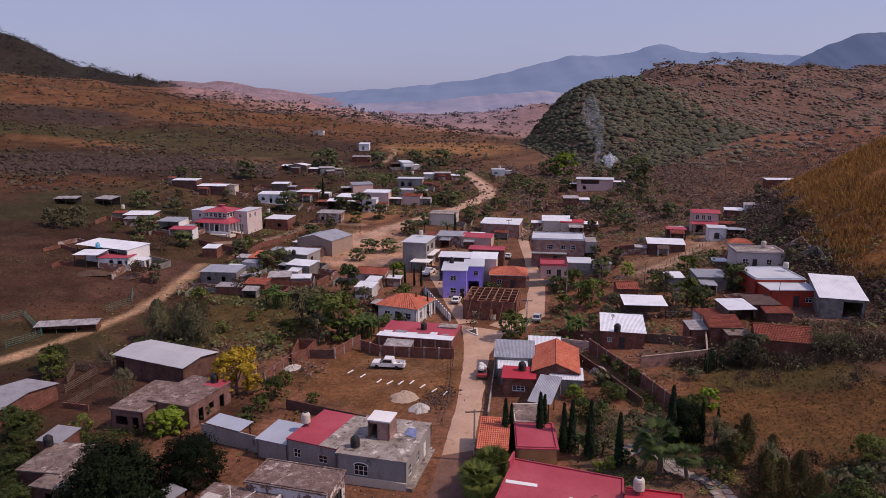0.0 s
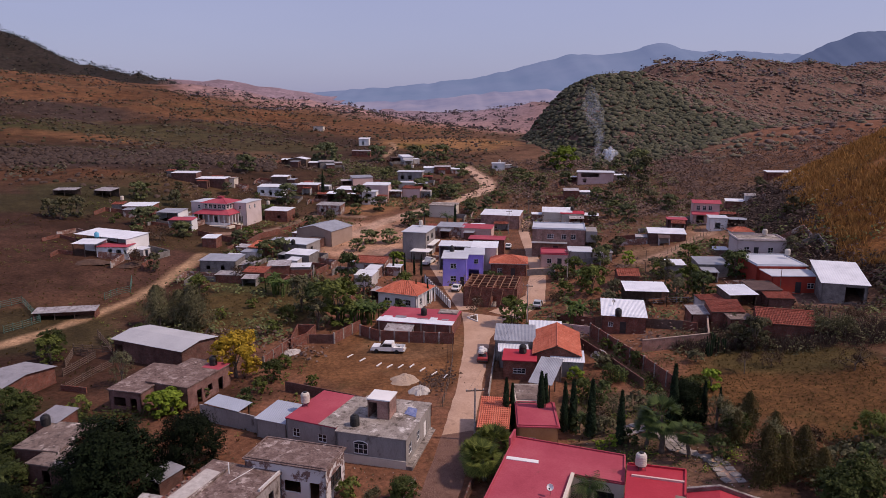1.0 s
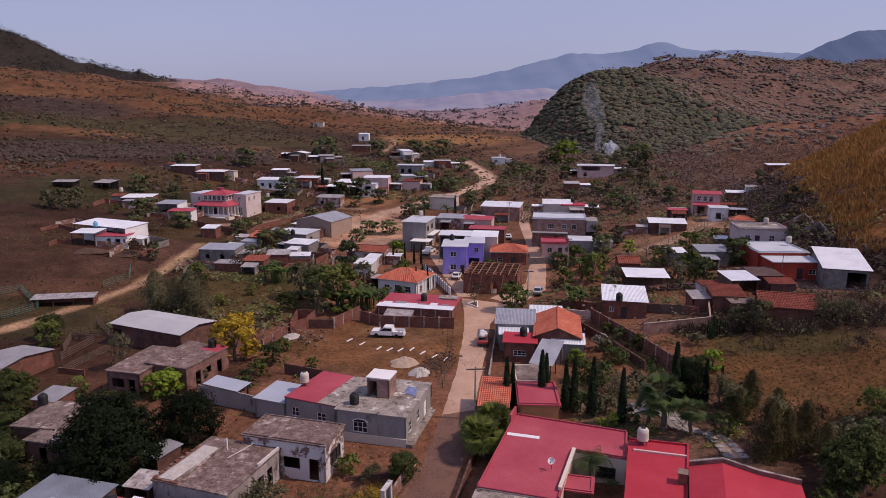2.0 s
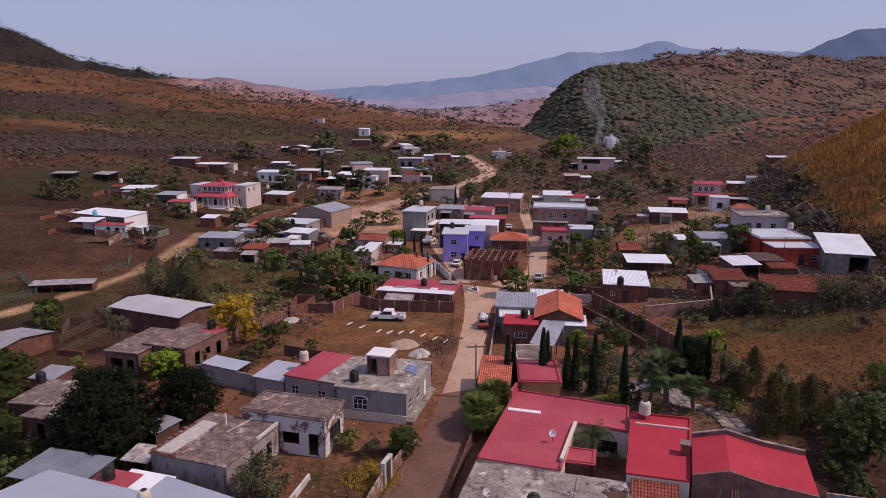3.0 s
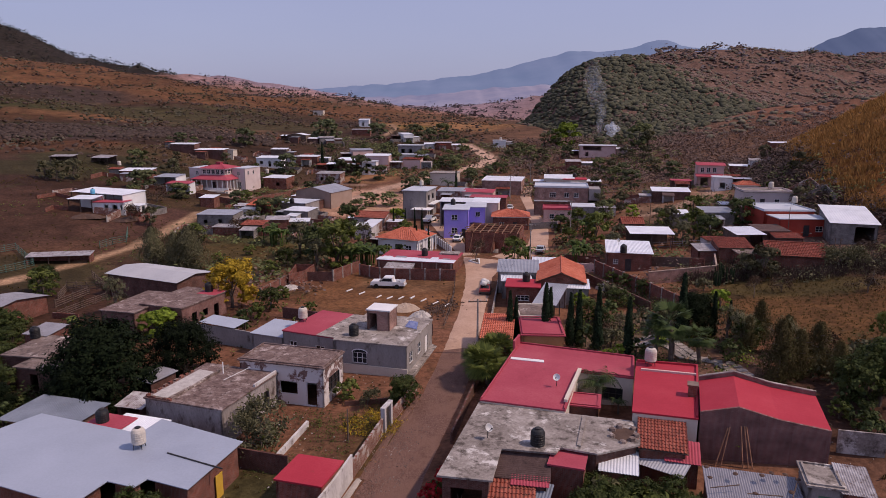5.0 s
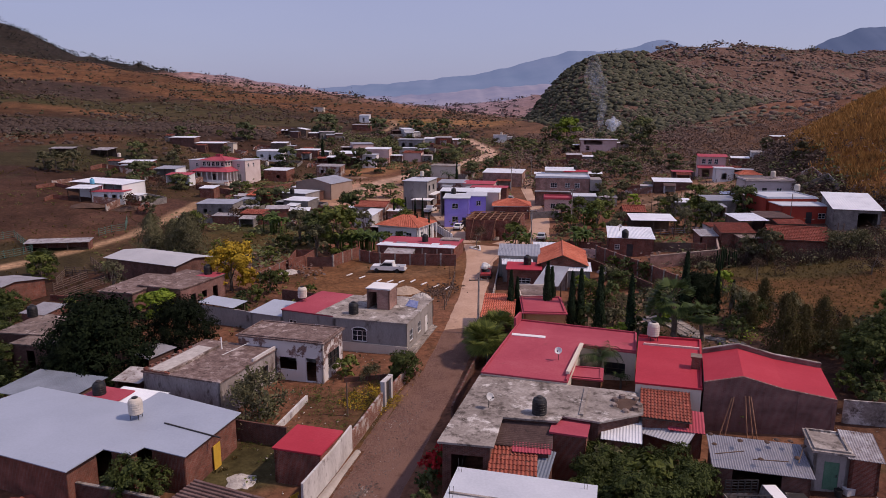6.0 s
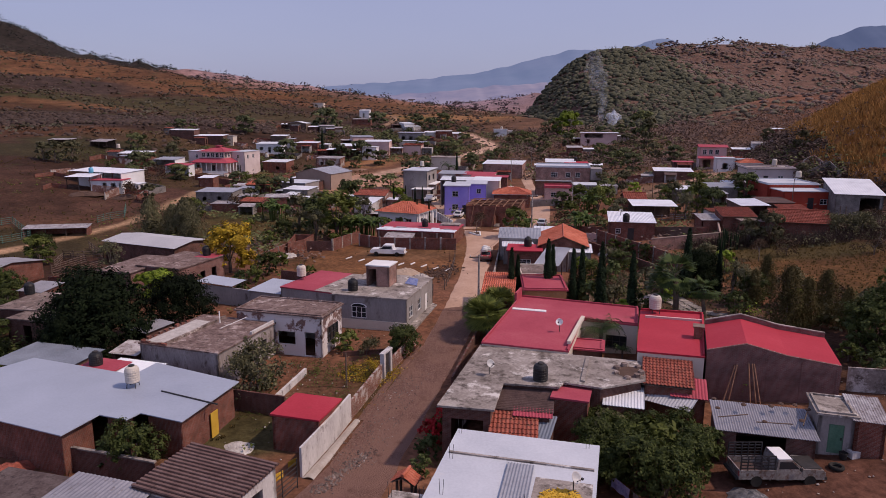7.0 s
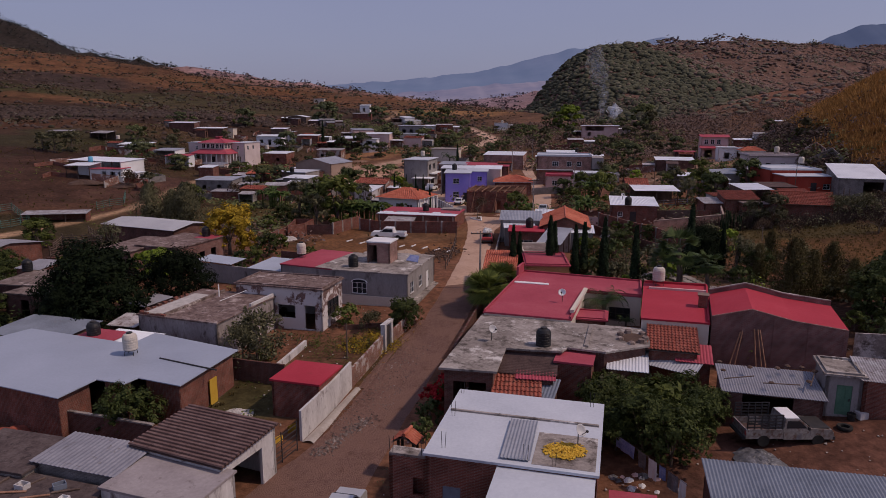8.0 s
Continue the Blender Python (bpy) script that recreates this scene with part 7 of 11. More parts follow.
house("hut", "far hut on the crest", -82.0, 458.0, 6.6, 4.6, -4, 3.6, PLASTER_CREAM, "flat", CONCRETE, openings=[("f", "open", 2.4, 1.0, 0.0, 2.2)], category="hut")
house("house", "far house with a white stepped roof", -17.8, 327.8, 5.0, 8.0, 20, 3.2, PAINT_WHITE, "shed", SHEET_WHITE, rise=0.5)
house("hut", "far block hut beside a large tree", -51.8, 305.0, 6.4, 4.0, 14, 2.8, BLOCK, "shed", SHEET_OLD, rise=0.3, category="hut")
house("hut", "wrecked hut of white sheets in the scrub", -122.3, 221.1, 7.0, 4.0, 4, 1.8, TIMBER, "shed", SHEET_OLD, rise=0.3, open_sides="fr", category="hut")
house("hut", "collapsed white sheet shelter in the scrub", -111.5, 225.4, 7.0, 4.0, -20, 2.0, TIMBER, "shed", SHEET_OLD, rise=0.6, open_sides="fr", category="hut")

# ---- lean-tos and yard walls that fill the plots between the houses ----
STREETS = [[(-12, 30), (-2, 60), (3, 90), (6, 115), (18, 130), (20, 160), (22, 200)], [(4, 118), (-2, 140), (-6, 165), (-20, 195)]]
OPEN_YARDS = [(-22.8, 201.1, 13), (-17.9, 227.4, 9), (-25.3, 181.7, 7), (-8, 95, 13), (42, 84, 13), (69.3, 122.6, 9), (23.6, 76.2, 1.6), (26.0, 72.7, 1.6), (28.4, 67.9, 1.8), (29.4, 64.0, 1.6)]


def room_for(x, y, r, own=None):
    """Whether a circle is clear of houses, streets, tracks and open yards."""
    if any(i != own and math.hypot(x - a, y - b) < 0.82 * c + r for i, (a, b, c) in enumerate(TAKEN)):
        return False
    if min(near_line(np.array(x), np.array(y), s) for s in STREETS) < 4.2 + r:
        return False
    if min(near_line(np.array(x), np.array(y), line) - w for line, w, tone in TRACKS) < r + 0.8:
        return False
    return all(math.hypot(x - a, y - b) > c + r for a, b, c in OPEN_YARDS)


LEAN_ROOFS = [(SHEET_OLD, "lean-to of rusty mixed sheets against a house"), (SHEET_WHITE, "white sheet lean-to against a house"), (TILE_OLD, "old tiled lean-to against a house"), (SHEET, "grey sheet lean-to against a house"),
              (SHEET_BROWN, "brown sheet lean-to against a house"), (SHEET_OLD, "patched sheet store room behind a house"), (TILE_OLD, "low tiled store beside a house"), (SHEET_WHITE, "white-roofed store room beside a house")]
gl = np.random.default_rng(44)
near_houses = [(i, hh) for i, hh in enumerate(HOUSES) if 114 < hh[1] < 330 and hh[2] > 4.5 and abs(hh[0]) < 110]
own_index = {(round(a, 3), round(b, 3)): i for i, (a, b, c) in enumerate(TAKEN)}
for i, (hx, hy, w, d, rot, h, used) in near_houses:
    own = own_index.get((round(hx, 3), round(hy, 3)))
    for side in "rlfb":
        if side in used or gl.uniform() < 0.28:
            continue
        lw, ld, lh = gl.uniform(2.6, 4.6), gl.uniform(2.2, 3.6), min(h - 0.5, gl.uniform(1.9, 2.5))
        off = gl.uniform(-0.25, 0.25)
        dx, dy = {"r": (w / 2 + lw / 2 + 0.25, off * d), "l": (-w / 2 - lw / 2 - 0.25, off * d), "f": (off * w, -d / 2 - ld / 2 - 0.25), "b": (off * w, d / 2 + ld / 2 + 0.25)}[side]
        x, y = beside(hx, hy, rot, dx, dy)
        if not room_for(x, y, 1.5, own):
            continue
        cover, text = LEAN_ROOFS[int(gl.integers(0, len(LEAN_ROOFS)))]
        wall = (BRICK_DARK, BLOCK, BRICK_PLASTER, PLASTER_WHITE)[int(gl.integers(0, 4))]
        house("lean_to", text, x, y, lw, ld, rot + gl.uniform(-5, 5), lh, wall, "shed", cover, rise=gl.uniform(0.15, 0.45), eave=0.15, pitch=0.3, open_sides="f" if gl.uniform() < 0.4 else "",
              openings=[] if gl.uniform() < 0.3 else [("r", "open", ld / 2, 0.8, 0.0, 1.7)], category="lean-to")
walls_made = 0
for i, (hx, hy, w, d, rot, h, used) in near_houses:
    for sx, sy in ((1, -1), (-1, -1), (1, 1), (-1, 1)):
        if gl.uniform() < 0.42 or walls_made >= 90:
            continue
        a = beside(hx, hy, rot, sx * (w / 2 + 0.15), sy * (d / 2 - 0.4))
        reach = gl.uniform(3.5, 8.0)
        b = beside(hx, hy, rot, sx * (w / 2 + reach), sy * (d / 2 - 0.4))
        c = beside(hx, hy, rot, sx * (w / 2 + reach), sy * (d / 2 - 0.4) - gl.uniform(3, 7))
        if room_for(*b, 0.6) and room_for(*c, 0.6):
            long_wall(("low brick yard wall beside a house", "yard wall of grey blocks", "rough yard wall with old plaster")[walls_made % 3], [a, b, c], gl.uniform(0.9, 1.7), (BRICK, BLOCK, BRICK_PLASTER)[walls_made % 3], step=5.0)
            walls_made += 1
# ---- boundary walls and fences ----
long_wall("stained white street wall of a front yard", [(-9.9, 42.7), (-8.45, 47.3), (-7.6, 50.6)], 2.2, PLASTER_WHITE, cap=None)
long_wall("low brick and plaster wall along the street", [(-7.6, 50.6), (-5.75, 57.6)], 1.6, BRICK_PLASTER, cap=None)
long_wall("low crumbling yard wall along the street", [(-5.0, 59.7), (-3.0, 65.9)], 1.3, BRICK_PLASTER)
gate = thing("street_gate", "narrow gate between whitewashed pillars", "gate", -5.4, 58.6, None, 72)
for sx in (-0.75, 0.75):
    part("pillar", Shape().box(sx - 0.2, -0.2, -0.5, sx + 0.2, 0.2, 2.3), PLASTER_WHITE, gate)
part("gate_leaf", Shape().box(-0.55, -0.03, 0.05, 0.55, 0.03, 2.0), DOOR_STEEL, gate)
part("lintel", Shape().box(-1.0, -0.22, 2.3, 1.0, 0.22, 2.45), PLASTER_WHITE, gate)
long_wall("brick garden wall between two yards", [(-17.4, 52.7), (-12.9, 51.3)], 1.8, BRICK_DARK)
long_wall("low garden wall with a pale coping", [(-26.8, 43.8), (-23.0, 42.8), (-19.3, 41.7)], 1.8, BRICK_DARK, cap=CONCRETE)
long_wall("pale garden wall round the abandoned yard", [(-14.6, 53.0), (-12.9, 59.4)], 0.6, PLASTER_WHITE, thick=0.25)
long_wall("low yard wall in front of the grey house", [(-10.0, 63.3), (-3.0, 64.1)], 0.5, BRICK_DARK)
long_wall("grey rendered boundary wall", [(-31.4, 82.1), (-24.5, 79.1), (-19.0, 76.2)], 2.2, PLASTER_GREY, piers=0.0)
long_wall("dark front wall of the empty lot", [(-22.3, 90.5), (-10.8, 85.0), (-1.5, 81.9)], 1.5, BRICK_DARK)
long_wall("brick back wall of the lot with concrete piers", [(-14.4, 113.5), (-10.7, 110.2), (1.8, 107.9)], 1.9, BRICK, piers=0.1, step=2.6)
long_wall("pink-brown side wall of the lot", [(-18.4, 109.6), (-14.8, 116.4)], 1.9, BRICK, piers=0.05, step=3.0)
long_wall("dark brick wall behind the lot", [(-22.7, 110.0), (-18.4, 109.6)], 1.6, BRICK_DARK)
long_wall("roofless square brick room", [(-25.2, 107.3), (-23.1, 109.9), (-22.4, 114.3), (-25.6, 114.8), (-25.2, 107.3)], 1.9, BRICK)
long_wall("pink brick wall beside the yellow tree", [(-27.8, 99.8), (-25.5, 108.1)], 1.7, BRICK, piers=0.05, step=3.0)
long_wall("tall brick wall with piers along the lane", [(24.7, 109.2), (27.0, 100.2), (28.9, 92.8), (30.8, 83.4)], 2.2, BRICK, piers=0.1, step=3.5)
long_wall("brick terrace wall with pale coping", [(30.8, 100.3), (41.3, 101.1), (44.3, 109.7)], 1.9, BRICK_PINK, cap=PLASTER_TAN)
long_wall("brick wall on the lower side of the lane", [(22.0, 105.7), (24.9, 95.7), (27.1, 86.6)], 1.3, BRICK_DARK)
long_wall("board fence along the upper yard", [(34.7, 111.6), (41.4, 108.5)], 1.6, TIMBER, thick=0.08, step=1.0, name="fence")
long_wall("long brick garden wall", [(20.4, 117.2), (26.3, 113.1)], 1.8, BRICK)
long_wall("pink wall below the trees", [(19.7, 112.9), (25.2, 109.8)], 1.4, PAINT_PINK)
long_wall("brick retaining wall in front of the large house", [(-69.9, 191.6), (-53.4, 183.0), (-52.9, 194.2), (-43.4, 215.9)], 1.6, BRICK)
long_wall("white balustrade wall stepping up the lane", [(-4.1, 149.9), (-1.1, 138.3), (1.4, 128.6)], 1.5, PAINT_WHITE, piers=0.3, step=1.6)
long_wall("low concrete pavement wall", [(6.1, 86.0), (8.5, 104.8)], 0.9, CONCRETE)
long_wall("dark low wall along the red house", [(0.5, 55.4), (3.5, 67.6)], 1.1, BRICK_DARK)
long_wall("concrete yard wall beside the hall", [(30.4, 49.1), (33.3, 47.7)], 1.9, CONCRETE)
long_wall("low brick corral wall", [(-55.4, 92.7), (-51.0, 91.4)], 0.9, BRICK)
long_wall("brick wall of the cattle yard", [(-62.4, 91.6), (-59.5, 98.4)], 1.0, BRICK, piers=0.1, step=2.5)
long_wall("yard wall in front of the block house", [(36.9, 111.6), (42.0, 107.7)], 1.5, BRICK)
long_wall("street side wall of the unfinished house", [(13.9, 132.7), (16.7, 137.9)], 1.2, BRICK)
long_wall("brick front wall by the lane", [(24.6, 172.4), (28.6, 192.2)], 1.6, BRICK_DARK)


def rail_fence(label, pts, mat, height=1.3, rails=4, step=2.0, r=0.04, group=""):
    ox, oy = pts[0]
    oz = gz(ox, oy)
    th = thing("fence", label, "fence", ox, oy)
    for (ax, ay), (bx, by) in zip(pts, pts[1:]):
        n = max(1, round(math.hypot(bx - ax, by - ay) / step))
        for i in range(n + 1):
            x, y = ax + (bx - ax) * i / n, ay + (by - ay) * i / n
            tilt = 0.06 * noise.noise((x, y, 5.0))
            part("post", Shape().bar((x - ox, y - oy, gz(x, y) - oz - 0.4), (x - ox + tilt, y - oy, gz(x, y) - oz + height + 0.08), r * 1.4), mat, th)
        for k in range(rails):
            z = height * (k + 0.6) / rails
            part("rail", Shape().bar((ax - ox, ay - oy, gz(ax, ay) - oz + z), (bx - ox, by - oy, gz(bx, by) - oz + z), r), mat, th)
    return th


rail_fence("green metal corral rails", [(-69.8, 135.7), (-68.6, 138.6), (-66.6, 140.5), (-69.0, 146.7)], STEEL_GREEN, 1.6, 4)
rail_fence("green metal corral rails in the field", [(-79.3, 117.5), (-77.5, 120.2), (-75.9, 123.2), (-84.7, 132.3), (-87.2, 129.2)], STEEL_GREEN, 1.5, 4)
rail_fence("weathered timber corral beside the barn", [(-58.1, 98.2), (-57.0, 106.0), (-61.7, 108.0), (-59.8, 102.0)], TIMBER, 1.3, 4, r=0.06)
rail_fence("weathered timber cattle yard rails", [(-62.5, 109.5), (-55.3, 108.2), (-61.8, 116.5)], TIMBER, 1.3, 3, r=0.06)
rail_fence("timber pen beside the barn", [(-54.6, 92.6), (-53.7, 97.9), (-52.5, 102.3)], TIMBER, 1.2, 4, r=0.05)
rail_fence("pole rail along the shelter", [(35.6, 124.3), (41.8, 123.8), (47.8, 122.7)], SHEET, 1.2, 3)
rail_fence("leaning posts and wire along the lot", [(1.6, 112.0), (1.5, 100.4), (0.9, 92.0), (-0.1, 84.3)], TIMBER, 1.3, 2, r=0.035)
rail_fence("rail fence on the lane corner", [(17.1, 120.1), (19.8, 119.3)], TIMBER, 1.2, 3)
rail_fence("wire fence at the pasture's edge", [(41.8, 101.3), (48.1, 104.8), (55.7, 104.5)], TIMBER, 1.4, 2, r=0.035)
rail_fence("iron yard railing beside the garage", [(-11.2, 38.7), (-9.9, 41.5)], STEEL_DARK, 2.0, 6, r=0.03)
rail_fence("stakes along the hillside path", [(53.2, 158.0), (69.6, 175.0)], TIMBER, 1.1, 1, r=0.04)
house("shelter", "long low wall shelter with a rusting sheet roof", -72.5, 126.1, 11.0, 2.6, 10, 1.5, BRICK, "shed", SHEET_OLD, rise=0.3, open_sides="f", category="shelter")


# ---- water tanks, dishes, poles ----
def water_tank(x, y, z, mat, label, r=0.55, h=1.35, stand=False):
    tk = thing("water_tank", label, "water tank", x, y, z, 0, "roof water tanks")
    b = 0.45 if stand else 0.0
    if stand:
        for k in range(4):
            a = math.pi / 4 + k * math.pi / 2
            part("leg", Shape().bar((0.5 * math.cos(a), 0.5 * math.sin(a), 0), (0.42 * math.cos(a), 0.42 * math.sin(a), b), 0.03), STEEL_DARK, tk)
        part("stand_ring", Shape().lathe([(0.40, b - 0.05), (0.50, b - 0.05), (0.50, b), (0.40, b)], 16), STEEL_DARK, tk)
    prof = [(r * 0.94, b)]
    for i in range(5):
        z0 = b + h * 0.72 * i / 5
        prof += [(r, z0 + 0.03), (r, z0 + h * 0.11), (r * 0.96, z0 + h * 0.125)]
    prof += [(r * 0.98, b + h * 0.74), (r * 0.80, b + h * 0.88), (r * 0.45, b + h * 0.95)]
    part("body", Shape().lathe(prof, 20), mat, tk, smooth=False)
    part("lid", Shape().lathe([(r * 0.42, b + h * 0.94), (r * 0.44, b + h), (r * 0.30, b + h * 1.03)], 16), TANK_BLACK if mat is not TANK_BLACK else STEEL_DARK, tk)
    return tk


def roof_point(hs, x, y, z):
    p = at(hs, x, y, z)
    return p.x, p.y, p.z


for px, py, pz, mat, lab, st in (
        (*roof_point(concrete_house, *spot(concrete_house, 6.9, 47.6, 3.89)), TANK_BLACK, "black ribbed plastic water tank on a concrete roof", False),
        (*roof_point(grey_house, -2.6, -3.1, 3.44), TANK_BLACK, "black water tank near the roof edge", False),
        (*roof_point(red_wing, *spot(red_wing, 19.5, 61.6, 3.35)), TANK_CREAM, "cream water tank on a red roof", True),
        (-17.1, 79.0, gz(-14, 78.3) + 3.25, TANK_CREAM, "cream water tank behind the red roof", True),
        (-24.6, 50.6, big_white.matrix_world.translation.z + 3.07, TANK_CREAM, "cream water tank on a steel stand", True),
        (-29.9, 55.4, gz(-28, 52) + 2.72, TANK_BLACK, "black water tank on a red roof", False),
        (*roof_point(ruin, 1.4, 3.4, 3.36), TANK_BLACK, "black water tank on a stained roof", False),
        (-47.5, 75.6, gz(-47, 77) + 2.8, TANK_BLACK, "black water tank among low roofs", False),
        (*roof_point(lilac, -1.0, 3.0, 6.34), TANK_BLACK, "black water tank on the lilac house", False),
        (*roof_point(villa, 2.0, 1.6, 3.74), TANK_CREAM, "cream water tank on a parapet roof", True),
        (*roof_point(longred, 0.6, 0.4, 2.49), TANK_BLACK, "black water tank on the long red roof", False),
        (11.7, 95.1, gz(11.5, 99) + 2.94, TANK_BLACK, "black water tank on a small red roof", False),
        (26.5, 320.5, gz(24, 305) + 3.14, TANK_CREAM, "white water tank on a small house", True),
        (-12.9, 289.6, gz(-11, 276) + 4.14, TANK_CREAM, "white water tank on a flat roof", True),
        (*roof_point(grey_two, -0.5, 3.4, 7.14), TANK_CREAM, "white water tank on a two-storey house", True),
        (40.9, 214.1, gz(38, 217) + 3.35, TANK_BLACK, "black water tank on a red roof", False),
        (29.2, 109.1, gz(30, 111) + 3.2, TANK_BLACK, "black water tank beside a white roof", False),
        (69.8, 135.2, gz(66, 138) + 3.65, TANK_CREAM, "white water tank on white roofs", True),
        (-86.5, 167.5, gz(-84, 166) + 3.4, TANK_BLUE, "bright blue water tank by a white shed", False),
        (-99.9, 211.1, gz(-97, 212) + 3.3, TANK_CREAM, "white water tank on a low roof", True),
        (-38.7, 172.9, gz(-40, 178) + 3.14, TANK_BLACK, "black water tank on a pale roof", False),
        (-58.9, 228.2, gz(-55, 226) + 3.7, TANK_CREAM, "white water tank behind the large house", True)):
    water_tank(px, py, pz, mat, lab, stand=st)


def dish(x, y, z, rot, mat=DISH_GREY, r=0.33, label="grey satellite dish on a short mast"):
    d = thing("satellite_dish", label, "satellite dish", x, y, z, rot, "satellite dishes")
    part("mast", Shape().bar((0, 0, 0), (0, 0, 0.75), 0.03), STEEL_DARK, d)
    prof = [(0.02, 0.0), (r * 0.5, 0.035), (r * 0.85, 0.11), (r, 0.16), (r * 0.98, 0.17), (r * 0.8, 0.115), (r * 0.45, 0.05), (0.02, 0.02)]
    bowl = part("bowl", Shape().lathe(prof, 20), mat, d, smooth=True)
    bowl.matrix_basis = pose(0, -0.05, 0.85, 55, 0, 0)
    part("feed_arm", Shape().bar((0, -0.1, 0.6), (0, -0.55, 1.0), 0.02).box(-0.05, -0.62, 0.97, 0.05, -0.5, 1.07), STEEL_DARK, d)


dish(*roof_point(concrete_house, *spot(concrete_house, 3.2, 48.6, 3.89)), 30)
dish(*roof_point(red_house, *spot(red_house, 10.0, 57.9, 3.34)), -20, PAINT_WHITE, label="white satellite dish on a red roof")
dish(*roof_point(white_roof, 3.2, -1.4, 4.34), 40)
dish(29.8, 115.0, gz(28, 116) + 3.3, 0)

pole_tops = []


def pole(x, y, h, label, arm=1.9, rot=0.0, r=0.13):
    p = thing("utility_pole", label, "utility pole", x, y, None, rot, "utility poles")
    part("shaft", Shape().bar((0, 0, -0.6), (0, 0, h), r, r * 0.6, 10), TIMBER if r < 0.12 else CONCRETE, p)
    if arm:
        part("crossarm", Shape().box(-arm / 2, -0.06, h - 0.35, arm / 2, 0.06, h - 0.22), TIMBER, p)
        for k in (-0.45, -0.15, 0.15, 0.45):
            part("insulator", Shape().lathe([(0.03, h - 0.22), (0.055, h - 0.16), (0.04, h - 0.08), (0.02, h - 0.05)], 8, cx=arm * k), DISH_GREY, p)
    pole_tops.append((x, y, gz(x, y) + h - 0.1))


pole(3.75, 75.3, 6.6, "grey utility pole with crossarm at the street's edge", 2.2, 5, 0.16)
pole(15.0, 116.9, 7.4, "utility pole beside the lane", 1.8, -10)
pole(-61.2, 203.9, 7.0, "utility pole before the large house", 0.0)
pole(27.0, 144.1, 7.0, "utility pole among the gardens", 1.4)
pole(44.1, 144.7, 5.0, "street lamp post beside the path", 0.0, r=0.08)
pole(74.1, 157.3, 6.5, "pole beside the parapet house", 0.0, r=0.09)
pole(61.1, 119.7, 6.5, "thin pole before the red-walled house", 0.0, r=0.08)
pole(19.7, 201.5, 7.0, "utility pole up the lane", 1.6)
pole(-8.7, 56.4, 3.2, "bare timber post in the yard", 0.0, r=0.09)
pole(28.1, 221.7, 7.0, "utility pole at the top of the lane", 1.6)
pole(60.9, 104.6, 4.0, "dead timber post at the pasture", 0.0, r=0.11)
pole(61.3, 103.8, 4.0, "leaning dead post at the pasture", 0.0, r=0.11)
cables = [(0, 1), (1, 7), (7, 9), (1, 3)]
for a, b in cables:
    for off in (-0.7, 0.0, 0.7):
        sh = Shape()
        pa, pb = Vector(pole_tops[a]) + Vector((off, 0, 0)), Vector(pole_tops[b]) + Vector((off, 0, 0))
        pts = [pa.lerp(pb, i / 12) - Vector((0, 0, 1.0 * 4 * (i / 12) * (1 - i / 12))) for i in range(13)]
        for p, q in zip(pts, pts[1:]):
            sh.bar(p, q, 0.012, n=3)
        tagged(part("cable", sh, STEEL_DARK), "thin dark power cable slung between poles", "cable", "power cables")


# ---- vehicles ----
def profile(sh, pts, y0, y1, inset=0.0):
    """A body whose side outline pts (x, z) runs from y0 to y1, its upper edge drawn in."""
    zs = [p[1] for p in pts]
    lo, hi = min(zs), max(zs)
    k = lambda z: inset * (z - lo) / max(hi - lo, 1e-6)
    sh.hull([(x, y0 + k(z), z) for x, z in pts], [(x, y1 - k(z), z) for x, z in pts])
    return sh


def wheels(v, xs, half, r=0.34):
    for x in xs:
        for s in (-1, 1):
            ty = part("tyre", Shape().lathe([(r * 0.62, -0.10), (r * 0.95, -0.11), (r, -0.06), (r, 0.06), (r * 0.95, 0.11), (r * 0.62, 0.10)], 18), RUBBER, v)
            ty.matrix_basis = pose(x, s * half, r, 90, 0, 0)
            part("rim", Shape().lathe([(0.02, -0.075), (r * 0.3, -0.085), (r * 0.62, -0.06), (r * 0.62, 0.06), (r * 0.3, 0.085), (0.02, 0.075)], 14), DISH_GREY, ty)


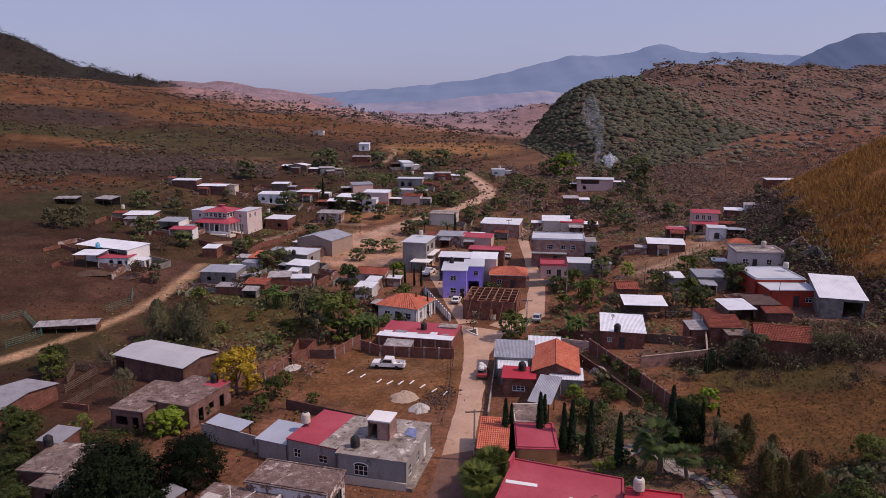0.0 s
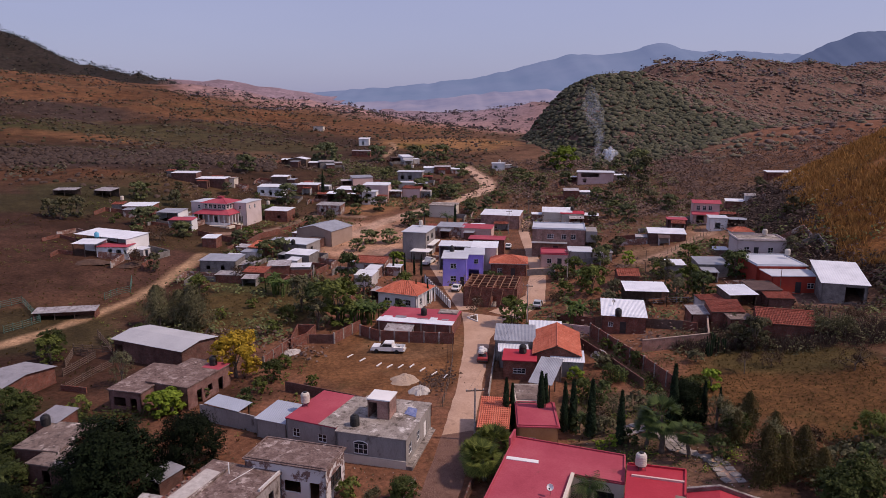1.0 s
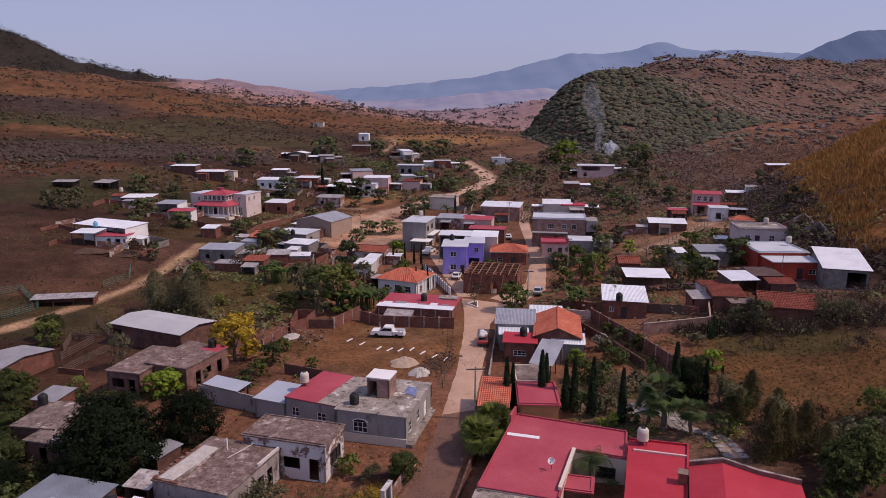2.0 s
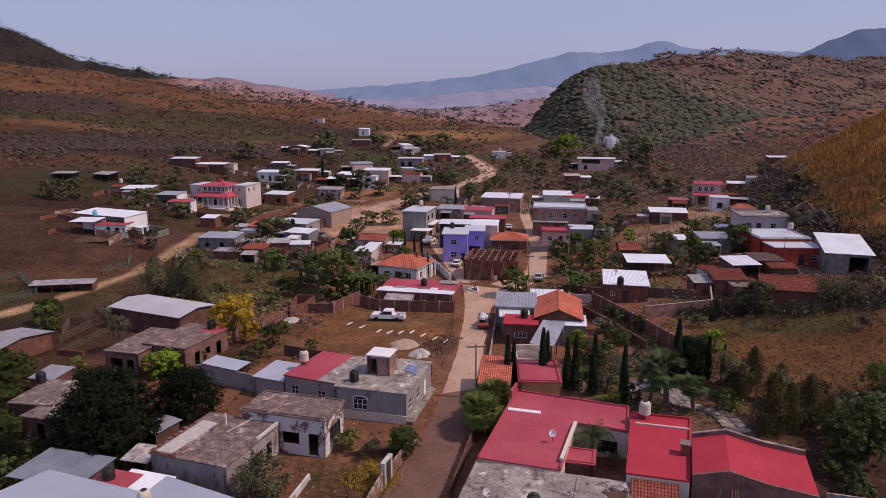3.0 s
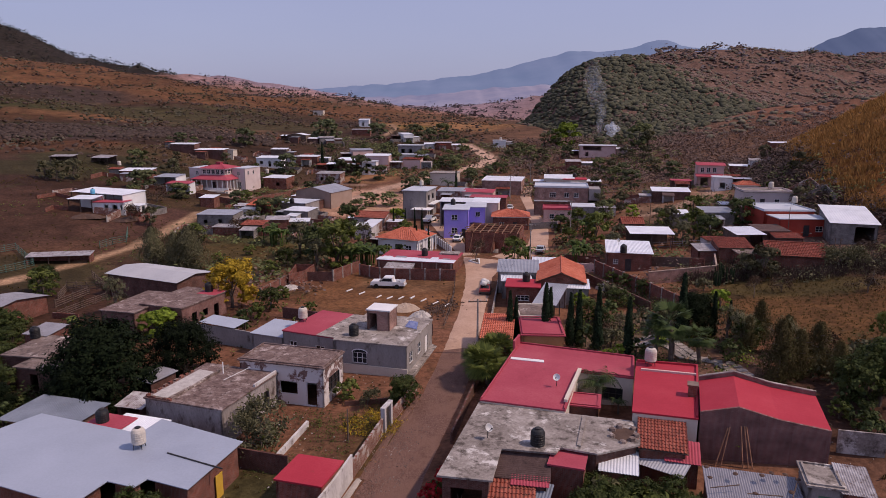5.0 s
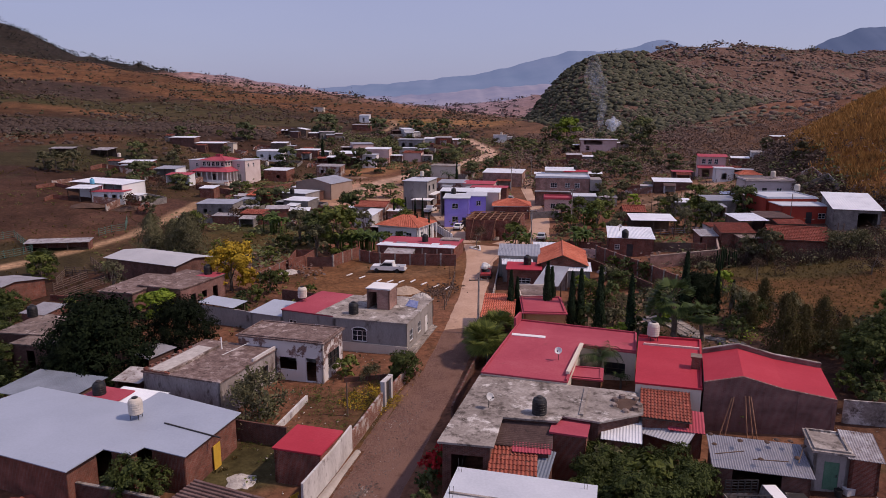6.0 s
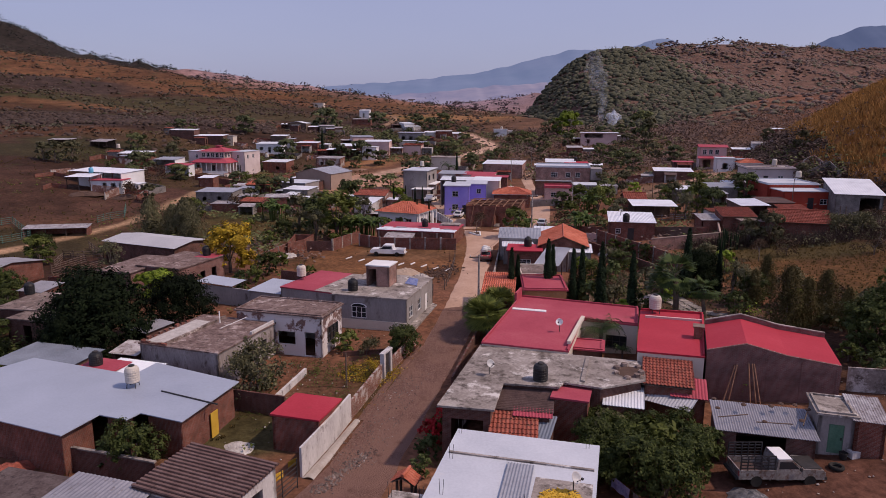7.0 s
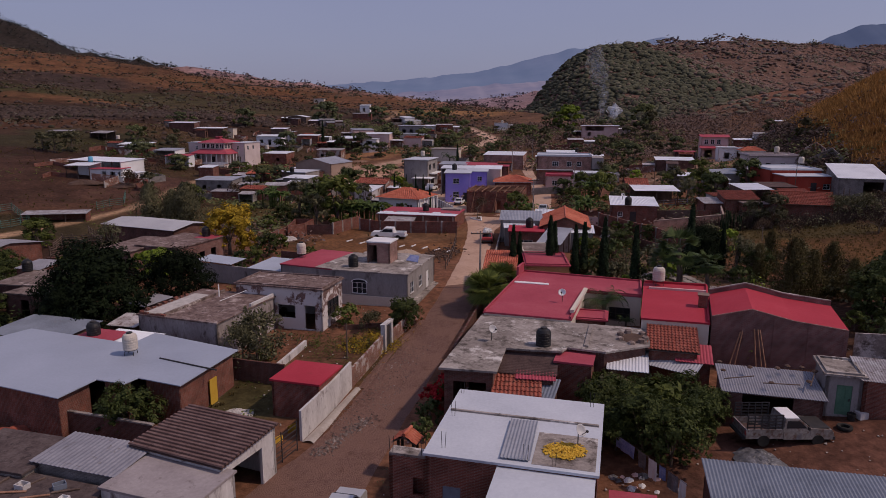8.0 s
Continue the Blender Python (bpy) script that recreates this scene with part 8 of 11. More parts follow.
def pickup(label, x, y, rot, paint, extended=False, old=False):
    v = thing("pickup_truck", label, "truck", x, y, None, rot)
    w = 0.95
    part("chassis", Shape().box(-2.6, -0.7, 0.38, 2.5, 0.7, 0.55), STEEL_DARK, v)
    part("front_body", profile(Shape(), [(2.65, 0.45), (2.68, 0.85), (2.55, 1.05), (1.25, 1.12), (1.25, 0.45)], -w, w, 0.04), paint, v)
    c0 = -0.9 if extended else -0.35
    part("cab", profile(Shape(), [(1.25, 0.45), (1.25, 1.12), (0.62, 1.68), (c0 + 0.1, 1.72), (c0, 1.12), (c0, 0.45)], -w, w, 0.12), paint, v)
    side = [(1.06, 1.14), (0.60, 1.58), (c0 + 0.2, 1.60), (c0 + 0.15, 1.14)]
    for s in (-1, 1):
        sh = Shape()
        ring = [(px, s * (w - 0.02 - 0.12 * (pz - 0.45) / 1.27 + 0.025), pz) for px, pz in side]
        sh.hull(ring, [(a, b - s * 0.03, c) for a, b, c in ring])
        part("side_window", sh, GLASS, v)
    ws = [(1.27, -0.72, 1.16), (1.27, 0.72, 1.16), (0.70, 0.66, 1.64), (0.70, -0.66, 1.64)]
    part("windscreen", Shape().hull(ws, [(a + 0.03, b, c + 0.03) for a, b, c in ws]), GLASS, v)
    bed = Shape()
    b0 = c0 - 0.04
    bed.box(-2.65, -w, 0.5, b0, -w + 0.07, 1.1).box(-2.65, w - 0.07, 0.5, b0, w, 1.1).box(-2.65, -w + 0.07, 0.5, -2.58, w - 0.07, 1.1).box(b0 - 0.07, -w + 0.07, 0.5, b0, w - 0.07, 1.1).box(-2.58, -w + 0.07, 0.55, b0 - 0.07, w - 0.07, 0.62)
    part("cargo_bed", bed, paint, v)
    part("front_bumper", Shape().box(2.62, -0.95, 0.42, 2.78, 0.95, 0.62), DISH_GREY if not old else STEEL_DARK, v)
    part("rear_bumper", Shape().box(-2.82, -0.9, 0.45, -2.66, 0.9, 0.6), DISH_GREY if not old else STEEL_DARK, v)
    for s in (-1, 1):
        part("headlight", Shape().box(2.655, s * 0.72 - 0.14, 0.70, 2.70, s * 0.72 + 0.14, 0.88), DISH_GREY, v)
        part("tail_light", Shape().box(-2.68, s * 0.86 - 0.07, 0.75, -2.65, s * 0.86 + 0.07, 1.0), CAR_RED, v)
        part("mirror", Shape().box(1.0, s * 1.08 - 0.08, 1.12, 1.1, s * 1.08 + 0.08, 1.32), STEEL_DARK, v)
    part("roof_panel", Shape().box(c0 + 0.12, -0.78, 1.715, 0.60, 0.78, 1.75), PAINT_WHITE if old else paint, v)
    wheels(v, (1.75, -1.55), 0.86, 0.37)
    if old:
        for s in (-1, 1):
            for k in range(6):
                part("stake", Shape().box(-2.6 + k * 0.42, s * 0.9 - 0.03, 1.1, -2.54 + k * 0.42, s * 0.9 + 0.03, 2.0), STEEL_DARK, v)
            for z in (1.2, 1.4, 1.6, 1.8, 1.98):
                part("side_rail", Shape().box(-2.6, s * 0.9 - 0.02, z, -0.45, s * 0.9 + 0.02, z + 0.06), STEEL_DARK, v)
        part("engine_bay", Shape().box(1.4, -0.8, 1.10, 2.5, 0.8, 1.13), STEEL_DARK, v)
        part("bed_floor", Shape().box(-2.57, -0.86, 0.62, -0.5, 0.86, 0.66), SHEET_BROWN, v)
    return v


def car(label, x, y, rot, paint, category="car", load=False):
    v = thing("car", label, category, x, y, None, rot)
    w = 0.82
    part("body", profile(Shape(), [(2.0, 0.3), (2.05, 0.65), (1.9, 0.82), (0.95, 0.92), (-1.6, 0.95), (-1.98, 0.85), (-2.0, 0.35)], -w, w, 0.05), paint, v)
    part("cabin", profile(Shape(), [(0.95, 0.92), (0.35, 1.38), (-1.0, 1.40), (-1.6, 0.95)], -w + 0.05, w - 0.05, 0.14), paint, v)
    for s in (-1, 1):
        ring = [(px, s * (w - 0.02 - 0.14 * (pz - 0.92) / 0.48), pz) for px, pz in ((0.78, 0.96), (0.32, 1.30), (-0.95, 1.32), (-1.42, 0.98))]
        part("side_window", Shape().hull(ring, [(a, b - s * 0.03, c) for a, b, c in ring]), GLASS, v)
        part("headlight", Shape().box(1.96, s * 0.6 - 0.14, 0.58, 2.04, s * 0.6 + 0.14, 0.74), DISH_GREY, v)
        part("tail_light", Shape().box(-2.02, s * 0.64 - 0.1, 0.6, -1.97, s * 0.64 + 0.1, 0.82), CAR_RED, v)
    for a, b, zz in ((0.90, 0.40, 1), (-1.54, -1.06, -1)):
        ring = [(a, -0.62, 0.97), (a, 0.62, 0.97), (b, 0.58, 1.34), (b, -0.58, 1.34)]
        part("windscreen", Shape().hull(ring, [(p + 0.03 * zz, q, r + 0.03) for p, q, r in ring]), GLASS, v)
    part("front_bumper", Shape().box(1.98, -0.75, 0.32, 2.12, 0.75, 0.52), STEEL_DARK, v)
    part("rear_bumper", Shape().box(-2.12, -0.75, 0.34, -1.98, 0.75, 0.54), STEEL_DARK, v)
    wheels(v, (1.25, -1.25), 0.74, 0.30)
    if load:
        for k in range(3):
            part("sack", Shape().lathe([(0.1, 1.38), (0.48, 1.45), (0.52, 1.75), (0.34, 2.0), (0.05, 2.05)], 10, cx=-1.2 + 0.7 * k, cy=0.2 * (-1) ** k), CLOTH_WHITE, v)
    return v


pickup("white extended-cab pickup parked in the empty lot", -8.9, 105.0, 172, CAR_WHITE, True)
pickup("old stripped grey pickup with stake rails in a dirt yard", 20.4, 39.2, 1, CAR_GREY, False, True)
car("red car loaded with white sacks on the street", 6.2, 100.7, 84, CAR_RED, load=True)
car("silver car parked by the lane", 18.3, 127.2, 76, CAR_SILVER)
car("white car parked under the lilac house", 2.9, 142.0, 78, CAR_WHITE)
pickup("white pickup parked under a carport", -3.7, 168.1, 70, CAR_WHITE)
car("white van up the lane", 17.9, 183.5, 80, CAR_WHITE, "van")
car("pale blue car at the kerb", -5.9, 34.0, 78, CAR_SILVER)
car("white car beyond the unfinished house", 8.1, 177.0, 20, CAR_WHITE)

# ---- loose things ----
stakes = [(-12.7, 101.6), (-9.9, 99.4), (-8.2, 98.7), (-6.5, 98.5), (-4.8, 98.6), (-3.1, 97.0), (-1.3, 95.4), (0.3, 94.1), (-14.9, 103.4)]
for i, (x, y) in enumerate(stakes):
    st = tagged(part("concrete_post", Shape().box(-0.08, -0.75, 0.0, 0.08, 0.75, 0.14), PAINT_WHITE), "white concrete post lying in the dry lot", "post", "posts in the lot")
    st.matrix_world = pose(x, y, gz(x, y) + 0.01, 0, 0, -28 + 4 * math.sin(i * 2.0))


def heap(name, label, x, y, r, h, mat, category, seed=0.0, flat=1.0):
    sh = Shape()
    rows = []
    for j in range(13):
        f = j / 12
        row = []
        for a in np.linspace(0, 2 * math.pi, 37):
            c, d = math.cos(a), math.sin(a)
            k = r * f * (1 + 0.4 * noise.noise((c * 1.6, d * 1.6, seed)) + 0.12 * noise.noise((c * 4, d * 4, seed)))
            lump = 0.35 * noise.noise((f * 4 * c, f * 4 * d, seed + 3)) + 0.3 * noise.noise((f * 11 * c, f * 11 * d, seed + 5))
            row.append((k * c, k * d * flat, h * (1 - f * f) + h * lump * (1 - f) * min(1, 4 * f) - 0.06 * f))
        rows.append(row)
    sh.grid(rows)
    o = tagged(part(name, sh, mat, None, "", False), label, category)
    o.matrix_world = pose(x, y, gz(x, y), 0, 0, seed * 40)
    return o


heap("sand_mound", "round heap of brown sand in the lot", -5.5, 93.5, 2.2, 0.55, SAND, "sand heap", 1.0)
heap("rubble_mound", "pale rubble heap behind the grey house", -3.2, 89.4, 1.5, 0.8, RUBBLE, "rubble", 2.0)
heap("rubble_mound", "white heap of plaster rubble beside the lot wall", -24.8, 105.7, 1.5, 0.55, RUBBLE, "rubble", 3.0)
heap("rubble_mound", "pale cement spill on weedy ground", -15.2, 46.7, 1.3, 0.22, RUBBLE, "rubble", 4.0)
heap("tarpaulin", "crumpled grey plastic sheeting on a dirt yard", 18.3, 37.2, 1.6, 0.4, TARP, "tarpaulin", 5.0)
heap("rubble_mound", "heap of white stones in a garden", 24.2, 99.4, 1.4, 1.1, RUBBLE, "rubble", 6.0)
heap("rubble_mound", "heap of clay tiles beside the wall", -29.9, 42.9, 2.0, 0.7, TILE_OLD, "tile heap", 7.0)
maize = tagged(new("maize"), "golden maize cobs spread to dry on a concrete roof", "maize")
maize.matrix_world = pose(*roof_point(white_roof, 2.6, -2.2, 4.36))
gm = np.random.default_rng(12)
cobs = Shape()
for k in range(420):
    a, r = gm.uniform(0, 2 * math.pi), 1.05 * math.sqrt(gm.uniform()) * (1 + 0.15 * math.sin(3 * k))
    cx, cy, cz = r * math.cos(a), r * math.sin(a) * 0.8, 0.05 + 0.10 * max(0.0, 1 - r) * gm.uniform()
    b, e = gm.uniform(0, math.pi), gm.uniform(-0.25, 0.25)
    d = Vector((math.cos(b) * 0.11, math.sin(b) * 0.11, 0.05 * e))
    cobs.bar(Vector((cx, cy, cz)) - d, Vector((cx, cy, cz)) + d, 0.036, 0.022, 5)
tagged(part("cob_layer", cobs, CORN, maize), "loose golden cobs", "", "", "stuff")
heap("dug_earth", "low heap of dug earth beside the white house", -83.4, 157.1, 4.0, 0.9, EARTH_DARK, "earth heap", 9.0, 0.6)
heap("dug_earth", "low bank of reddish earth", -73.6, 157.8, 4.0, 0.8, EARTH_DARK, "earth heap", 10.0, 0.5)
tyre = tagged(part("tyre", Shape().lathe([(0.28, 0.02), (0.42, 0.0), (0.46, 0.06), (0.46, 0.16), (0.42, 0.22), (0.28, 0.2), (0.26, 0.11), (0.28, 0.02)], 22), RUBBER), "old truck tyre lying on bare earth", "tyre")
tyre.matrix_world = pose(24.5, 39.6, gz(24.5, 39.6) + 0.01)
planks = [(-0.9, 14), (-0.5, 9), (0.1, -6), (0.5, -9), (0.8, -12)]
for i, (dx, lean) in enumerate(planks):
    o = tagged(part("timber_pole", Shape().bar((0, 0, 0), (0, 0, 3.2), 0.05), TIMBER_NEW), "long timber pole leaning against a brick wall", "pole", "poles by the hall")
    px, py = at(hall, -2.4 + dx + (1.0 if i > 1 else 0), -0.9, 0).xy
    o.matrix_world = pose(px, py, gz(px, py), -14, lean, -20)
line = thing("clothes_line", "washing on a line between the houses", "washing line", 11.15, 35.5, None, -67)
part("line", Shape().bar((-3.2, 0, 1.9), (3.2, 0, 1.8), 0.012, n=4), STEEL_DARK, line)
for k, (x0, x1, m) in enumerate(((-2.9, -1.2, CLOTH_BLUE), (-0.9, -0.2, TARP), (0.0, 0.7, CLOTH_WHITE), (0.9, 1.4, CLOTH_BLUE), (1.6, 2.4, TARP), (2.5, 3.0, CLOTH_WHITE))):
    sh = Shape()
    rows = []
    for j in range(5):
        rows.append([(x0 + (x1 - x0) * i / 6, 0.05 * math.sin(i * 1.9 + k) * j / 4, 1.86 - (0.75 + 0.2 * (k % 3)) * j / 4) for i in range(7)])
    sh.grid(rows)
    part("cloth", sh, m, line)
gr = np.random.default_rng(77)
for k in range(14):
    rx_, ry_ = 11.2 + gr.normal() * 0.9, 35.6 + gr.normal() * 1.1
    sz = gr.uniform(0.16, 0.42)
    bag = heap("rubbish_bag", ("crumpled pale bag of rubbish on bare earth", "crumpled dark bag of rubbish on bare earth", "faded red bag of rubbish on bare earth")[k % 3], rx_, ry_, sz, sz * 0.45, (CLOTH_WHITE, TARP, PAINT_PINK)[k % 3], "rubbish", 20.0 + k)
for hs, spots in ((white_roof, ((-4.1, 3.6), (-3.9, 0.4), (-3.5, -3.4), (3.7, 3.6), (0.8, -3.7), (2.2, -3.8))), (shop, ((-0.95, -0.3), (0.8, -0.3)))):
    zt = 4.34 if hs is white_roof else 4.18
    for x, y in spots:
        for dx in (-0.08, 0.08):
            part("reinforcing_bar", Shape().bar((x + dx, y, zt), (x + dx * 1.6, y + 0.02, zt + 0.9), 0.016, n=4), STEEL_DARK, hs)
part("roof_step", Shape().box(-4.2, 1.0, 4.34, 4.2, 1.16, 4.44), CONCRETE, white_roof)
part("bare_roof_patch", Shape().box(1.1, -3.9, 4.345, 4.2, -0.4, 4.36), CONCRETE, white_roof)
o = part("loose_sheet", sheet(1.5, 4.4, 0.05, 0.06, 0.18), SHEET, None)
tagged(o, "loose corrugated sheets lying on a white roof", "roof sheet").matrix_world = pose(*roof_point(white_roof, 0.2, -1.6, 4.42), 0, 0, -13)
part("skylight_strip", Shape().hull([(*spot(red_house, x, y, 0)[:2], 3.345) for x, y in ((6.5, 64.6), (9.7, 63.7), (9.8, 64.3), (6.6, 65.2))], [(*spot(red_house, x, y, 0)[:2], 3.40) for x, y in ((6.5, 64.6), (9.7, 63.7), (9.8, 64.3), (6.6, 65.2))]), PAINT_WHITE, red_house)
part("solar_sheet", Shape().hull([(2.0, 1.2, 3.45), (3.6, 0.6, 3.45), (3.4, 1.9, 3.9), (2.2, 2.2, 3.9)], [(2.0, 1.2, 3.5), (3.6, 0.6, 3.5), (3.4, 1.9, 3.95), (2.2, 2.2, 3.95)]), CLOTH_BLUE, grey_house)
part("drain_pipe", Shape().bar((*spot(big_white, -22.0, 49.7, 0)[:2], 3.12), (*spot(big_white, -16.9, 47.3, 0)[:2], 3.12), 0.06), STEEL_DARK, big_white)
part("yellow_door", Shape().box(-0.45, -0.03, 0, 0.45, 0.03, 2.0), DOOR_YELLOW, big_white).matrix_basis = pose(*(big_white.matrix_world.inverted() @ Vector((-17.64, 48.5, gz(-17.64, 48.5)))), 0, 0, 75)

part("fallen_slab", Shape().hull([(-3.7, -4.1, 3.445), (-2.0, -4.0, 3.445), (-1.6, 2.4, 3.445), (-3.6, 2.6, 3.445)], [(-3.7, -4.1, 3.50), (-2.0, -4.0, 3.48), (-1.6, 2.4, 3.56), (-3.6, 2.6, 3.52)]), RUBBLE, abandoned_wing)
part("roof_upstand", Shape().box(-1.55, -4.2, 3.44, -1.35, 4.3, 3.66), CONCRETE_DARK, abandoned_wing)
part("white_wall_top", Shape().box(3.95, 0.6, 3.44, 4.15, 4.4, 3.72), PLASTER_WHITE, abandoned_wing)
for k in range(9):
    part("loose_brick", Shape().box(-4.15 + 0.05 * math.sin(k), -4.3 + k * 0.75, 3.44, -3.92, -3.9 + k * 0.75, 3.62 + 0.06 * math.sin(2.3 * k)), BRICK, abandoned_wing)
for k in range(6):
    part("loose_brick", Shape().box(-3.9 + k * 0.45, -4.5, 3.44, -3.5 + k * 0.45, -4.28, 3.60 + 0.05 * math.sin(1.9 * k)), BRICK, abandoned_wing)
part("bent_pipe", Shape().bar((-0.8, 2.6, 3.4), (-0.9, 2.7, 4.6), 0.06).bar((0.2, 1.2, 3.42), (1.6, 3.6, 4.0), 0.03), PAINT_WHITE, abandoned_wing)


# ---- loose stones and yard litter ----
def stones(name, label, x, y, size, mat, seed=1, category="stones"):
    """Loose angular stones lying on the ground, too many to count."""
    gg = np.random.default_rng(seed)
    n = len(x)
    z = ground(x, y)
    s = size * gg.uniform(0.4, 1.6, n)
    base = np.array([(1, 0, 0), (0, 1, 0), (-1, 0, 0), (0, -1, 0), (0, 0, 0.7), (0, 0, -0.7)], float)
    v = base[None] * s[:, None, None] * gg.uniform(0.6, 1.3, (n, 6, 1)) + gg.normal(size=(n, 6, 3)) * 0.15 * s[:, None, None]
    a = gg.uniform(0, 6.28, n)
    rx = v[:, :, 0] * np.cos(a)[:, None] - v[:, :, 1] * np.sin(a)[:, None]
    ry = v[:, :, 0] * np.sin(a)[:, None] + v[:, :, 1] * np.cos(a)[:, None]
    v = np.stack([rx, ry, v[:, :, 2]], -1) + np.stack([x, y, z + 0.05 + 0.15 * s], -1)[:, None, :]
    faces = [(0, 1, 4), (1, 2, 4), (2, 3, 4), (3, 0, 4), (1, 0, 5), (2, 1, 5), (3, 2, 5), (0, 3, 5)]
    me = bpy.data.meshes.new(name)
    me.from_pydata(v.reshape(-1, 3).tolist(), [], [tuple(6 * i + k for k in f) for i in range(n) for f in faces])
    me.materials.append(mat)
    return tagged(new(name, me), label, category, "", "stuff")


gst = np.random.default_rng(77)
ax, ay = -8.5, 40.8
bx, by = -5.7, 45.6
f = gst.uniform(0, 1, 330)
stones("loose_cobbles", "strip of loose dark cobbles along the worn street", ax + (bx - ax) * f + gst.normal(size=330) * 0.35, ay + (by - ay) * f + gst.normal(size=330) * 0.25, 0.085, CONCRETE_DARK, 3)
ax, ay = -7.4, 43.4
bx, by = -3.8, 58.9
f = gst.uniform(0, 1, 700)
stones("loose_cobbles", "small stones bedded in the street earth", ax + (bx - ax) * f + gst.uniform(-1.6, 2.4, 700), ay + (by - ay) * f + gst.normal(size=700) * 0.3, 0.05, CONCRETE_DARK, 4)
lx, ly = gst.uniform(-30, 34, 1500), gst.uniform(30, 76, 1500)
ok = np.array([all(math.hypot(a - c[0], b - c[1]) > 0.8 * c[2] for c in TAKEN) and near_line(np.array(a), np.array(b), STREETS[0]) > 4.5 for a, b in zip(lx, ly)])
stones("yard_stones", "pale stones and broken brick scattered over bare yards", lx[ok], ly[ok], 0.06, RUBBLE, 5)
f = gst.uniform(0, 1, 420)
stones("brick_rubble", "dark clods and broken brick along the lot's edge", -2.6 + 3.6 * f + gst.normal(size=420) * 0.9, 90.0 + 5.6 * f + gst.normal(size=420) * 1.5, 0.15, EARTH_DARK, 6, "rubble")
island = thing("tree_planter", "small white-edged triangular planter round a bare tree", "planter", 5.8, 121.3)
corners = [(-1.3, 0.6), (0.5, -2.0), (0.6, 2.2)]
for (ax_, ay_), (bx_, by_) in zip(corners, corners[1:] + corners[:1]):
    part("kerb", Shape().bar((ax_, ay_, 0.12), (bx_, by_, 0.12), 0.16, n=4), PAINT_WHITE, island)
part("soil", Shape().hull([(*c_, -0.2) for c_ in corners], [(*c_, 0.15) for c_ in corners]), EARTH_DARK, island)
for k in range(9):
    o = tagged(part("plank", Shape().box(-0.9 + 0.06 * k, -0.07, 0, 0.9, 0.07, 0.05), TIMBER if k % 3 else TIMBER_NEW), "weathered plank lying on a dark flat roof", "plank", "planks on the dark roof")
    o.matrix_world = pose(*roof_point(scrap_roof, -2.9 + 0.62 * k + 0.3 * math.sin(3 * k), -0.3 + 1.1 * math.sin(2.1 * k), 2.345 + 0.012 * (k % 4)), 0, 0, 40 + 37 * math.sin(1.7 * k))
for dx, dy, kind in ((-0.6, 0.3, PLASTER_WHITE), (1.3, 0.9, SHEET_BLUE), (2.6, -0.2, CLOTH_WHITE)):
    o = tagged(part("crate", Shape().box(-0.32, -0.24, 0, 0.32, 0.24, 0.04).box(-0.32, -0.24, 0.04, -0.28, 0.24, 0.3).box(0.28, -0.24, 0.04, 0.32, 0.24, 0.3).box(-0.28, -0.24, 0.04, 0.28, -0.2, 0.3).box(-0.28, 0.2, 0.04, 0.28, 0.24, 0.3), kind), "open crate lying on a dark flat roof", "crate", "crates on the dark roof")
    o.matrix_world = pose(*roof_point(scrap_roof, dx, dy, 2.345), 0, 0, 30 * dx)
panel = tagged(part("leaning_panel", Shape().box(-1.25, -0.03, 0, 1.25, 0.03, 1.5), SHEET_BROWN), "brown sheet panel leaning against the hut", "panel")
panel.matrix_world = pose(26.8, 40.7, gz(26.8, 40.7) + 0.02, -14, 0, -8)
plank = tagged(part("plank", Shape().box(-0.22, -0.03, 0, 0.22, 0.03, 1.7), PLASTER_GREY), "pale plank leaning beside a green door", "plank")
plank.matrix_world = pose(27.5, 42.4, gz(27.5, 42.4) + 0.02, -10, 4, -8)
crate = tagged(part("crate", Shape().box(-0.3, -0.25, 0, 0.3, 0.25, 0.45), PLASTER_WHITE), "battered pale crate in the yard", "crate")
crate.matrix_world = pose(26.1, 40.6, gz(26.1, 40.6), 0, 0, 12)
bucket = tagged(part("bucket", Shape().lathe([(0.0, 0.0), (0.2, 0.0), (0.26, 0.45), (0.22, 0.45), (0.17, 0.05), (0.0, 0.05)], 14), RUBBER), "black plastic bucket in the yard", "bucket")
bucket.matrix_world = pose(25.4, 40.5, gz(25.4, 40.5) + 0.02)
for (x, y), r in (((-11.4, 42.5), 22), ((-10.8, 44.1), 22)):
    board = tagged(part("gate_board", Shape().box(-0.4, -0.02, -0.5, 0.4, 0.02, 0.5), CORN), "yellow board behind the street gate", "board", "gate boards")
    board.matrix_world = pose(x, y, gz(x, y), 0, 0, 55)

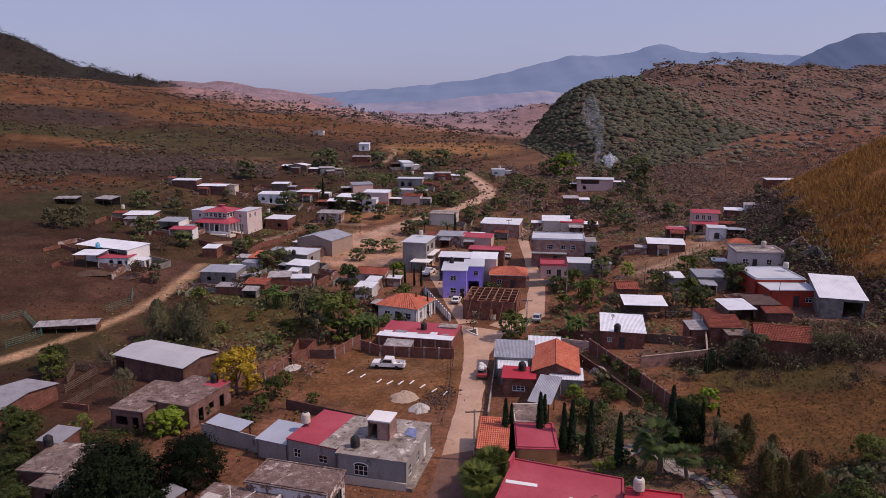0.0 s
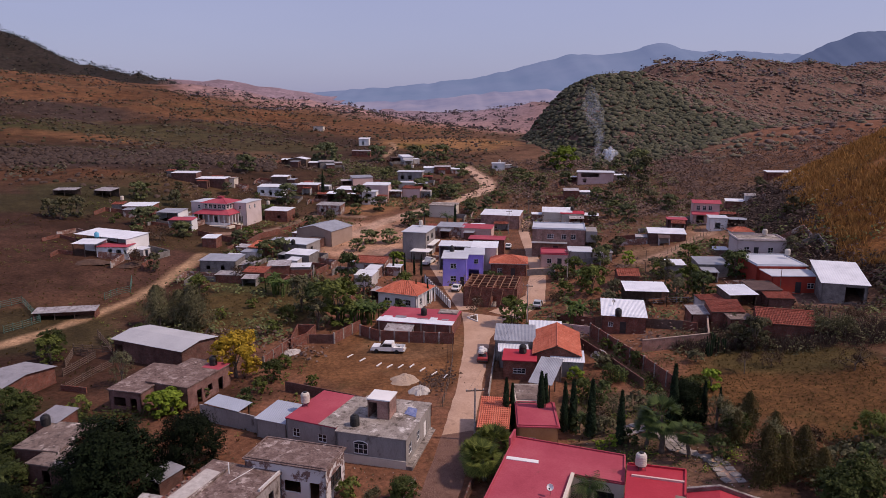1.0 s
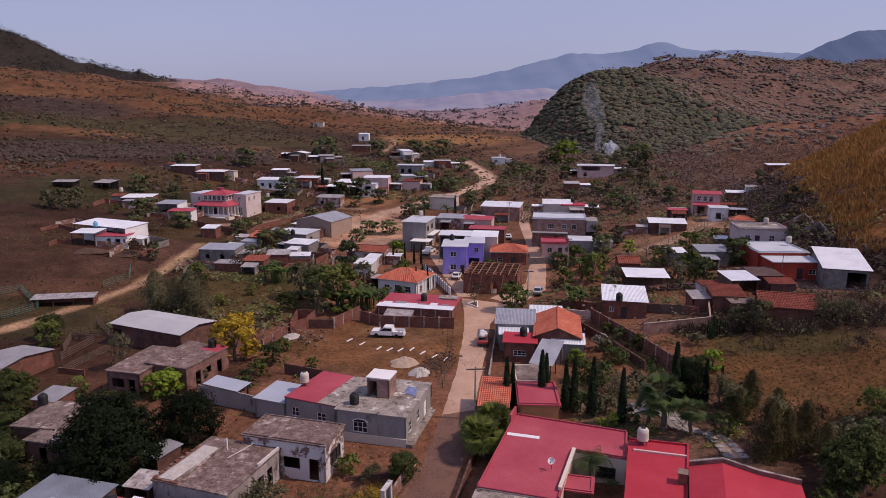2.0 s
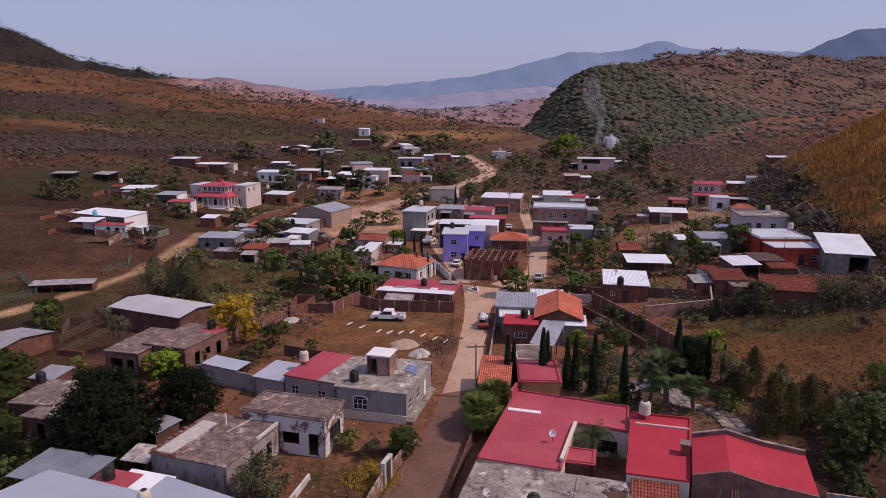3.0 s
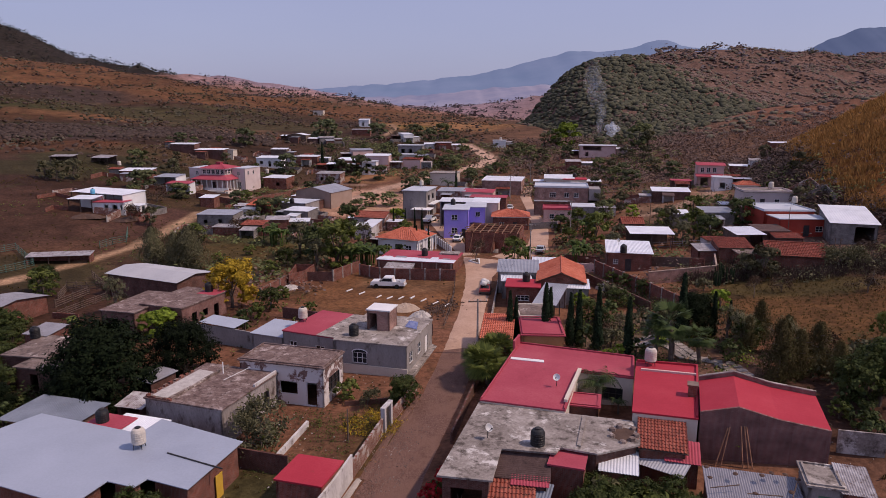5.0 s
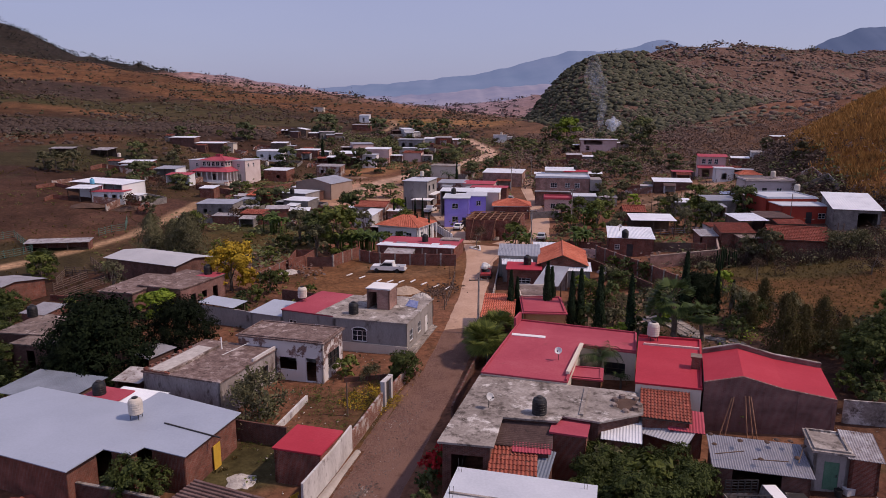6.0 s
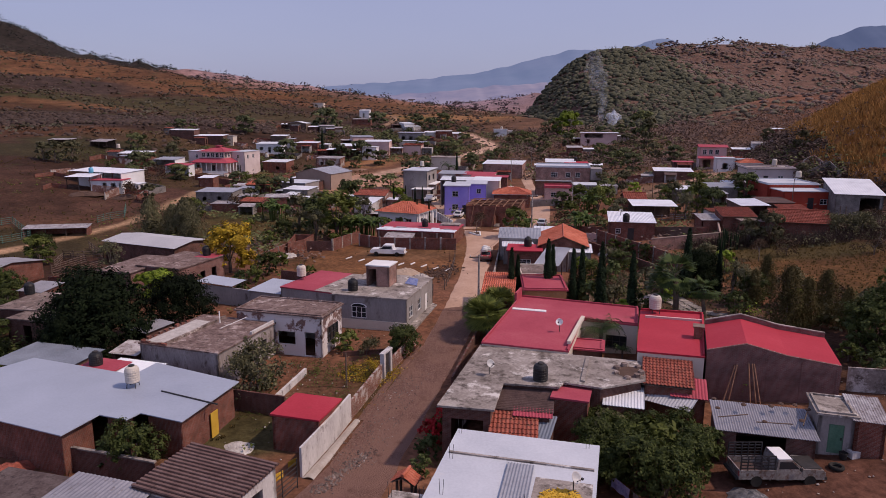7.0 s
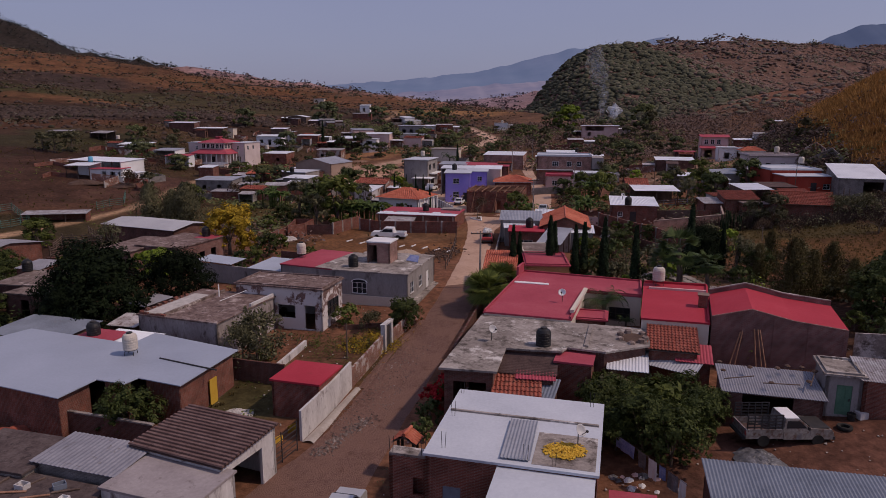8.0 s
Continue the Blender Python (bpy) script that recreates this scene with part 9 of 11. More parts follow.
# stones and scraps that hold the shed's roof sheets down
gsr = np.random.default_rng(9)
for k in range(9):
    lx_, ly_ = gsr.uniform(-3.0, 3.0), gsr.uniform(-1.5, 1.4)
    st = tagged(part("roof_stone", Shape().lathe([(0.0, 0.0), (0.16, 0.02), (0.2, 0.08), (0.1, 0.15), (0.0, 0.16)], 7), EARTH_DARK), "dark stone weighting a roof sheet", "stone", "stones on the shed roof")
    st.matrix_world = truck_shed.matrix_world @ pose(lx_, ly_, 2.45 + 0.45 * (ly_ + 1.6) / 3.2, 8, 0, 40 * k)
for k, (a, b) in enumerate((((-2.9, -1.3), (-1.0, -0.6)), ((-0.6, -1.4), (1.6, -1.2)), ((2.2, -1.2), (2.9, 0.8)))):
    pl = tagged(part("roof_pole", Shape().bar((*a, 2.5 + 0.14 * (a[1] + 1.6)), (*b, 2.5 + 0.14 * (b[1] + 1.6)), 0.04, n=6), TIMBER), "thin pole lying on a shed roof", "pole", "poles on the shed roof")
    pl.matrix_world = truck_shed.matrix_world
# ---- plants ----
rng = np.random.default_rng(7)


def quad_mesh(name, verts, mat, parent=None):
    """A mesh of loose four-cornered leaves from an array (n, 4, 3)."""
    n = len(verts)
    me = bpy.data.meshes.new(name)
    me.vertices.add(n * 4)
    me.vertices.foreach_set("co", verts.astype(np.float32).ravel())
    me.loops.add(n * 4)
    me.loops.foreach_set("vertex_index", np.arange(n * 4, dtype=np.int32))
    me.polygons.add(n)
    me.polygons.foreach_set("loop_start", np.arange(0, n * 4, 4, dtype=np.int32))
    me.update(calc_edges=True)
    me.materials.append(mat)
    ob = new(name, me)
    if parent is not None:
        ob.parent = parent
    return ob


def leaves(centres, size, ratio=0.55, up=0.3, out=None):
    """Leaf quads of about the given size round the centres, turned at random, partly outwards."""
    n = len(centres)
    nrm = rng.normal(size=(n, 3)) + np.array((0, 0, up))
    if out is not None:
        nrm = nrm * 0.38 + out * 1.2
    nrm /= np.linalg.norm(nrm, axis=1)[:, None] + 1e-9
    a = np.cross(nrm, rng.normal(size=(n, 3)))
    a /= np.linalg.norm(a, axis=1)[:, None] + 1e-9
    b = np.cross(nrm, a)
    s = size * rng.uniform(0.6, 1.35, n)[:, None]
    a, b = a * s, b * s * ratio
    return np.stack([centres - a, centres - b * 0.9 + a * 0.1, centres + a, centres + b], 1)


def crown(blobs, count, size, up=0.7):
    """Leaves in uneven clumps over a set of lobes (x, y, z, r, flatness)."""
    w = np.array([b[3] ** 2 for b in blobs])
    out = []
    for (x, y, z, r, f), share in zip(blobs, w / w.sum()):
        n = int(count * share)
        clumps = max(6, int(n / 26))
        d = rng.normal(size=(clumps, 3))
        d /= np.linalg.norm(d, axis=1)[:, None]
        d[:, 2] = np.where(d[:, 2] < -0.35, -d[:, 2], d[:, 2])
        cr = r * rng.uniform(0.62, 1.06, clumps)[:, None]
        pick = rng.integers(0, clumps, n)
        c = d[pick] * cr[pick] + rng.normal(size=(n, 3)) * r * 0.15
        o = c / (np.linalg.norm(c, axis=1)[:, None] + 1e-9)
        c = c * np.array((1, 1, f)) + np.array((x, y, z))
        out.append(leaves(c, size, up=up, out=o))
    return np.concatenate(out)


def limbs(trunk_h, r, ends, lean=0.0):
    sh = Shape()
    top = Vector((lean, 0, trunk_h))
    mid = Vector((lean * 0.4, 0.05, trunk_h * 0.5))
    sh.bar((0, 0, -0.4), mid, r * 1.25, r * 0.95, 8).bar(mid, top, r * 0.95, r * 0.8, 8)
    for e in ends:
        e = Vector(e)
        m = top.lerp(e, 0.5) + Vector((0, 0, 0.12 * (e - top).length))
        sh.bar(top, m, r * 0.42, r * 0.26, 6).bar(m, e, r * 0.26, r * 0.08, 5)
    return sh


def lobes(n, spread, z, r, flat, seed):
    g = np.random.default_rng(seed)
    out = [(0, 0, z + r * 0.25, r * 1.15, flat)]
    for i in range(n):
        a = 2 * math.pi * (i + g.uniform(-0.3, 0.3)) / n
        k = spread * g.uniform(0.65, 1.1)
        out.append((k * math.cos(a), k * math.sin(a), z + g.uniform(-0.5, 0.5) * r, r * g.uniform(0.6, 1.05), flat))
    return out


def make_broad(th, seed, h, spread, count, size, mat, bark=BARK, flat=0.8, lobes_n=8, trunk=0.35):
    r = spread * 0.46
    bl = lobes(lobes_n, spread * 0.60, h - r * flat * 1.1, r, flat, seed) + lobes(max(4, lobes_n - 2), spread * 0.72, h * 0.48, r * 0.92, flat, seed + 1)[1:] + lobes(5, spread * 0.58, h * 0.25, r * 0.72, flat, seed + 2)[1:]
    part("trunk", limbs(h * trunk, 0.028 * h + 0.05, [(b[0] * 0.8, b[1] * 0.8, b[2] - 0.1) for b in bl[:lobes_n + 1:2]]), bark, th)
    quad_mesh("crown", crown(bl, count, size), mat, th)


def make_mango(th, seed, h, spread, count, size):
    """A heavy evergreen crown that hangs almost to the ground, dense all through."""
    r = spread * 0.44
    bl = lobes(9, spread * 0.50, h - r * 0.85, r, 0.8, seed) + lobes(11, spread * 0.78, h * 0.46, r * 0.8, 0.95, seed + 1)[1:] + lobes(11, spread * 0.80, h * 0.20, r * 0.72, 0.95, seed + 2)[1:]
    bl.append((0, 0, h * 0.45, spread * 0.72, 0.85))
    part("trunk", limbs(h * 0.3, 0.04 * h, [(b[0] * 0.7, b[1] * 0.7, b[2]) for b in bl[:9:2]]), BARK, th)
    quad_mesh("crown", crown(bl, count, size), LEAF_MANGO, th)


def make_plume(th, seed, h, r, mat, n, size, cone):
    """A tall feathery tree: fine drooping sprays round a thin stem, tapering to a plume or oval."""
    g = np.random.default_rng(seed)
    z = g.uniform(0.06, 1, n)
    prof = (1.02 - z) ** 0.5 * (0.55 + 0.45 * np.clip(z * 4, 0, 1)) if cone else np.sin(np.pi * np.clip(z, 0, 0.98) ** 0.85) ** 0.6
    a = g.uniform(0, 2 * math.pi, n)
    sway = 1 + 0.30 * np.sin(a * 3 + z * 7 + seed) + 0.22 * np.sin(a * 5 - z * 13)
    k = r * (prof * g.uniform(0.1, 1.0, n) ** 0.7 + 0.04) * sway
    c = np.stack([k * np.cos(a) + 0.25 * z * np.sin(seed), k * np.sin(a), z * h + g.normal(size=n) * 0.12], 1)
    sh = Shape().bar((0, 0, -0.4), (0.25 * math.sin(seed), 0, h * 0.9), 0.02 * h, 0.03, 7)
    for q in range(9):
        b, zq = 2.4 * q, h * (0.2 + 0.07 * q)
        sh.bar((0, 0, zq), (0.7 * r * math.cos(b), 0.7 * r * math.sin(b), zq + 0.5), 0.05, 0.02, 5)
    part("trunk", sh, BARK_PALE, th)
    lv = leaves(c, size, 0.32, 0.0, np.stack([np.cos(a), np.sin(a), 0 * a + 0.3], 1))
    lv[:, 0, 2] -= size * 0.9
    quad_mesh("crown", lv, mat, th)


def make_cypress(th, seed, h):
    n = 2600
    g = np.random.default_rng(seed)
    z = g.uniform(0.03, 1, n) ** 0.85
    rad = 0.50 * np.clip(1.02 - z, 0, 1) ** 0.62 * np.clip(z * 5 + 0.45, 0, 1) + 0.02
    a = g.uniform(0, 2 * math.pi, n)
    k = g.uniform(0.6, 1.08, n) * rad * (1 + 0.18 * np.sin(a * 3 + z * 9 + seed))
    c = np.stack([k * np.cos(a), k * np.sin(a), z * h], 1)
    part("trunk", Shape().bar((0, 0, -0.4), (0, 0, h * 0.7), 0.12, 0.04, 7), BARK, th)
    lv = leaves(c, 0.15, 0.4, 0.0, np.stack([np.cos(a), np.sin(a), 0 * a + 0.2], 1))
    lv[:, 2, 2] += 0.16
    quad_mesh("crown", lv, LEAF_CYPRESS, th)


def make_palm(th, seed, h, fronds=34, reach=1.5, mat=None):
    g = np.random.default_rng(seed)
    sh = Shape()
    pts = [Vector((0.12 * math.sin(i * 0.7 + seed), 0.1 * math.cos(i * 0.5), -0.3 + (h + 0.3) * i / 7)) for i in range(8)]
    for i, (p, q) in enumerate(zip(pts, pts[1:])):
        sh.bar(p, q, 0.24 - 0.012 * i, 0.20 - 0.012 * i, 9)
    part("trunk", sh, BARK_PALE, th)
    out = []
    top = np.array(pts[-1])
    for i in range(fronds):
        az = g.uniform(0, 2 * math.pi)
        el = g.uniform(-0.7, 1.2)
        d = np.array((math.cos(az) * math.cos(el), math.sin(az) * math.cos(el), math.sin(el)))
        side = np.cross(d, (0, 0, 1.0))
        side /= np.linalg.norm(side) + 1e-9
        nrm = np.cross(side, d)
        hub = top + d * reach * 0.55
        for k in range(13):
            a = -1.15 + 2.3 * k / 12
            tip_dir = d * math.cos(a) + side * math.sin(a)
            tip = hub + tip_dir * reach * 0.62 * g.uniform(0.85, 1.1) - np.array((0, 0, 0.10 + 0.12 * abs(a)))
            w = np.cross(tip_dir, nrm) * 0.055
            mid = hub * 0.5 + tip * 0.5
            out.append([hub, mid + w, tip, mid - w])
        w = side * 0.025
        out.append([top + w, hub + w, hub - w, top - w])
    quad_mesh("crown", np.array(out), mat or LEAF_PALM, th)


def make_feather_palm(th, seed, h):
    g = np.random.default_rng(seed)
    part("trunk", Shape().bar((0, 0, -0.3), (0.1, 0, h), 0.2, 0.15, 9), BARK_PALE, th)
    out = []
    for i in range(22):
        az = 2 * math.pi * i / 22 + g.uniform(-0.2, 0.2)
        el = g.uniform(0.1, 1.3)
        d = np.array((math.cos(az), math.sin(az), 0.0))
        side = np.array((-d[1], d[0], 0.0))
        ln = g.uniform(1.7, 2.3)
        prev = np.array((0.1, 0, h))
        for k in range(12):
            u = (k + 1) / 12
            ang = el - 2.0 * u * u
            p = prev + (d * math.cos(ang) + np.array((0, 0, 1)) * math.sin(ang)) * ln / 12
            for s in (-1, 1):
                tip = p + side * s * 0.5 * math.sin(math.pi * min(1, u + 0.15)) + d * 0.22 - np.array((0, 0, 0.16))
                w = d * 0.05
                out.append([p - w, p + w, tip + w * 0.2, tip - w * 0.2])
            prev = p
    quad_mesh("crown", np.array(out), LEAF_PALM, th)


def make_banana(th, seed, h=3.6):
    g = np.random.default_rng(seed)
    out = []
    for s in range(7):
        bx, by = g.uniform(-1.3, 1.3, 2)
        hh = h * g.uniform(0.5, 0.8)
        part("stem", Shape().bar((bx, by, -0.3), (bx + 0.1, by, hh), 0.13, 0.08, 7), LEAF_BANANA, th)
        for i in range(8):
            az, el = g.uniform(0, 2 * math.pi), g.uniform(0.5, 1.3)
            d = np.array((math.cos(az), math.sin(az), 0.0))
            side = np.array((-d[1], d[0], 0.0))
            prev = np.array((bx + 0.1, by, hh))
            wl = 0.0
            ln = g.uniform(1.5, 2.2)
            for k in range(6):
                u = (k + 1) / 6
                ang = el - 1.9 * u * u
                p = prev + (d * math.cos(ang) + np.array((0, 0, 1)) * math.sin(ang)) * ln / 6
                w2 = 0.30 * math.sin(math.pi * min(0.97, u * 0.9 + 0.1))
                for sg in (-1, 1):
                    out.append([prev, p, p + side * sg * w2 - np.array((0, 0, 0.09)), prev + side * sg * wl - np.array((0, 0, 0.09 if wl else 0))])
                prev, wl = p, w2
    quad_mesh("crown", np.array(out), LEAF_BANANA, th)


def make_dry(th, seed, h, mat=None, count=500):
    """A nearly bare tree of fine twigs with a few dead leaves."""
    g = np.random.default_rng(seed)
    sh = Shape()
    tips = []

    def grow(p, d, ln, r, depth):
        q = p + d * ln
        sh.bar(p, q, r, r * 0.65, 5 if depth < 2 else 3)
        if depth == 4:
            tips.append(q)
            return
        for k in range(3 if depth < 3 else 2):
            e = (d + Vector(g.normal(size=3)) * 0.55 + Vector((0, 0, 0.15))).normalized()
            grow(q, e, ln * g.uniform(0.6, 0.8), r * 0.6, depth + 1)

    grow(Vector((0, 0, -0.2)), Vector((0.05, 0, 1)), h * 0.33, 0.03 * h * 0.5 + 0.03, 0)
    part("trunk", sh, BARK_PALE, th)
    t = np.array(tips)
    c = t[g.integers(0, len(t), count)] + g.normal(size=(count, 3)) * 0.28
    quad_mesh("crown", leaves(c, 0.13), mat or LEAF_DRY, th)


KINDS = {
    "mango": ("tree", "dense dark-green mango tree", lambda t, s: make_mango(t, s, 8.0, 4.6, 22000, 0.15), 8.0),
    "green": ("tree", "leafy green village tree", lambda t, s: make_broad(t, s, 6.0, 2.7, 3200, 0.22, LEAF_GREEN, lobes_n=7, trunk=0.22), 6.0),
    "dark": ("tree", "dark round-headed leafy village tree", lambda t, s: make_broad(t, s, 6.0, 2.8, 3200, 0.22, LEAF_DARK, lobes_n=7, trunk=0.2), 6.0),
    "near": ("garden tree", "thick leafy green garden tree", lambda t, s: make_broad(t, s, 5.0, 2.9, 5600, 0.15, LEAF_GARDEN, lobes_n=9, trunk=0.15), 5.0),
    "olive": ("tree", "grey-green feathery tree with pale bark", lambda t, s: make_broad(t, s, 7.0, 2.4, 3400, 0.19, LEAF_OLIVE, BARK_PALE, 1.0, 8, 0.22), 7.0),
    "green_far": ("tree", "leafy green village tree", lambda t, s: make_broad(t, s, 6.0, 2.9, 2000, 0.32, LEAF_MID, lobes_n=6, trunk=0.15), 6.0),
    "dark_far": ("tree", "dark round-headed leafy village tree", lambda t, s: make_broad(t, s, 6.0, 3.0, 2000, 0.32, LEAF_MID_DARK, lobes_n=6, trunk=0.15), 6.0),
    "olive_far": ("tree", "grey-green feathery tree with pale bark", lambda t, s: make_broad(t, s, 7.0, 2.6, 2300, 0.29, LEAF_OLIVE, BARK_PALE, 1.0, 7, 0.15), 7.0),
    "green_near": ("tree", "leafy green village tree", lambda t, s: make_broad(t, s, 6.0, 2.7, 5600, 0.145, LEAF_GREEN, lobes_n=9, trunk=0.22), 6.0),
    "dark_near": ("tree", "dark round-headed leafy village tree", lambda t, s: make_broad(t, s, 6.0, 2.8, 5600, 0.145, LEAF_GARDEN, lobes_n=9, trunk=0.2), 6.0),
    "olive_near": ("tree", "grey-green feathery tree with pale bark", lambda t, s: make_broad(t, s, 7.0, 2.3, 3000, 0.10, LEAF_OLIVE, BARK_PALE, 1.3, 9, 0.3), 7.0),
    "yellow": ("tree", "tree with yellowing autumn leaves", lambda t, s: make_broad(t, s, 7.0, 3.6, 5500, 0.21, LEAF_YELLOW, BARK, 0.85, 8, 0.3), 7.0),
    "bright": ("tree", "small clipped bright-green tree", lambda t, s: make_broad(t, s, 3.2, 1.6, 3600, 0.17, LEAF_BRIGHT, BARK, 0.7, 6, 0.35), 3.2),
    "bush": ("bush", "dull green garden bush", lambda t, s: make_broad(t, s, 2.2, 1.4, 650, 0.20, LEAF_GREEN, BARK, 0.8, 5, 0.15), 2.2),
    "darkbush": ("bush", "dark leafy bush between houses", lambda t, s: make_broad(t, s, 2.4, 1.6, 700, 0.20, LEAF_DARK, BARK, 0.8, 5, 0.15), 2.4),
    "olivebush": ("bush", "grey-green scrubby bush on dry ground", lambda t, s: make_broad(t, s, 2.2, 1.5, 600, 0.19, LEAF_OLIVE, BARK_PALE, 0.9, 6, 0.15), 2.2),
    "yellowbush": ("bush", "small yellow-green garden bush", lambda t, s: make_broad(t, s, 2.2, 1.3, 650, 0.19, LEAF_BRIGHT, BARK, 0.8, 5, 0.15), 2.2),
    "drybush": ("bush", "dry brown leafless bush on bare earth", lambda t, s: make_dry(t, s, 2.6, LEAF_DRY, 420), 2.6),
    "dry": ("tree", "nearly bare grey tree with fine twigs", lambda t, s: make_dry(t, s, 6.0, LEAF_DRY, 700), 6.0),
    "sparse": ("tree", "small yard tree with sparse pale leaves", lambda t, s: make_dry(t, s, 4.0, LEAF_OLIVE, 1500), 4.0),
    "flower": ("bush", "garden bush covered with red flowers", lambda t, s: make_broad(t, s, 1.8, 1.1, 900, 0.12, FLOWER_RED, BARK, 0.9, 4, 0.15), 1.8),
    "cypress": ("cypress", "slim dark cypress tree", lambda t, s: make_cypress(t, s, 7.0), 7.0),
    "palm": ("palm", "fan palm with a shaggy head", lambda t, s: make_palm(t, s, 2.8), 4.0),
    "plume": ("tree", "tall feathery tree in brownish olive leaf", lambda t, s: make_plume(t, s, 6.0, 1.9, LEAF_PLUME, 4400, 0.14, True), 6.0),
    "willowy": ("tree", "dense grey-green willowy tree behind the barn", lambda t, s: make_plume(t, s, 8.0, 2.7, LEAF_OLIVE, 5400, 0.21, False), 8.0),
    "shaggy": ("palm", "bushy street palm with stiff green fronds", lambda t, s: make_palm(t, s, 2.0, 60, 1.7, LEAF_GREEN), 3.6),
    "feather": ("palm", "young feather palm with arching fronds", lambda t, s: make_feather_palm(t, s, 2.2), 3.6),
    "banana": ("banana plant", "clump of banana plants", lambda t, s: make_banana(t, s), 3.6),
}
made_plants = {}
plant_count = [0]


def plant(kind, x, y, h, variants=3, wide=1.0, label=""):
    """A plant of the kind, h metres tall; the first ones are built, the others copied."""
    k = plant_count[0]
    plant_count[0] += 1
    if y > 150 and kind in ("green", "dark", "olive"):
        kind += "_far"
    elif y < 96 and kind in ("green", "dark", "olive"):
        kind += "_near"
    category, text, build, unit = KINDS[kind]
    name = {"banana plant": "banana_plant", "garden tree": "garden_tree"}.get(category, category)
    v = k % variants
    if y > 140 and category == "tree":
        h, wide = h * 0.9, wide * 1.12
    s = h / unit
    sink = 0.09 * h if category == "tree" and y > 60 else 0.05
    m = pose(x, y, gz(x, y) - sink, 0, 0, (k * 137.5) % 360) @ Matrix.Diagonal((s * wide, s * wide, s, 1))
    if (kind, v) not in made_plants:
        th = new(name)
        tagged(th, label or text, category, "trees" if category == "tree" else category + " plants")
        build(th, 11 + 7 * v)
        th.matrix_world = m
        made_plants[kind, v] = (th, s, s * wide)
        return th
    first, fs, fw = made_plants[kind, v]
    t = copy_thing(first, m @ Matrix.Diagonal((1 / fw, 1 / fw, 1 / fs, 1)))
    if label:
        t["label"] = label
    return t


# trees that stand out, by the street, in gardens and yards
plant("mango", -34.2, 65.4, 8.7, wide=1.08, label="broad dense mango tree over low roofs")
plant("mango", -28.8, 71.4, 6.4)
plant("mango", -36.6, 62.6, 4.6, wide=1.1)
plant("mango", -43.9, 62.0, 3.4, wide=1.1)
for x, y, h in ((-46.0, 66.6, 3.0), (-48.6, 68.4, 2.8), (-44.6, 59.6, 2.6), (-50.6, 73.6, 2.8), (-53.0, 79.6, 3.2), (-56.0, 84.0, 3.0)):
    plant("dark", x, y, h, wide=1.3)
plant("bright", -37.3, 83.4, 3.3, wide=1.1)
plant("bright", -35.8, 84.0, 3.4, wide=1.15)
plant("yellow", -30.9, 95.8, 7.6, 1, label="yellow-leaved tree beside the lot wall")
plant("willowy", -52.9, 121.8, 8.4)
plant("willowy", -45.8, 119.8, 8.8, wide=1.15)
plant("willowy", -49.6, 122.8, 7.0)
plant("green", -63.2, 104.0, 5.0)
plant("green", -19.2, 119.8, 9.0, wide=1.15)
plant("dark", -23.8, 125.0, 7.0)
plant("olive", -27.7, 128.5, 7.5)
plant("dark", -21.1, 148.0, 8.5, wide=0.7)
plant("olive", -22.4, 117.1, 6.0)
for x, y in ((-16.1, 118.2), (-18.0, 120.4), (-14.8, 122.6), (-36.4, 141.5), (-34.2, 139.9), (30.5, 138.8), (23.9, 115.6), (-12.9, 120.8)):
    plant("banana", x, y, 4.2)
plant("dark", -54.6, 316.6, 11.0, wide=1.25)
plant("dark", -31.2, 325.8, 9.5)
plant("dark", -13.6, 335.4, 8.0, wide=1.2)
plant("dark", -6.4, 322.6, 8.0)
plant("green", 0.3, 340.1, 9.0)
plant("cypress", -45.2, 255.8, 9.0, label="tall dark cypress above the houses")
plant("dark", -80.6, 281.3, 8.5, wide=1.1)
plant("dark", -55.9, 244.4, 8.5)
plant("dark", -35.8, 239.0, 7.0)
plant("dark", -29.1, 241.6, 8.0)
plant("dark", -21.8, 232.0, 6.0)
plant("green", -29.5, 228.6, 4.5)
plant("green", -17.8, 254.6, 6.0)
plant("green", -8.3, 255.1, 7.0)
plant("green", 4.3, 247.4, 6.5)
plant("green", 8.2, 290.9, 7.0)
plant("dark", 15.3, 233.7, 5.0)
plant("green", 8.6, 232.0, 4.5)
plant("dark", -10.6, 212.5, 5.5, wide=1.2)
plant("green", -20.9, 191.3, 4.6, wide=1.3)
plant("green", -15.3, 191.9, 4.6, wide=1.3)
plant("green", -23.5, 181.9, 4.0, wide=1.2)
plant("bright", -11.4, 164.8, 4.4)
plant("darkbush", -33.1, 191.7, 3.2)
for x, y in ((-11.7, 156.5), (-9.0, 156.7), (-6.8, 156.0), (-5.1, 155.6), (-5.4, 131.9), (-3.1, 131.9), (-4.2, 133.6)):
    plant("cypress", x, y, 5.2, wide=0.8)
plant("feather", 1.4, 210.7, 5.5)
plant("feather", -5.8, 214.3, 5.0)
plant("cypress", 3.8, 212.7, 7.0)
plant("bright", 54.5, 307.7, 12.0, label="large bright-green tree below the hill")
plant("green", 51.2, 315.6, 9.0)
plant("green", 79.5, 281.4, 12.0)
plant("olive", 82.0, 277.8, 9.0)
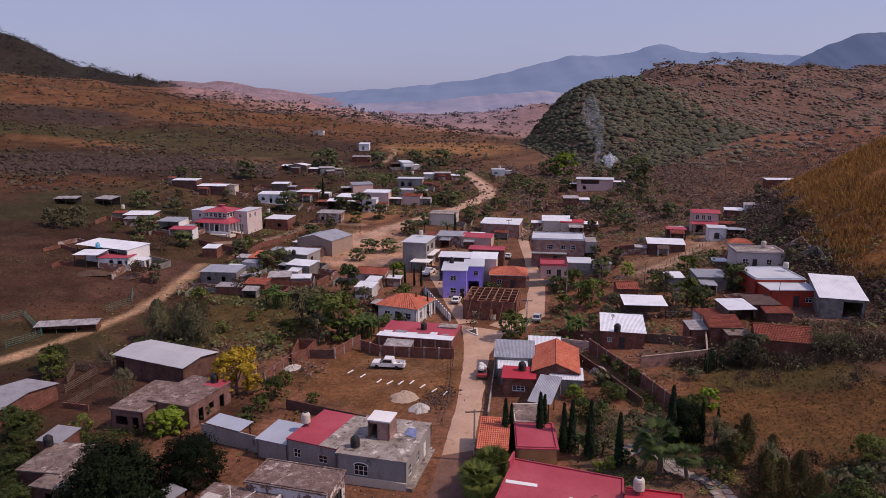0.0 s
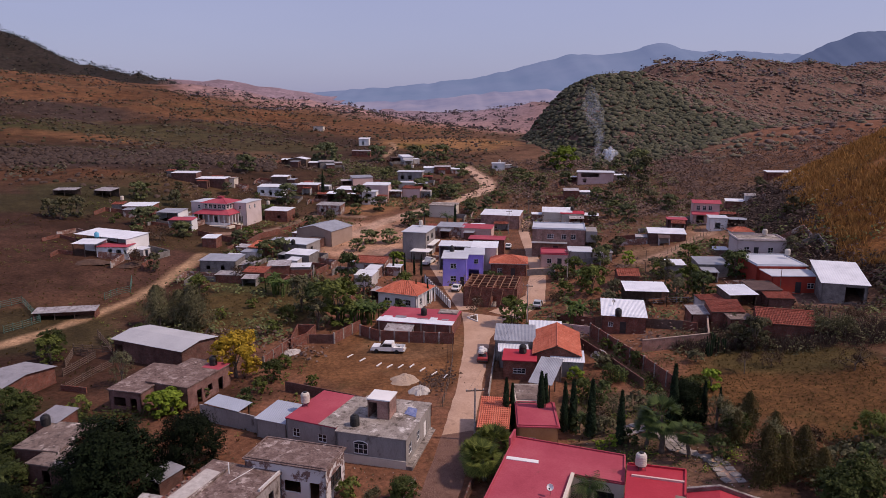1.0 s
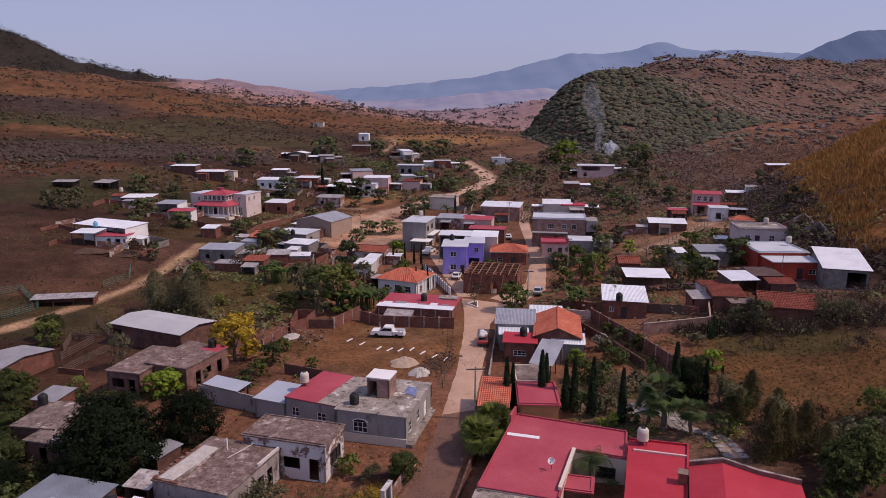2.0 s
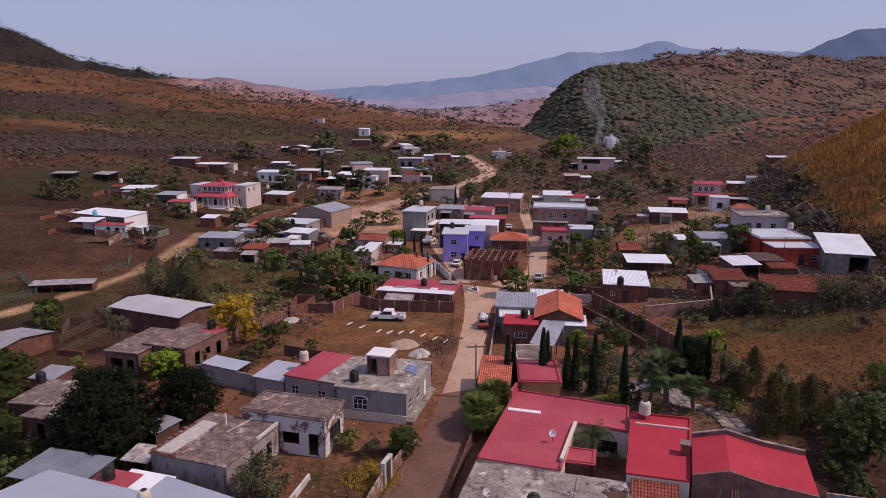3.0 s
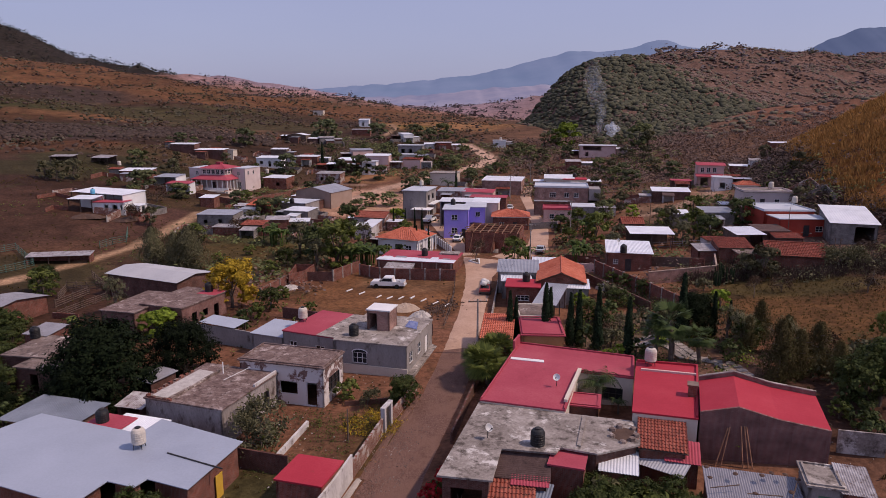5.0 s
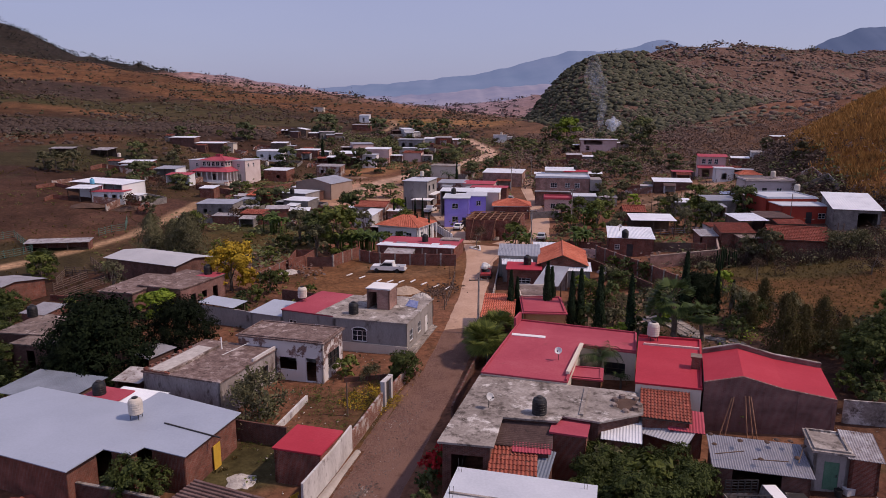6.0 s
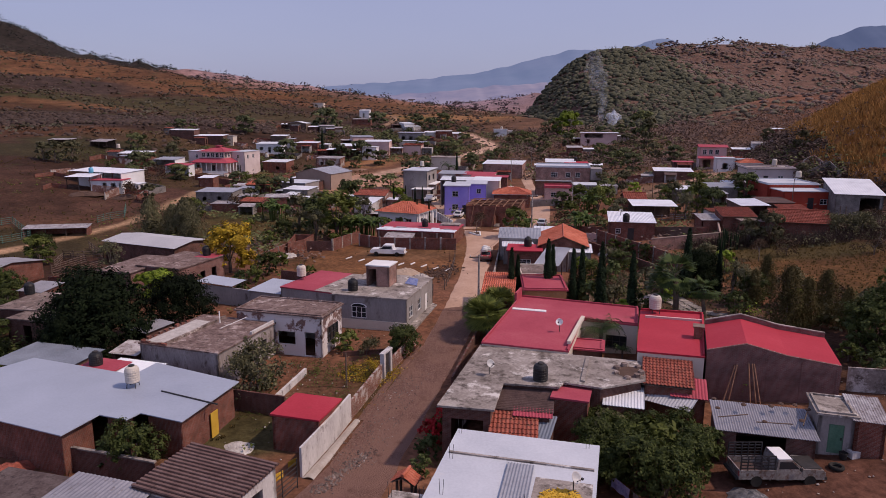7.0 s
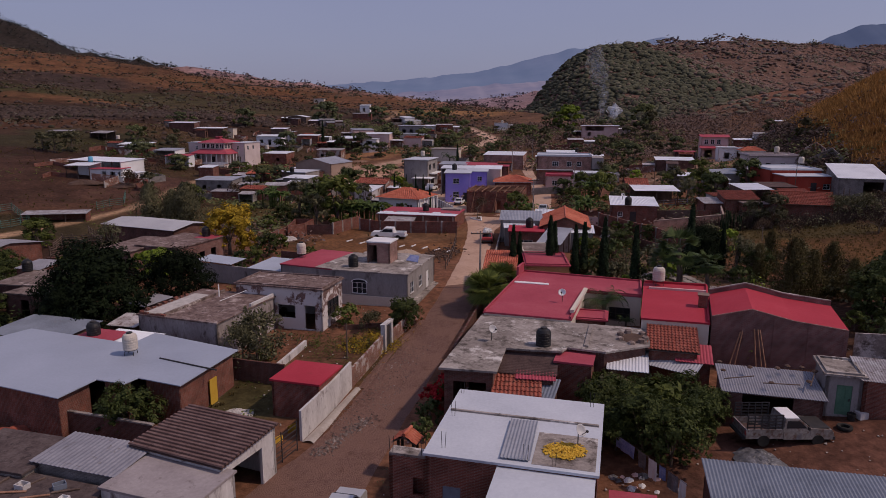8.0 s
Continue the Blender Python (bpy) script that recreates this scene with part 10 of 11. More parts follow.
for x, y, k, h in ((33.8, 268.5, "green", 7), (37.2, 261.1, "olive", 7), (32.4, 287.1, "green", 6), (54.3, 239.7, "green", 6), (53.5, 215.1, "green", 6.5), (56.2, 204.6, "dark", 6.5), (57.5, 236.1, "olive", 5.5),
                   (69.5, 226.9, "olive", 7), (72.7, 217.5, "dark", 6.5), (73.8, 252.5, "olive", 7), (97.9, 209.2, "olive", 5.5), (111.8, 241.6, "olive", 4.5), (48.9, 272.0, "dark", 6), (68.3, 259.5, "olive", 6), (45.8, 314.4, "olive", 7), (24.8, 268.3, "olive", 5)):
    plant(k, x, y, h)
for x, y, k, h in ((29.0, 146.6, "green", 5.5), (29.9, 132.9, "green", 6.5), (37.1, 154.9, "green", 5.5), (41.9, 161.1, "olive", 6), (33.3, 128.3, "olive", 4.5), (42.4, 152.4, "yellowbush", 3),
                   (44.0, 124.0, "olive", 5), (54.2, 147.2, "green", 5.5), (48.9, 124.1, "dark", 5.5), (47.6, 128.1, "green", 6), (59.8, 135.2, "dark", 6), (59.6, 139.0, "olive", 4.5), (45.7, 139.8, "green", 4),
                   (12.3, 117.2, "green", 5.5), (14.0, 120.4, "banana", 3.5), (21.1, 127.6, "drybush", 3), (5.7, 121.4, "dry", 5.5), (25.0, 144.8, "dark", 4.5), (24.3, 130.5, "green", 4),
                   (-44.5, 155.8, "olive", 5), (-46.0, 149.3, "drybush", 4), (-41.5, 171.6, "dark", 6), (-45.0, 168.2, "green", 6), (-88.0, 195.6, "dark", 6), (-86.6, 200.2, "dark", 6), (-73.8, 188.1, "green", 5),
                   (-76.1, 180.1, "drybush", 5), (-67.4, 154.8, "olive", 5), (-101.4, 227.5, "green", 7), (-89.6, 226.0, "olive", 6), (-108.6, 191.5, "olive", 7), (-106.3, 196.5, "olive", 7), (-112.8, 193.4, "olive", 6),
                   (-73.2, 157.8, "drybush", 4.5), (-72.4, 188.6, "green", 5), (-56.5, 194.1, "bush", 3), (-48.9, 220.6, "drybush", 3), (-64.7, 217.5, "drybush", 3)):
    plant(k, x, y, h)
for x, y, h in ((7.7, 78.0, 6.5), (8.5, 78.4, 5.6), (11.8, 76.9, 7.5), (12.5, 78.1, 6.6), (14.5, 75.8, 6.5), (15.5, 75.9, 6.7), (17.3, 74.0, 7.4), (20.2, 71.9, 6.7), (27.2, 75.2, 7.8), (30.8, 75.1, 5.4), (33.5, 77.1, 3.6)):
    plant("cypress", x, y, h, 3, 1.2)
for x, y, k, h in ((24.1, 69.5, "palm", 6.4), (22.9, 70.6, "palm", 4.4), (26.6, 68.0, "palm", 4.2), (14.1, 60.0, "feather", 4.3), (15.9, 58.6, "feather", 1.9), (4.3, 66.7, "shaggy", 4.6), (3.5, 68.5, "shaggy", 4.0), (5.5, 70.5, "shaggy", 4.4),
                   (3.8, 71.0, "bush", 2.6), (5.1, 73.5, "bush", 2.4)):
    plant(k, x, y, h)
for x, y, k, h in ((16.3, 75.5, "darkbush", 3.2), (19.1, 74.9, "olivebush", 3.0), (21.0, 78.7, "olive", 3.8), (20.5, 83.6, "darkbush", 3.4), (18.5, 84.4, "dark", 4.2), (23.2, 88.9, "dark", 4.0), (24.1, 80.1, "olivebush", 3.0),
                   (19.2, 71.8, "yellowbush", 1.8), (17.9, 71.2, "yellowbush", 1.6), (30.7, 80.6, "dark", 4.6), (32.8, 82.5, "dark", 4.2), (35.4, 84.6, "bright", 3.6), (33.1, 73.4, "dark", 4.0), (32.7, 70.4, "dark", 4.5), (29.7, 67.5, "darkbush", 3.0),
                   (35.4, 73.8, "olivebush", 3.0), (37.4, 55.2, "dark", 7.2), (41.5, 57.4, "olive", 7.0), (37.1, 58.6, "darkbush", 3.5), (37.0, 94.5, "olivebush", 2.6),
                   (40.1, 67.6, "drybush", 3.0), (37.7, 68.5, "drybush", 3.0), (41.5, 88.7, "dry", 5.0), (43.9, 99.7, "dry", 4.0), (46.1, 90.6, "drybush", 3.4), (46.7, 96.7, "drybush", 3.2), (48.0, 107.3, "olivebush", 3.6), (55.3, 86.5, "dry", 6.0), (64.9, 100.6, "dry", 6.5),
                   (65.7, 105.4, "dry", 5.0), (26.8, 98.2, "darkbush", 2.8), (25.7, 102.3, "bush", 2.4), (28.1, 94.0, "dark", 3.4), (15.6, 78.6, "olivebush", 2.4)):
    plant(k, x, y, h * 0.78)
for x, y, k, h in ((11.8, 38.8, "near", 3.8), (13.1, 37.4, "near", 3.6), (11.7, 43.1, "near", 2.8), (15.0, 39.3, "near", 3.0), (9.2, 40.4, "near", 2.9), (9.8, 42.6, "near", 3.1), (10.4, 39.6, "near", 2.5), (17.2, 42.2, "feather", 2.4), (13.2, 41.3, "bush", 3.2), (11.2, 45.0, "olivebush", 2.6), (9.8, 45.9, "near", 2.2), (10.8, 45.2, "near", 2.5), (13.9, 43.5, "near", 2.8), (16.4, 41.0, "near", 2.8),
                   (9.4, 48.3, "bush", 2.6), (13.0, 45.2, "near", 2.2), (11.3, 40.8, "near", 3.0), (16.0, 43.4, "near", 2.6), (26.3, 49.3, "darkbush", 2.0), (23.0, 50.0, "yellowbush", 1.5),
                   (-16.3, 55.6, "sparse", 5.2), (-17.6, 56.2, "sparse", 4.4), (-15.9, 56.6, "bush", 1.8), (-21.7, 43.7, "near", 3.4), (-23.2, 44.0, "darkbush", 2.2), (-7.7, 62.7, "sparse", 2.6), (-4.1, 63.1, "near", 3.0), (-4.6, 63.5, "bush", 1.8),
                   (-0.9, 46.6, "flower", 1.9), (-1.3, 44.7, "darkbush", 1.6), (-0.7, 47.6, "bush", 1.5), (-0.0, 49.4, "flower", 1.6), (-1.8, 42.4, "darkbush", 1.4), (-41.4, 58.5, "darkbush", 2.6), (-46.8, 66.4, "darkbush", 2.6),
                   (-26.5, 85.7, "darkbush", 2.4), (-25.9, 90.3, "bush", 2.2), (-24.9, 94.1, "near", 3.2), (-33.5, 88.6, "darkbush", 2.0), (-24.5, 99.4, "bush", 2.0), (-18.8, 92.1, "bush", 1.6), (-30.1, 115.4, "bush", 2.4), (-29.0, 121.2, "near", 3.4),
                   (-65.0, 108.0, "near", 4.2), (-55.4, 82.9, "near", 4.0), (-59.5, 87.6, "darkbush", 2.6)):
    plant(k, x, y, h)

# bushes and small trees between the houses, wherever there is room
g = np.random.default_rng(21)
placed = 0
kinds = ["bush", "darkbush", "olivebush", "drybush", "bush", "darkbush", "olivebush", "green", "olive"]
while placed < 150:
    x, y = g.uniform(-105, 88), g.uniform(62, 300)
    if min(near_line(np.array(x), np.array(y), s) for s in STREETS) < 6 or abs(x) > 0.66 * y + 6:
        continue
    if not room_for(x, y, 1.4):
        continue
    if math.hypot((x + 8) / 13, (y - 95) / 13) < 1 or math.hypot((x - 42) / 13, (y - 84) / 12) < 1 or (x < -55 and y < 165):
        continue
    k = kinds[int(g.integers(0, len(kinds)))]
    if y > 150 and g.uniform() < 0.3:
        k = ("dark", "green", "olive")[int(g.integers(0, 3))]
    plant(k, x, y, {"green": 4.2, "olive": 4.6, "dark": 4.4}.get(k, 1.9) * g.uniform(0.7, 1.3))
    placed += 1

# low dark bushes added here to deepen the tree shade by the hall
for x, y, k, h in ((36.1, 55.1, "near", 4.6), (40.2, 63.2, "olivebush", 2.4), 
                   (34.2, 52.2, "darkbush", 2.0), (33.4, 49.7, "darkbush", 2.2), (35.1, 55.3, "darkbush", 2.4), (33.3, 53.9, "bush", 1.6), (27.7, 52.4, "bush", 1.3), (28.6, 51.9, "bush", 1.2), (23.5, 51.1, "yellowbush", 1.0)):
    plant(k, x, y, h)

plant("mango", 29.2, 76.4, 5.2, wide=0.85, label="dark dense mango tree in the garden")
for x, y, h in ((32.0, 62.0, 6.6), (36.2, 63.1, 5.4), (35.3, 73.1, 4.8), (36.9, 60.7, 4.2), (34.3, 62.5, 5.0), (32.5, 69.9, 4.2), (36.0, 68.6, 4.4)):
    plant("plume", x, y, h)
for x, y, k, h in ((46.7, 97.4, "olive", 5.5), (44.4, 98.6, "olive", 4.4), (48.6, 99.6, "olive", 4.6), (57.8, 99.6, "sparse", 4.6), (61.0, 98.4, "sparse", 5.0)):
    plant(k, x, y, h)
for x, y, h in ((54.2, 105.0, 3.0), (53.2, 104.4, 2.4), (40.7, 97.9, 3.0), (42.0, 97.2, 2.4), (39.6, 96.6, 2.2)):
    cactus = thing("cactus", "clump of tall green column cacti", "cactus", x, y, None, 40 * x, "column cacti")
    for q in range(7):
        a = 0.9 * q
        part("stem", Shape().bar((0.12 * q * math.cos(a), 0.12 * q * math.sin(a), -0.2), (0.15 * q * math.cos(a), 0.15 * q * math.sin(a), h * (1 - 0.07 * ((q * 3) % 5))), 0.13, 0.09, 7), LEAF_CYPRESS, cactus)
# the thick garden between the red-roofed house and the pasture
g = np.random.default_rng(31)
placed = 0
while placed < 15:
    x, y = g.uniform(18, 48), g.uniform(62, 96)
    if (x > 33 + 0.12 * (y - 68) and y > 69.5) or not room_for(x, y, 0.5):
        continue
    k = ("sparse", "olivebush", "darkbush", "olive", "olivebush", "drybush", "yellowbush")[int(g.integers(0, 7))]
    plant(k, x, y, {"dark": 3.4, "green": 3.2, "olive": 4.0}.get(k, 2.0) * g.uniform(0.75, 1.25), wide=1.15)
    placed += 1
# ---- growth too thick to count: hillside scrub, weeds and dry grass ----
def surface(x, y):
    """Height of the ground sheet, its far unevenness included."""
    z = ground(x, y)
    far_ = np.clip((np.hypot(x, y - 100) - 170) / 250, 0, 1)
    ro = np.zeros_like(z)
    for s, a in ((61.0, 2.6), (27.0, 1.2), (11.0, 0.45)):
        ro = ro + a * wave(x, y, s / 3.1, s)
    hl = np.clip((z - (-0.7 + 0.0503 * np.clip(y, -300, 390)) - 4) / 14, 0, 1)
    return z + ro * far_ * (0.25 + 1.1 * hl)


def thicket(name, label, x, y, size, per, leaf, mat, flat=0.8, seed=1):
    """Many small clumps of leaves: one clump of about the given height at each place."""
    gg = np.random.default_rng(seed)
    n = len(x)
    s = size * gg.uniform(0.45, 1.5, n)
    z = surface(x, y)
    base = np.stack([x, y, z], 1)
    off = gg.normal(size=(n, per, 3)) * np.array((0.42, 0.42, 0.30 * flat)) * s[:, None, None]
    off[:, :, 2] = np.abs(off[:, :, 2]) * 1.2 + 0.12 * s[:, None]
    c = (base[:, None, :] + off).reshape(-1, 3)
    o = off.reshape(-1, 3) + np.array((0, 0, 0.35)) * np.repeat(s, per)[:, None]
    o /= np.linalg.norm(o, axis=1)[:, None] + 1e-9
    lv = leaves(c, 1.0, 0.75, 0.5, o)
    mid = lv.mean(1, keepdims=True)
    lv = mid + (lv - mid) * (leaf * np.repeat(s, per))[:, None, None]
    return tagged(quad_mesh(name, lv, mat), label, "scrub", "", "stuff")


def mounds(name, label, x, y, size, mat, seed=1, tall=0.75):
    """Rounded, lumpy crowns of far-off bushes: one dome of uneven outline at each place."""
    gg = np.random.default_rng(seed)
    n = len(x)
    r = size * gg.uniform(0.5, 1.3, n)
    a = np.arange(7) * 2 * math.pi / 7
    turn = gg.uniform(0, 6.28, n)[:, None]
    rings = []
    for rad, z in ((0.92, -0.15), (1.0, 0.34), (0.62, 0.80)):
        k = rad * gg.uniform(0.68, 1.25, (n, 7))
        rings.append(np.stack([np.cos(a + turn) * k, np.sin(a + turn) * k, (z + gg.normal(size=(n, 7)) * 0.10) * tall], -1))
    top = np.stack([gg.normal(size=n) * 0.15, gg.normal(size=n) * 0.15, tall * gg.uniform(0.85, 1.15, n)], -1)[:, None, :]
    v = np.concatenate([*rings, top], 1) * r[:, None, None] + np.stack([x, y, surface(x, y)], -1)[:, None, :]
    faces = []
    for q in range(2):
        for i in range(7):
            j = (i + 1) % 7
            faces += [(7 * q + i, 7 * q + j, 7 * q + 7 + j), (7 * q + i, 7 * q + 7 + j, 7 * q + 7 + i)]
    faces += [(14 + i, 14 + (i + 1) % 7, 21) for i in range(7)]
    f = (np.arange(n)[:, None, None] * 22 + np.array(faces)[None]).reshape(-1, 3)
    me_ = bpy.data.meshes.new(name)
    me_.vertices.add(n * 22)
    me_.vertices.foreach_set("co", v.astype(np.float32).ravel())
    me_.loops.add(f.size)
    me_.loops.foreach_set("vertex_index", f.astype(np.int32).ravel())
    me_.polygons.add(len(f))
    me_.polygons.foreach_set("loop_start", np.arange(0, f.size, 3, dtype=np.int32))
    me_.polygons.foreach_set("use_smooth", np.ones(len(f), dtype=bool))
    me_.update(calc_edges=True)
    me_.materials.append(mat)
    return tagged(new(name, me_), label, "scrub", "", "stuff")


def tufts(name, label, x, y, size, per, mat, seed=1, width=0.06):
    """Upright tussocks: thin blades fanning from each place."""
    gg = np.random.default_rng(seed)
    n = len(x)
    s = size * gg.uniform(0.5, 1.4, n)
    base = np.repeat(np.stack([x, y, surface(x, y) - 0.05], 1), per, 0)
    ss = np.repeat(s, per)
    lean = gg.normal(size=(n * per, 2)) * 0.32
    foot = base + np.concatenate([gg.normal(size=(n * per, 2)) * 0.16 * ss[:, None], np.zeros((n * per, 1))], 1)
    tip = foot + np.stack([lean[:, 0] * ss, lean[:, 1] * ss, ss * gg.uniform(0.7, 1.15, n * per)], 1)
    a = gg.uniform(0, 2 * math.pi, n * per)
    w = np.stack([np.cos(a), np.sin(a), 0 * a], 1) * (width * ss)[:, None]
    mid = foot * 0.45 + tip * 0.55
    return tagged(quad_mesh(name, np.stack([foot, mid + w, tip, mid - w], 1), mat), label, "grass", "", "stuff")


gs = np.random.default_rng(5)
VERGE = [(-7.0, 50.6), (-5.2, 57.2), (-3.6, 62.9), (-2.7, 66.8)]


def sample(n, x0, x1, y0, y1, keep):
    x, y = gs.uniform(x0, x1, n), gs.uniform(y0, y1, n)
    k = keep(x, y)
    return x[k], y[k]


def clear_of_houses(x, y, gap=0.6):
    ok = np.ones(len(x), bool)
    for a, b, r in TAKEN:
        ok &= np.hypot(x - a, y - b) > r * 0.85 + gap
    for s in STREETS:
        ok &= near_line(x, y, s) > 4.6
    for line, w, tone in TRACKS:
        ok &= near_line(x, y, line) > w + 0.3
    for a, b, r in OPEN_YARDS:
        ok &= np.hypot(x - a, y - b) > r
    return ok


x, y = sample(6500, 85, 300, 212, 300, lambda x, y: (x < 0.72 * y) & (crest_height(x, y, NEAR_KNOLL) < ground(x, y)))
thicket("hillside_scrub", "brown leafless scrub below the eastern hill", x, y, 1.9, 10, 0.15, LEAF_SCRUB, 0.9, 12)
def front_of_crest(x, y):
    """On the near side of the eastern ridge."""
    return y < np.interp(x, [p[0] for p in EAST_RIDGE[0]], [p[1] for p in EAST_RIDGE[0]]) + 10




def on_east_hill(x, y):
    return front_of_crest(x, y) & (x < 0.72 * y) & (x > 60 - 0.1 * (y - 285)) & (x > 45)


def green_flank(x, y):
    """How far the green woods of the hill's western flank reach, from 1 down to 0."""
    return np.clip((150 - x + 0.5 * (430 - y) + 14 * wave(x, y, 13, 0.3)) / 55, 0, 1)


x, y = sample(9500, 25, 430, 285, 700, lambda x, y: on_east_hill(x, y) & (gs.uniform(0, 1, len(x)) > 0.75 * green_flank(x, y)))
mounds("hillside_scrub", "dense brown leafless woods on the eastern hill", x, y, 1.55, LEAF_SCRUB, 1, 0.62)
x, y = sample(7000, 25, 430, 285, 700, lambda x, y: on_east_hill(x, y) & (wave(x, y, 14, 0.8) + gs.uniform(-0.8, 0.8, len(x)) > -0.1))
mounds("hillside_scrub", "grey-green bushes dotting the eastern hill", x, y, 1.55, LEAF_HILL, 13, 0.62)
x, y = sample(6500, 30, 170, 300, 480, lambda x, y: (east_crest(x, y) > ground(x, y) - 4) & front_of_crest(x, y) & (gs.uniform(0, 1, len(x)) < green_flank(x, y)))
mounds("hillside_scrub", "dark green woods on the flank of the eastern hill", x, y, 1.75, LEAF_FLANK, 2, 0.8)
x, y = sample(5000, 25, 420, 285, 700, on_east_hill)
thicket("hillside_scrub", "twiggy brown scrub on the eastern hill", x, y, 2.4, 7, 0.14, LEAF_SCRUB, 1.0, 21)
x, y = sample(420, 90, 420, 420, 700, lambda x, y: (np.abs(y - np.interp(x, [p[0] for p in EAST_RIDGE[0]], [p[1] for p in EAST_RIDGE[0]])) < 9))
thicket("hillside_scrub", "scattered crest trees on the eastern hill", x, y, 3.6, 26, 0.16, LEAF_FLANK, 1.0, 22)
x, y = sample(11000, -420, 40, 225, 640, lambda x, y: (np.abs(x) < 0.72 * y) & (wave(x, y * 2.2, 22, 0.3) + gs.uniform(-0.7, 0.5, len(x)) > 0.1))
thicket("hillside_scrub", "dry brown scrub on the western slope", x, y, 1.5, 5, 0.30, LEAF_DRY, 0.9, 3)
x, y = sample(12500, -430, 20, 230, 700, lambda x, y: (np.abs(x) < 0.74 * y) & (wave(x, y * 2.2, 24, 1.9) + 0.5 * wave(x, y * 2, 9, 0.2) + gs.uniform(-0.9, 0.5, len(x)) > 0.12))
mounds("hillside_scrub", "low purplish scrub in drifts over the western slope", x, y, 0.95, LEAF_GREYDRY, 51, 0.8)
x, y = sample(5000, -430, 20, 230, 700, lambda x, y: (np.abs(x) < 0.74 * y) & (wave(x, y * 2.2, 31, 0.4) + gs.uniform(-0.9, 0.6, len(x)) > 0.1))
mounds("hillside_scrub", "dull olive bushes over the western slope", x, y, 1.0, LEAF_HILLDARK, 52, 0.8)
x, y = sample(4500, -230, -60, 260, 340, lambda x, y: (np.abs(x) < 0.72 * y) & (np.hypot((x + 140) / 62, (y - 300) / 26) + 0.25 * wave(x, y, 9, 1.0) < 1))
mounds("hillside_scrub", "purplish leafless scrub on the western slope", x, y, 1.3, LEAF_GREYDRY, 14)
x, y = sample(1500, -420, 60, 240, 700, lambda x, y: (np.abs(x) < 0.72 * y) & (wave(x, y * 2.0, 30, 1.3) > 0.1))
thicket("hillside_scrub", "scattered grey-green bushes on the western slope", x, y, 2.6, 10, 0.24, LEAF_HILL, 1.0, 4)
x, y = sample(9000, -900, -230, 590, 1150, lambda x, y: (crest_height(x, y, WEST_PEAK) > crest_height(x, y, WEST_RIDGE)) & (x > -0.66 * y))
thicket("hillside_scrub", "dark green woods on the western peak", x, y, 3.4, 6, 0.26, LEAF_PEAK, 0.9, 24)
x, y = sample(900, -420, 30, 480, 760, lambda x, y: (np.abs(crest_height(x, y, WEST_RIDGE) - ground(x, y)) < 5) & (near_line(x, y, [p[:2] for p in WEST_RIDGE[0]]) < 14))
thicket("hillside_scrub", "lone trees along the western crest", x[::4], y[::4], 4.6, 40, 0.13, LEAF_PEAK, 1.0, 29)
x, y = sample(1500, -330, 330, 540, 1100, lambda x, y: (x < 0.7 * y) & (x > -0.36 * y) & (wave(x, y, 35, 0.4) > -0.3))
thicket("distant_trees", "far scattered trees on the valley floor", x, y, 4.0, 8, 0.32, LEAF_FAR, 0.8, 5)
x, y = sample(25000, 78, 150, 105, 225, lambda x, y: (crest_height(x, y, NEAR_KNOLL) > ground(x, y) - 2) & (x > knoll_edge(y) + 3 * wave(x, y, 4, 0.5)) & (wave(x, y, 5, 1.9) + gs.uniform(-0.9, 0.4, len(x)) > -0.55) & (x < 0.7 * y + 10))
tufts("dry_grass", "tall orange dry grass on the knoll", x, y, 1.4, 7, GRASS_STRAW, 6, 0.06)
x, y = sample(900, 74, 150, 105, 225, lambda x, y: (crest_height(x, y, NEAR_KNOLL) > ground(x, y) - 2) & (wave(x, y, 7, 0.4) > 0.05) & (x > knoll_edge(y)))
thicket("hillside_scrub", "dull green bushes on the knoll", x, y, 1.4, 14, 0.12, LEAF_OLIVE, 1.0, 7)
x, y = sample(1500, 78, 150, 105, 225, lambda x, y: (crest_height(x, y, NEAR_KNOLL) > ground(x, y) - 2) & (wave(x, y, 6, 2.4) > 0.15) & (x > knoll_edge(y)))
thicket("hillside_scrub", "dark leafless bushes in the knoll grass", x, y, 1.4, 13, 0.12, LEAF_GULLY, 1.0, 28)
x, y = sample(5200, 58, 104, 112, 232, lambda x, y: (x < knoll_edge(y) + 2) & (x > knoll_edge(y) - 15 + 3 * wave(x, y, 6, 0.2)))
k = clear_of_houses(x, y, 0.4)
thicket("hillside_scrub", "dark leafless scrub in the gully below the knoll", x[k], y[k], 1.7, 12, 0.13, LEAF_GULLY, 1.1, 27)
x, y = sample(16000, -120, 90, 40, 260, lambda x, y: (np.abs(x) < 0.68 * y + 4) & (wave(x, y, 7, 0.9) + gs.uniform(-0.8, 0.6, len(x)) > 0.0))
k = clear_of_houses(x, y)
tufts("weeds", "dry weeds and tufts over the open ground", x[k], y[k], 0.36, 8, GRASS_DULL, 8, 0.12)
x, y = sample(5500, -120, 90, 40, 260, lambda x, y: (np.abs(x) < 0.68 * y + 4) & (wave(x, y, 9, 2.9) > 0.1))
k = clear_of_houses(x, y)
thicket("weeds", "green weeds in yards and along walls", x[k], y[k], 0.55, 9, 0.22, LEAF_GREEN, 0.9, 9)
x, y = sample(6000, -110, 95, 100, 330, lambda x, y: (np.abs(x) < 0.68 * y) & (wave(x, y, 11, 4.0) > -0.1) & ((x > -42) | (y > 215)))
k = clear_of_houses(x, y, 1.2)
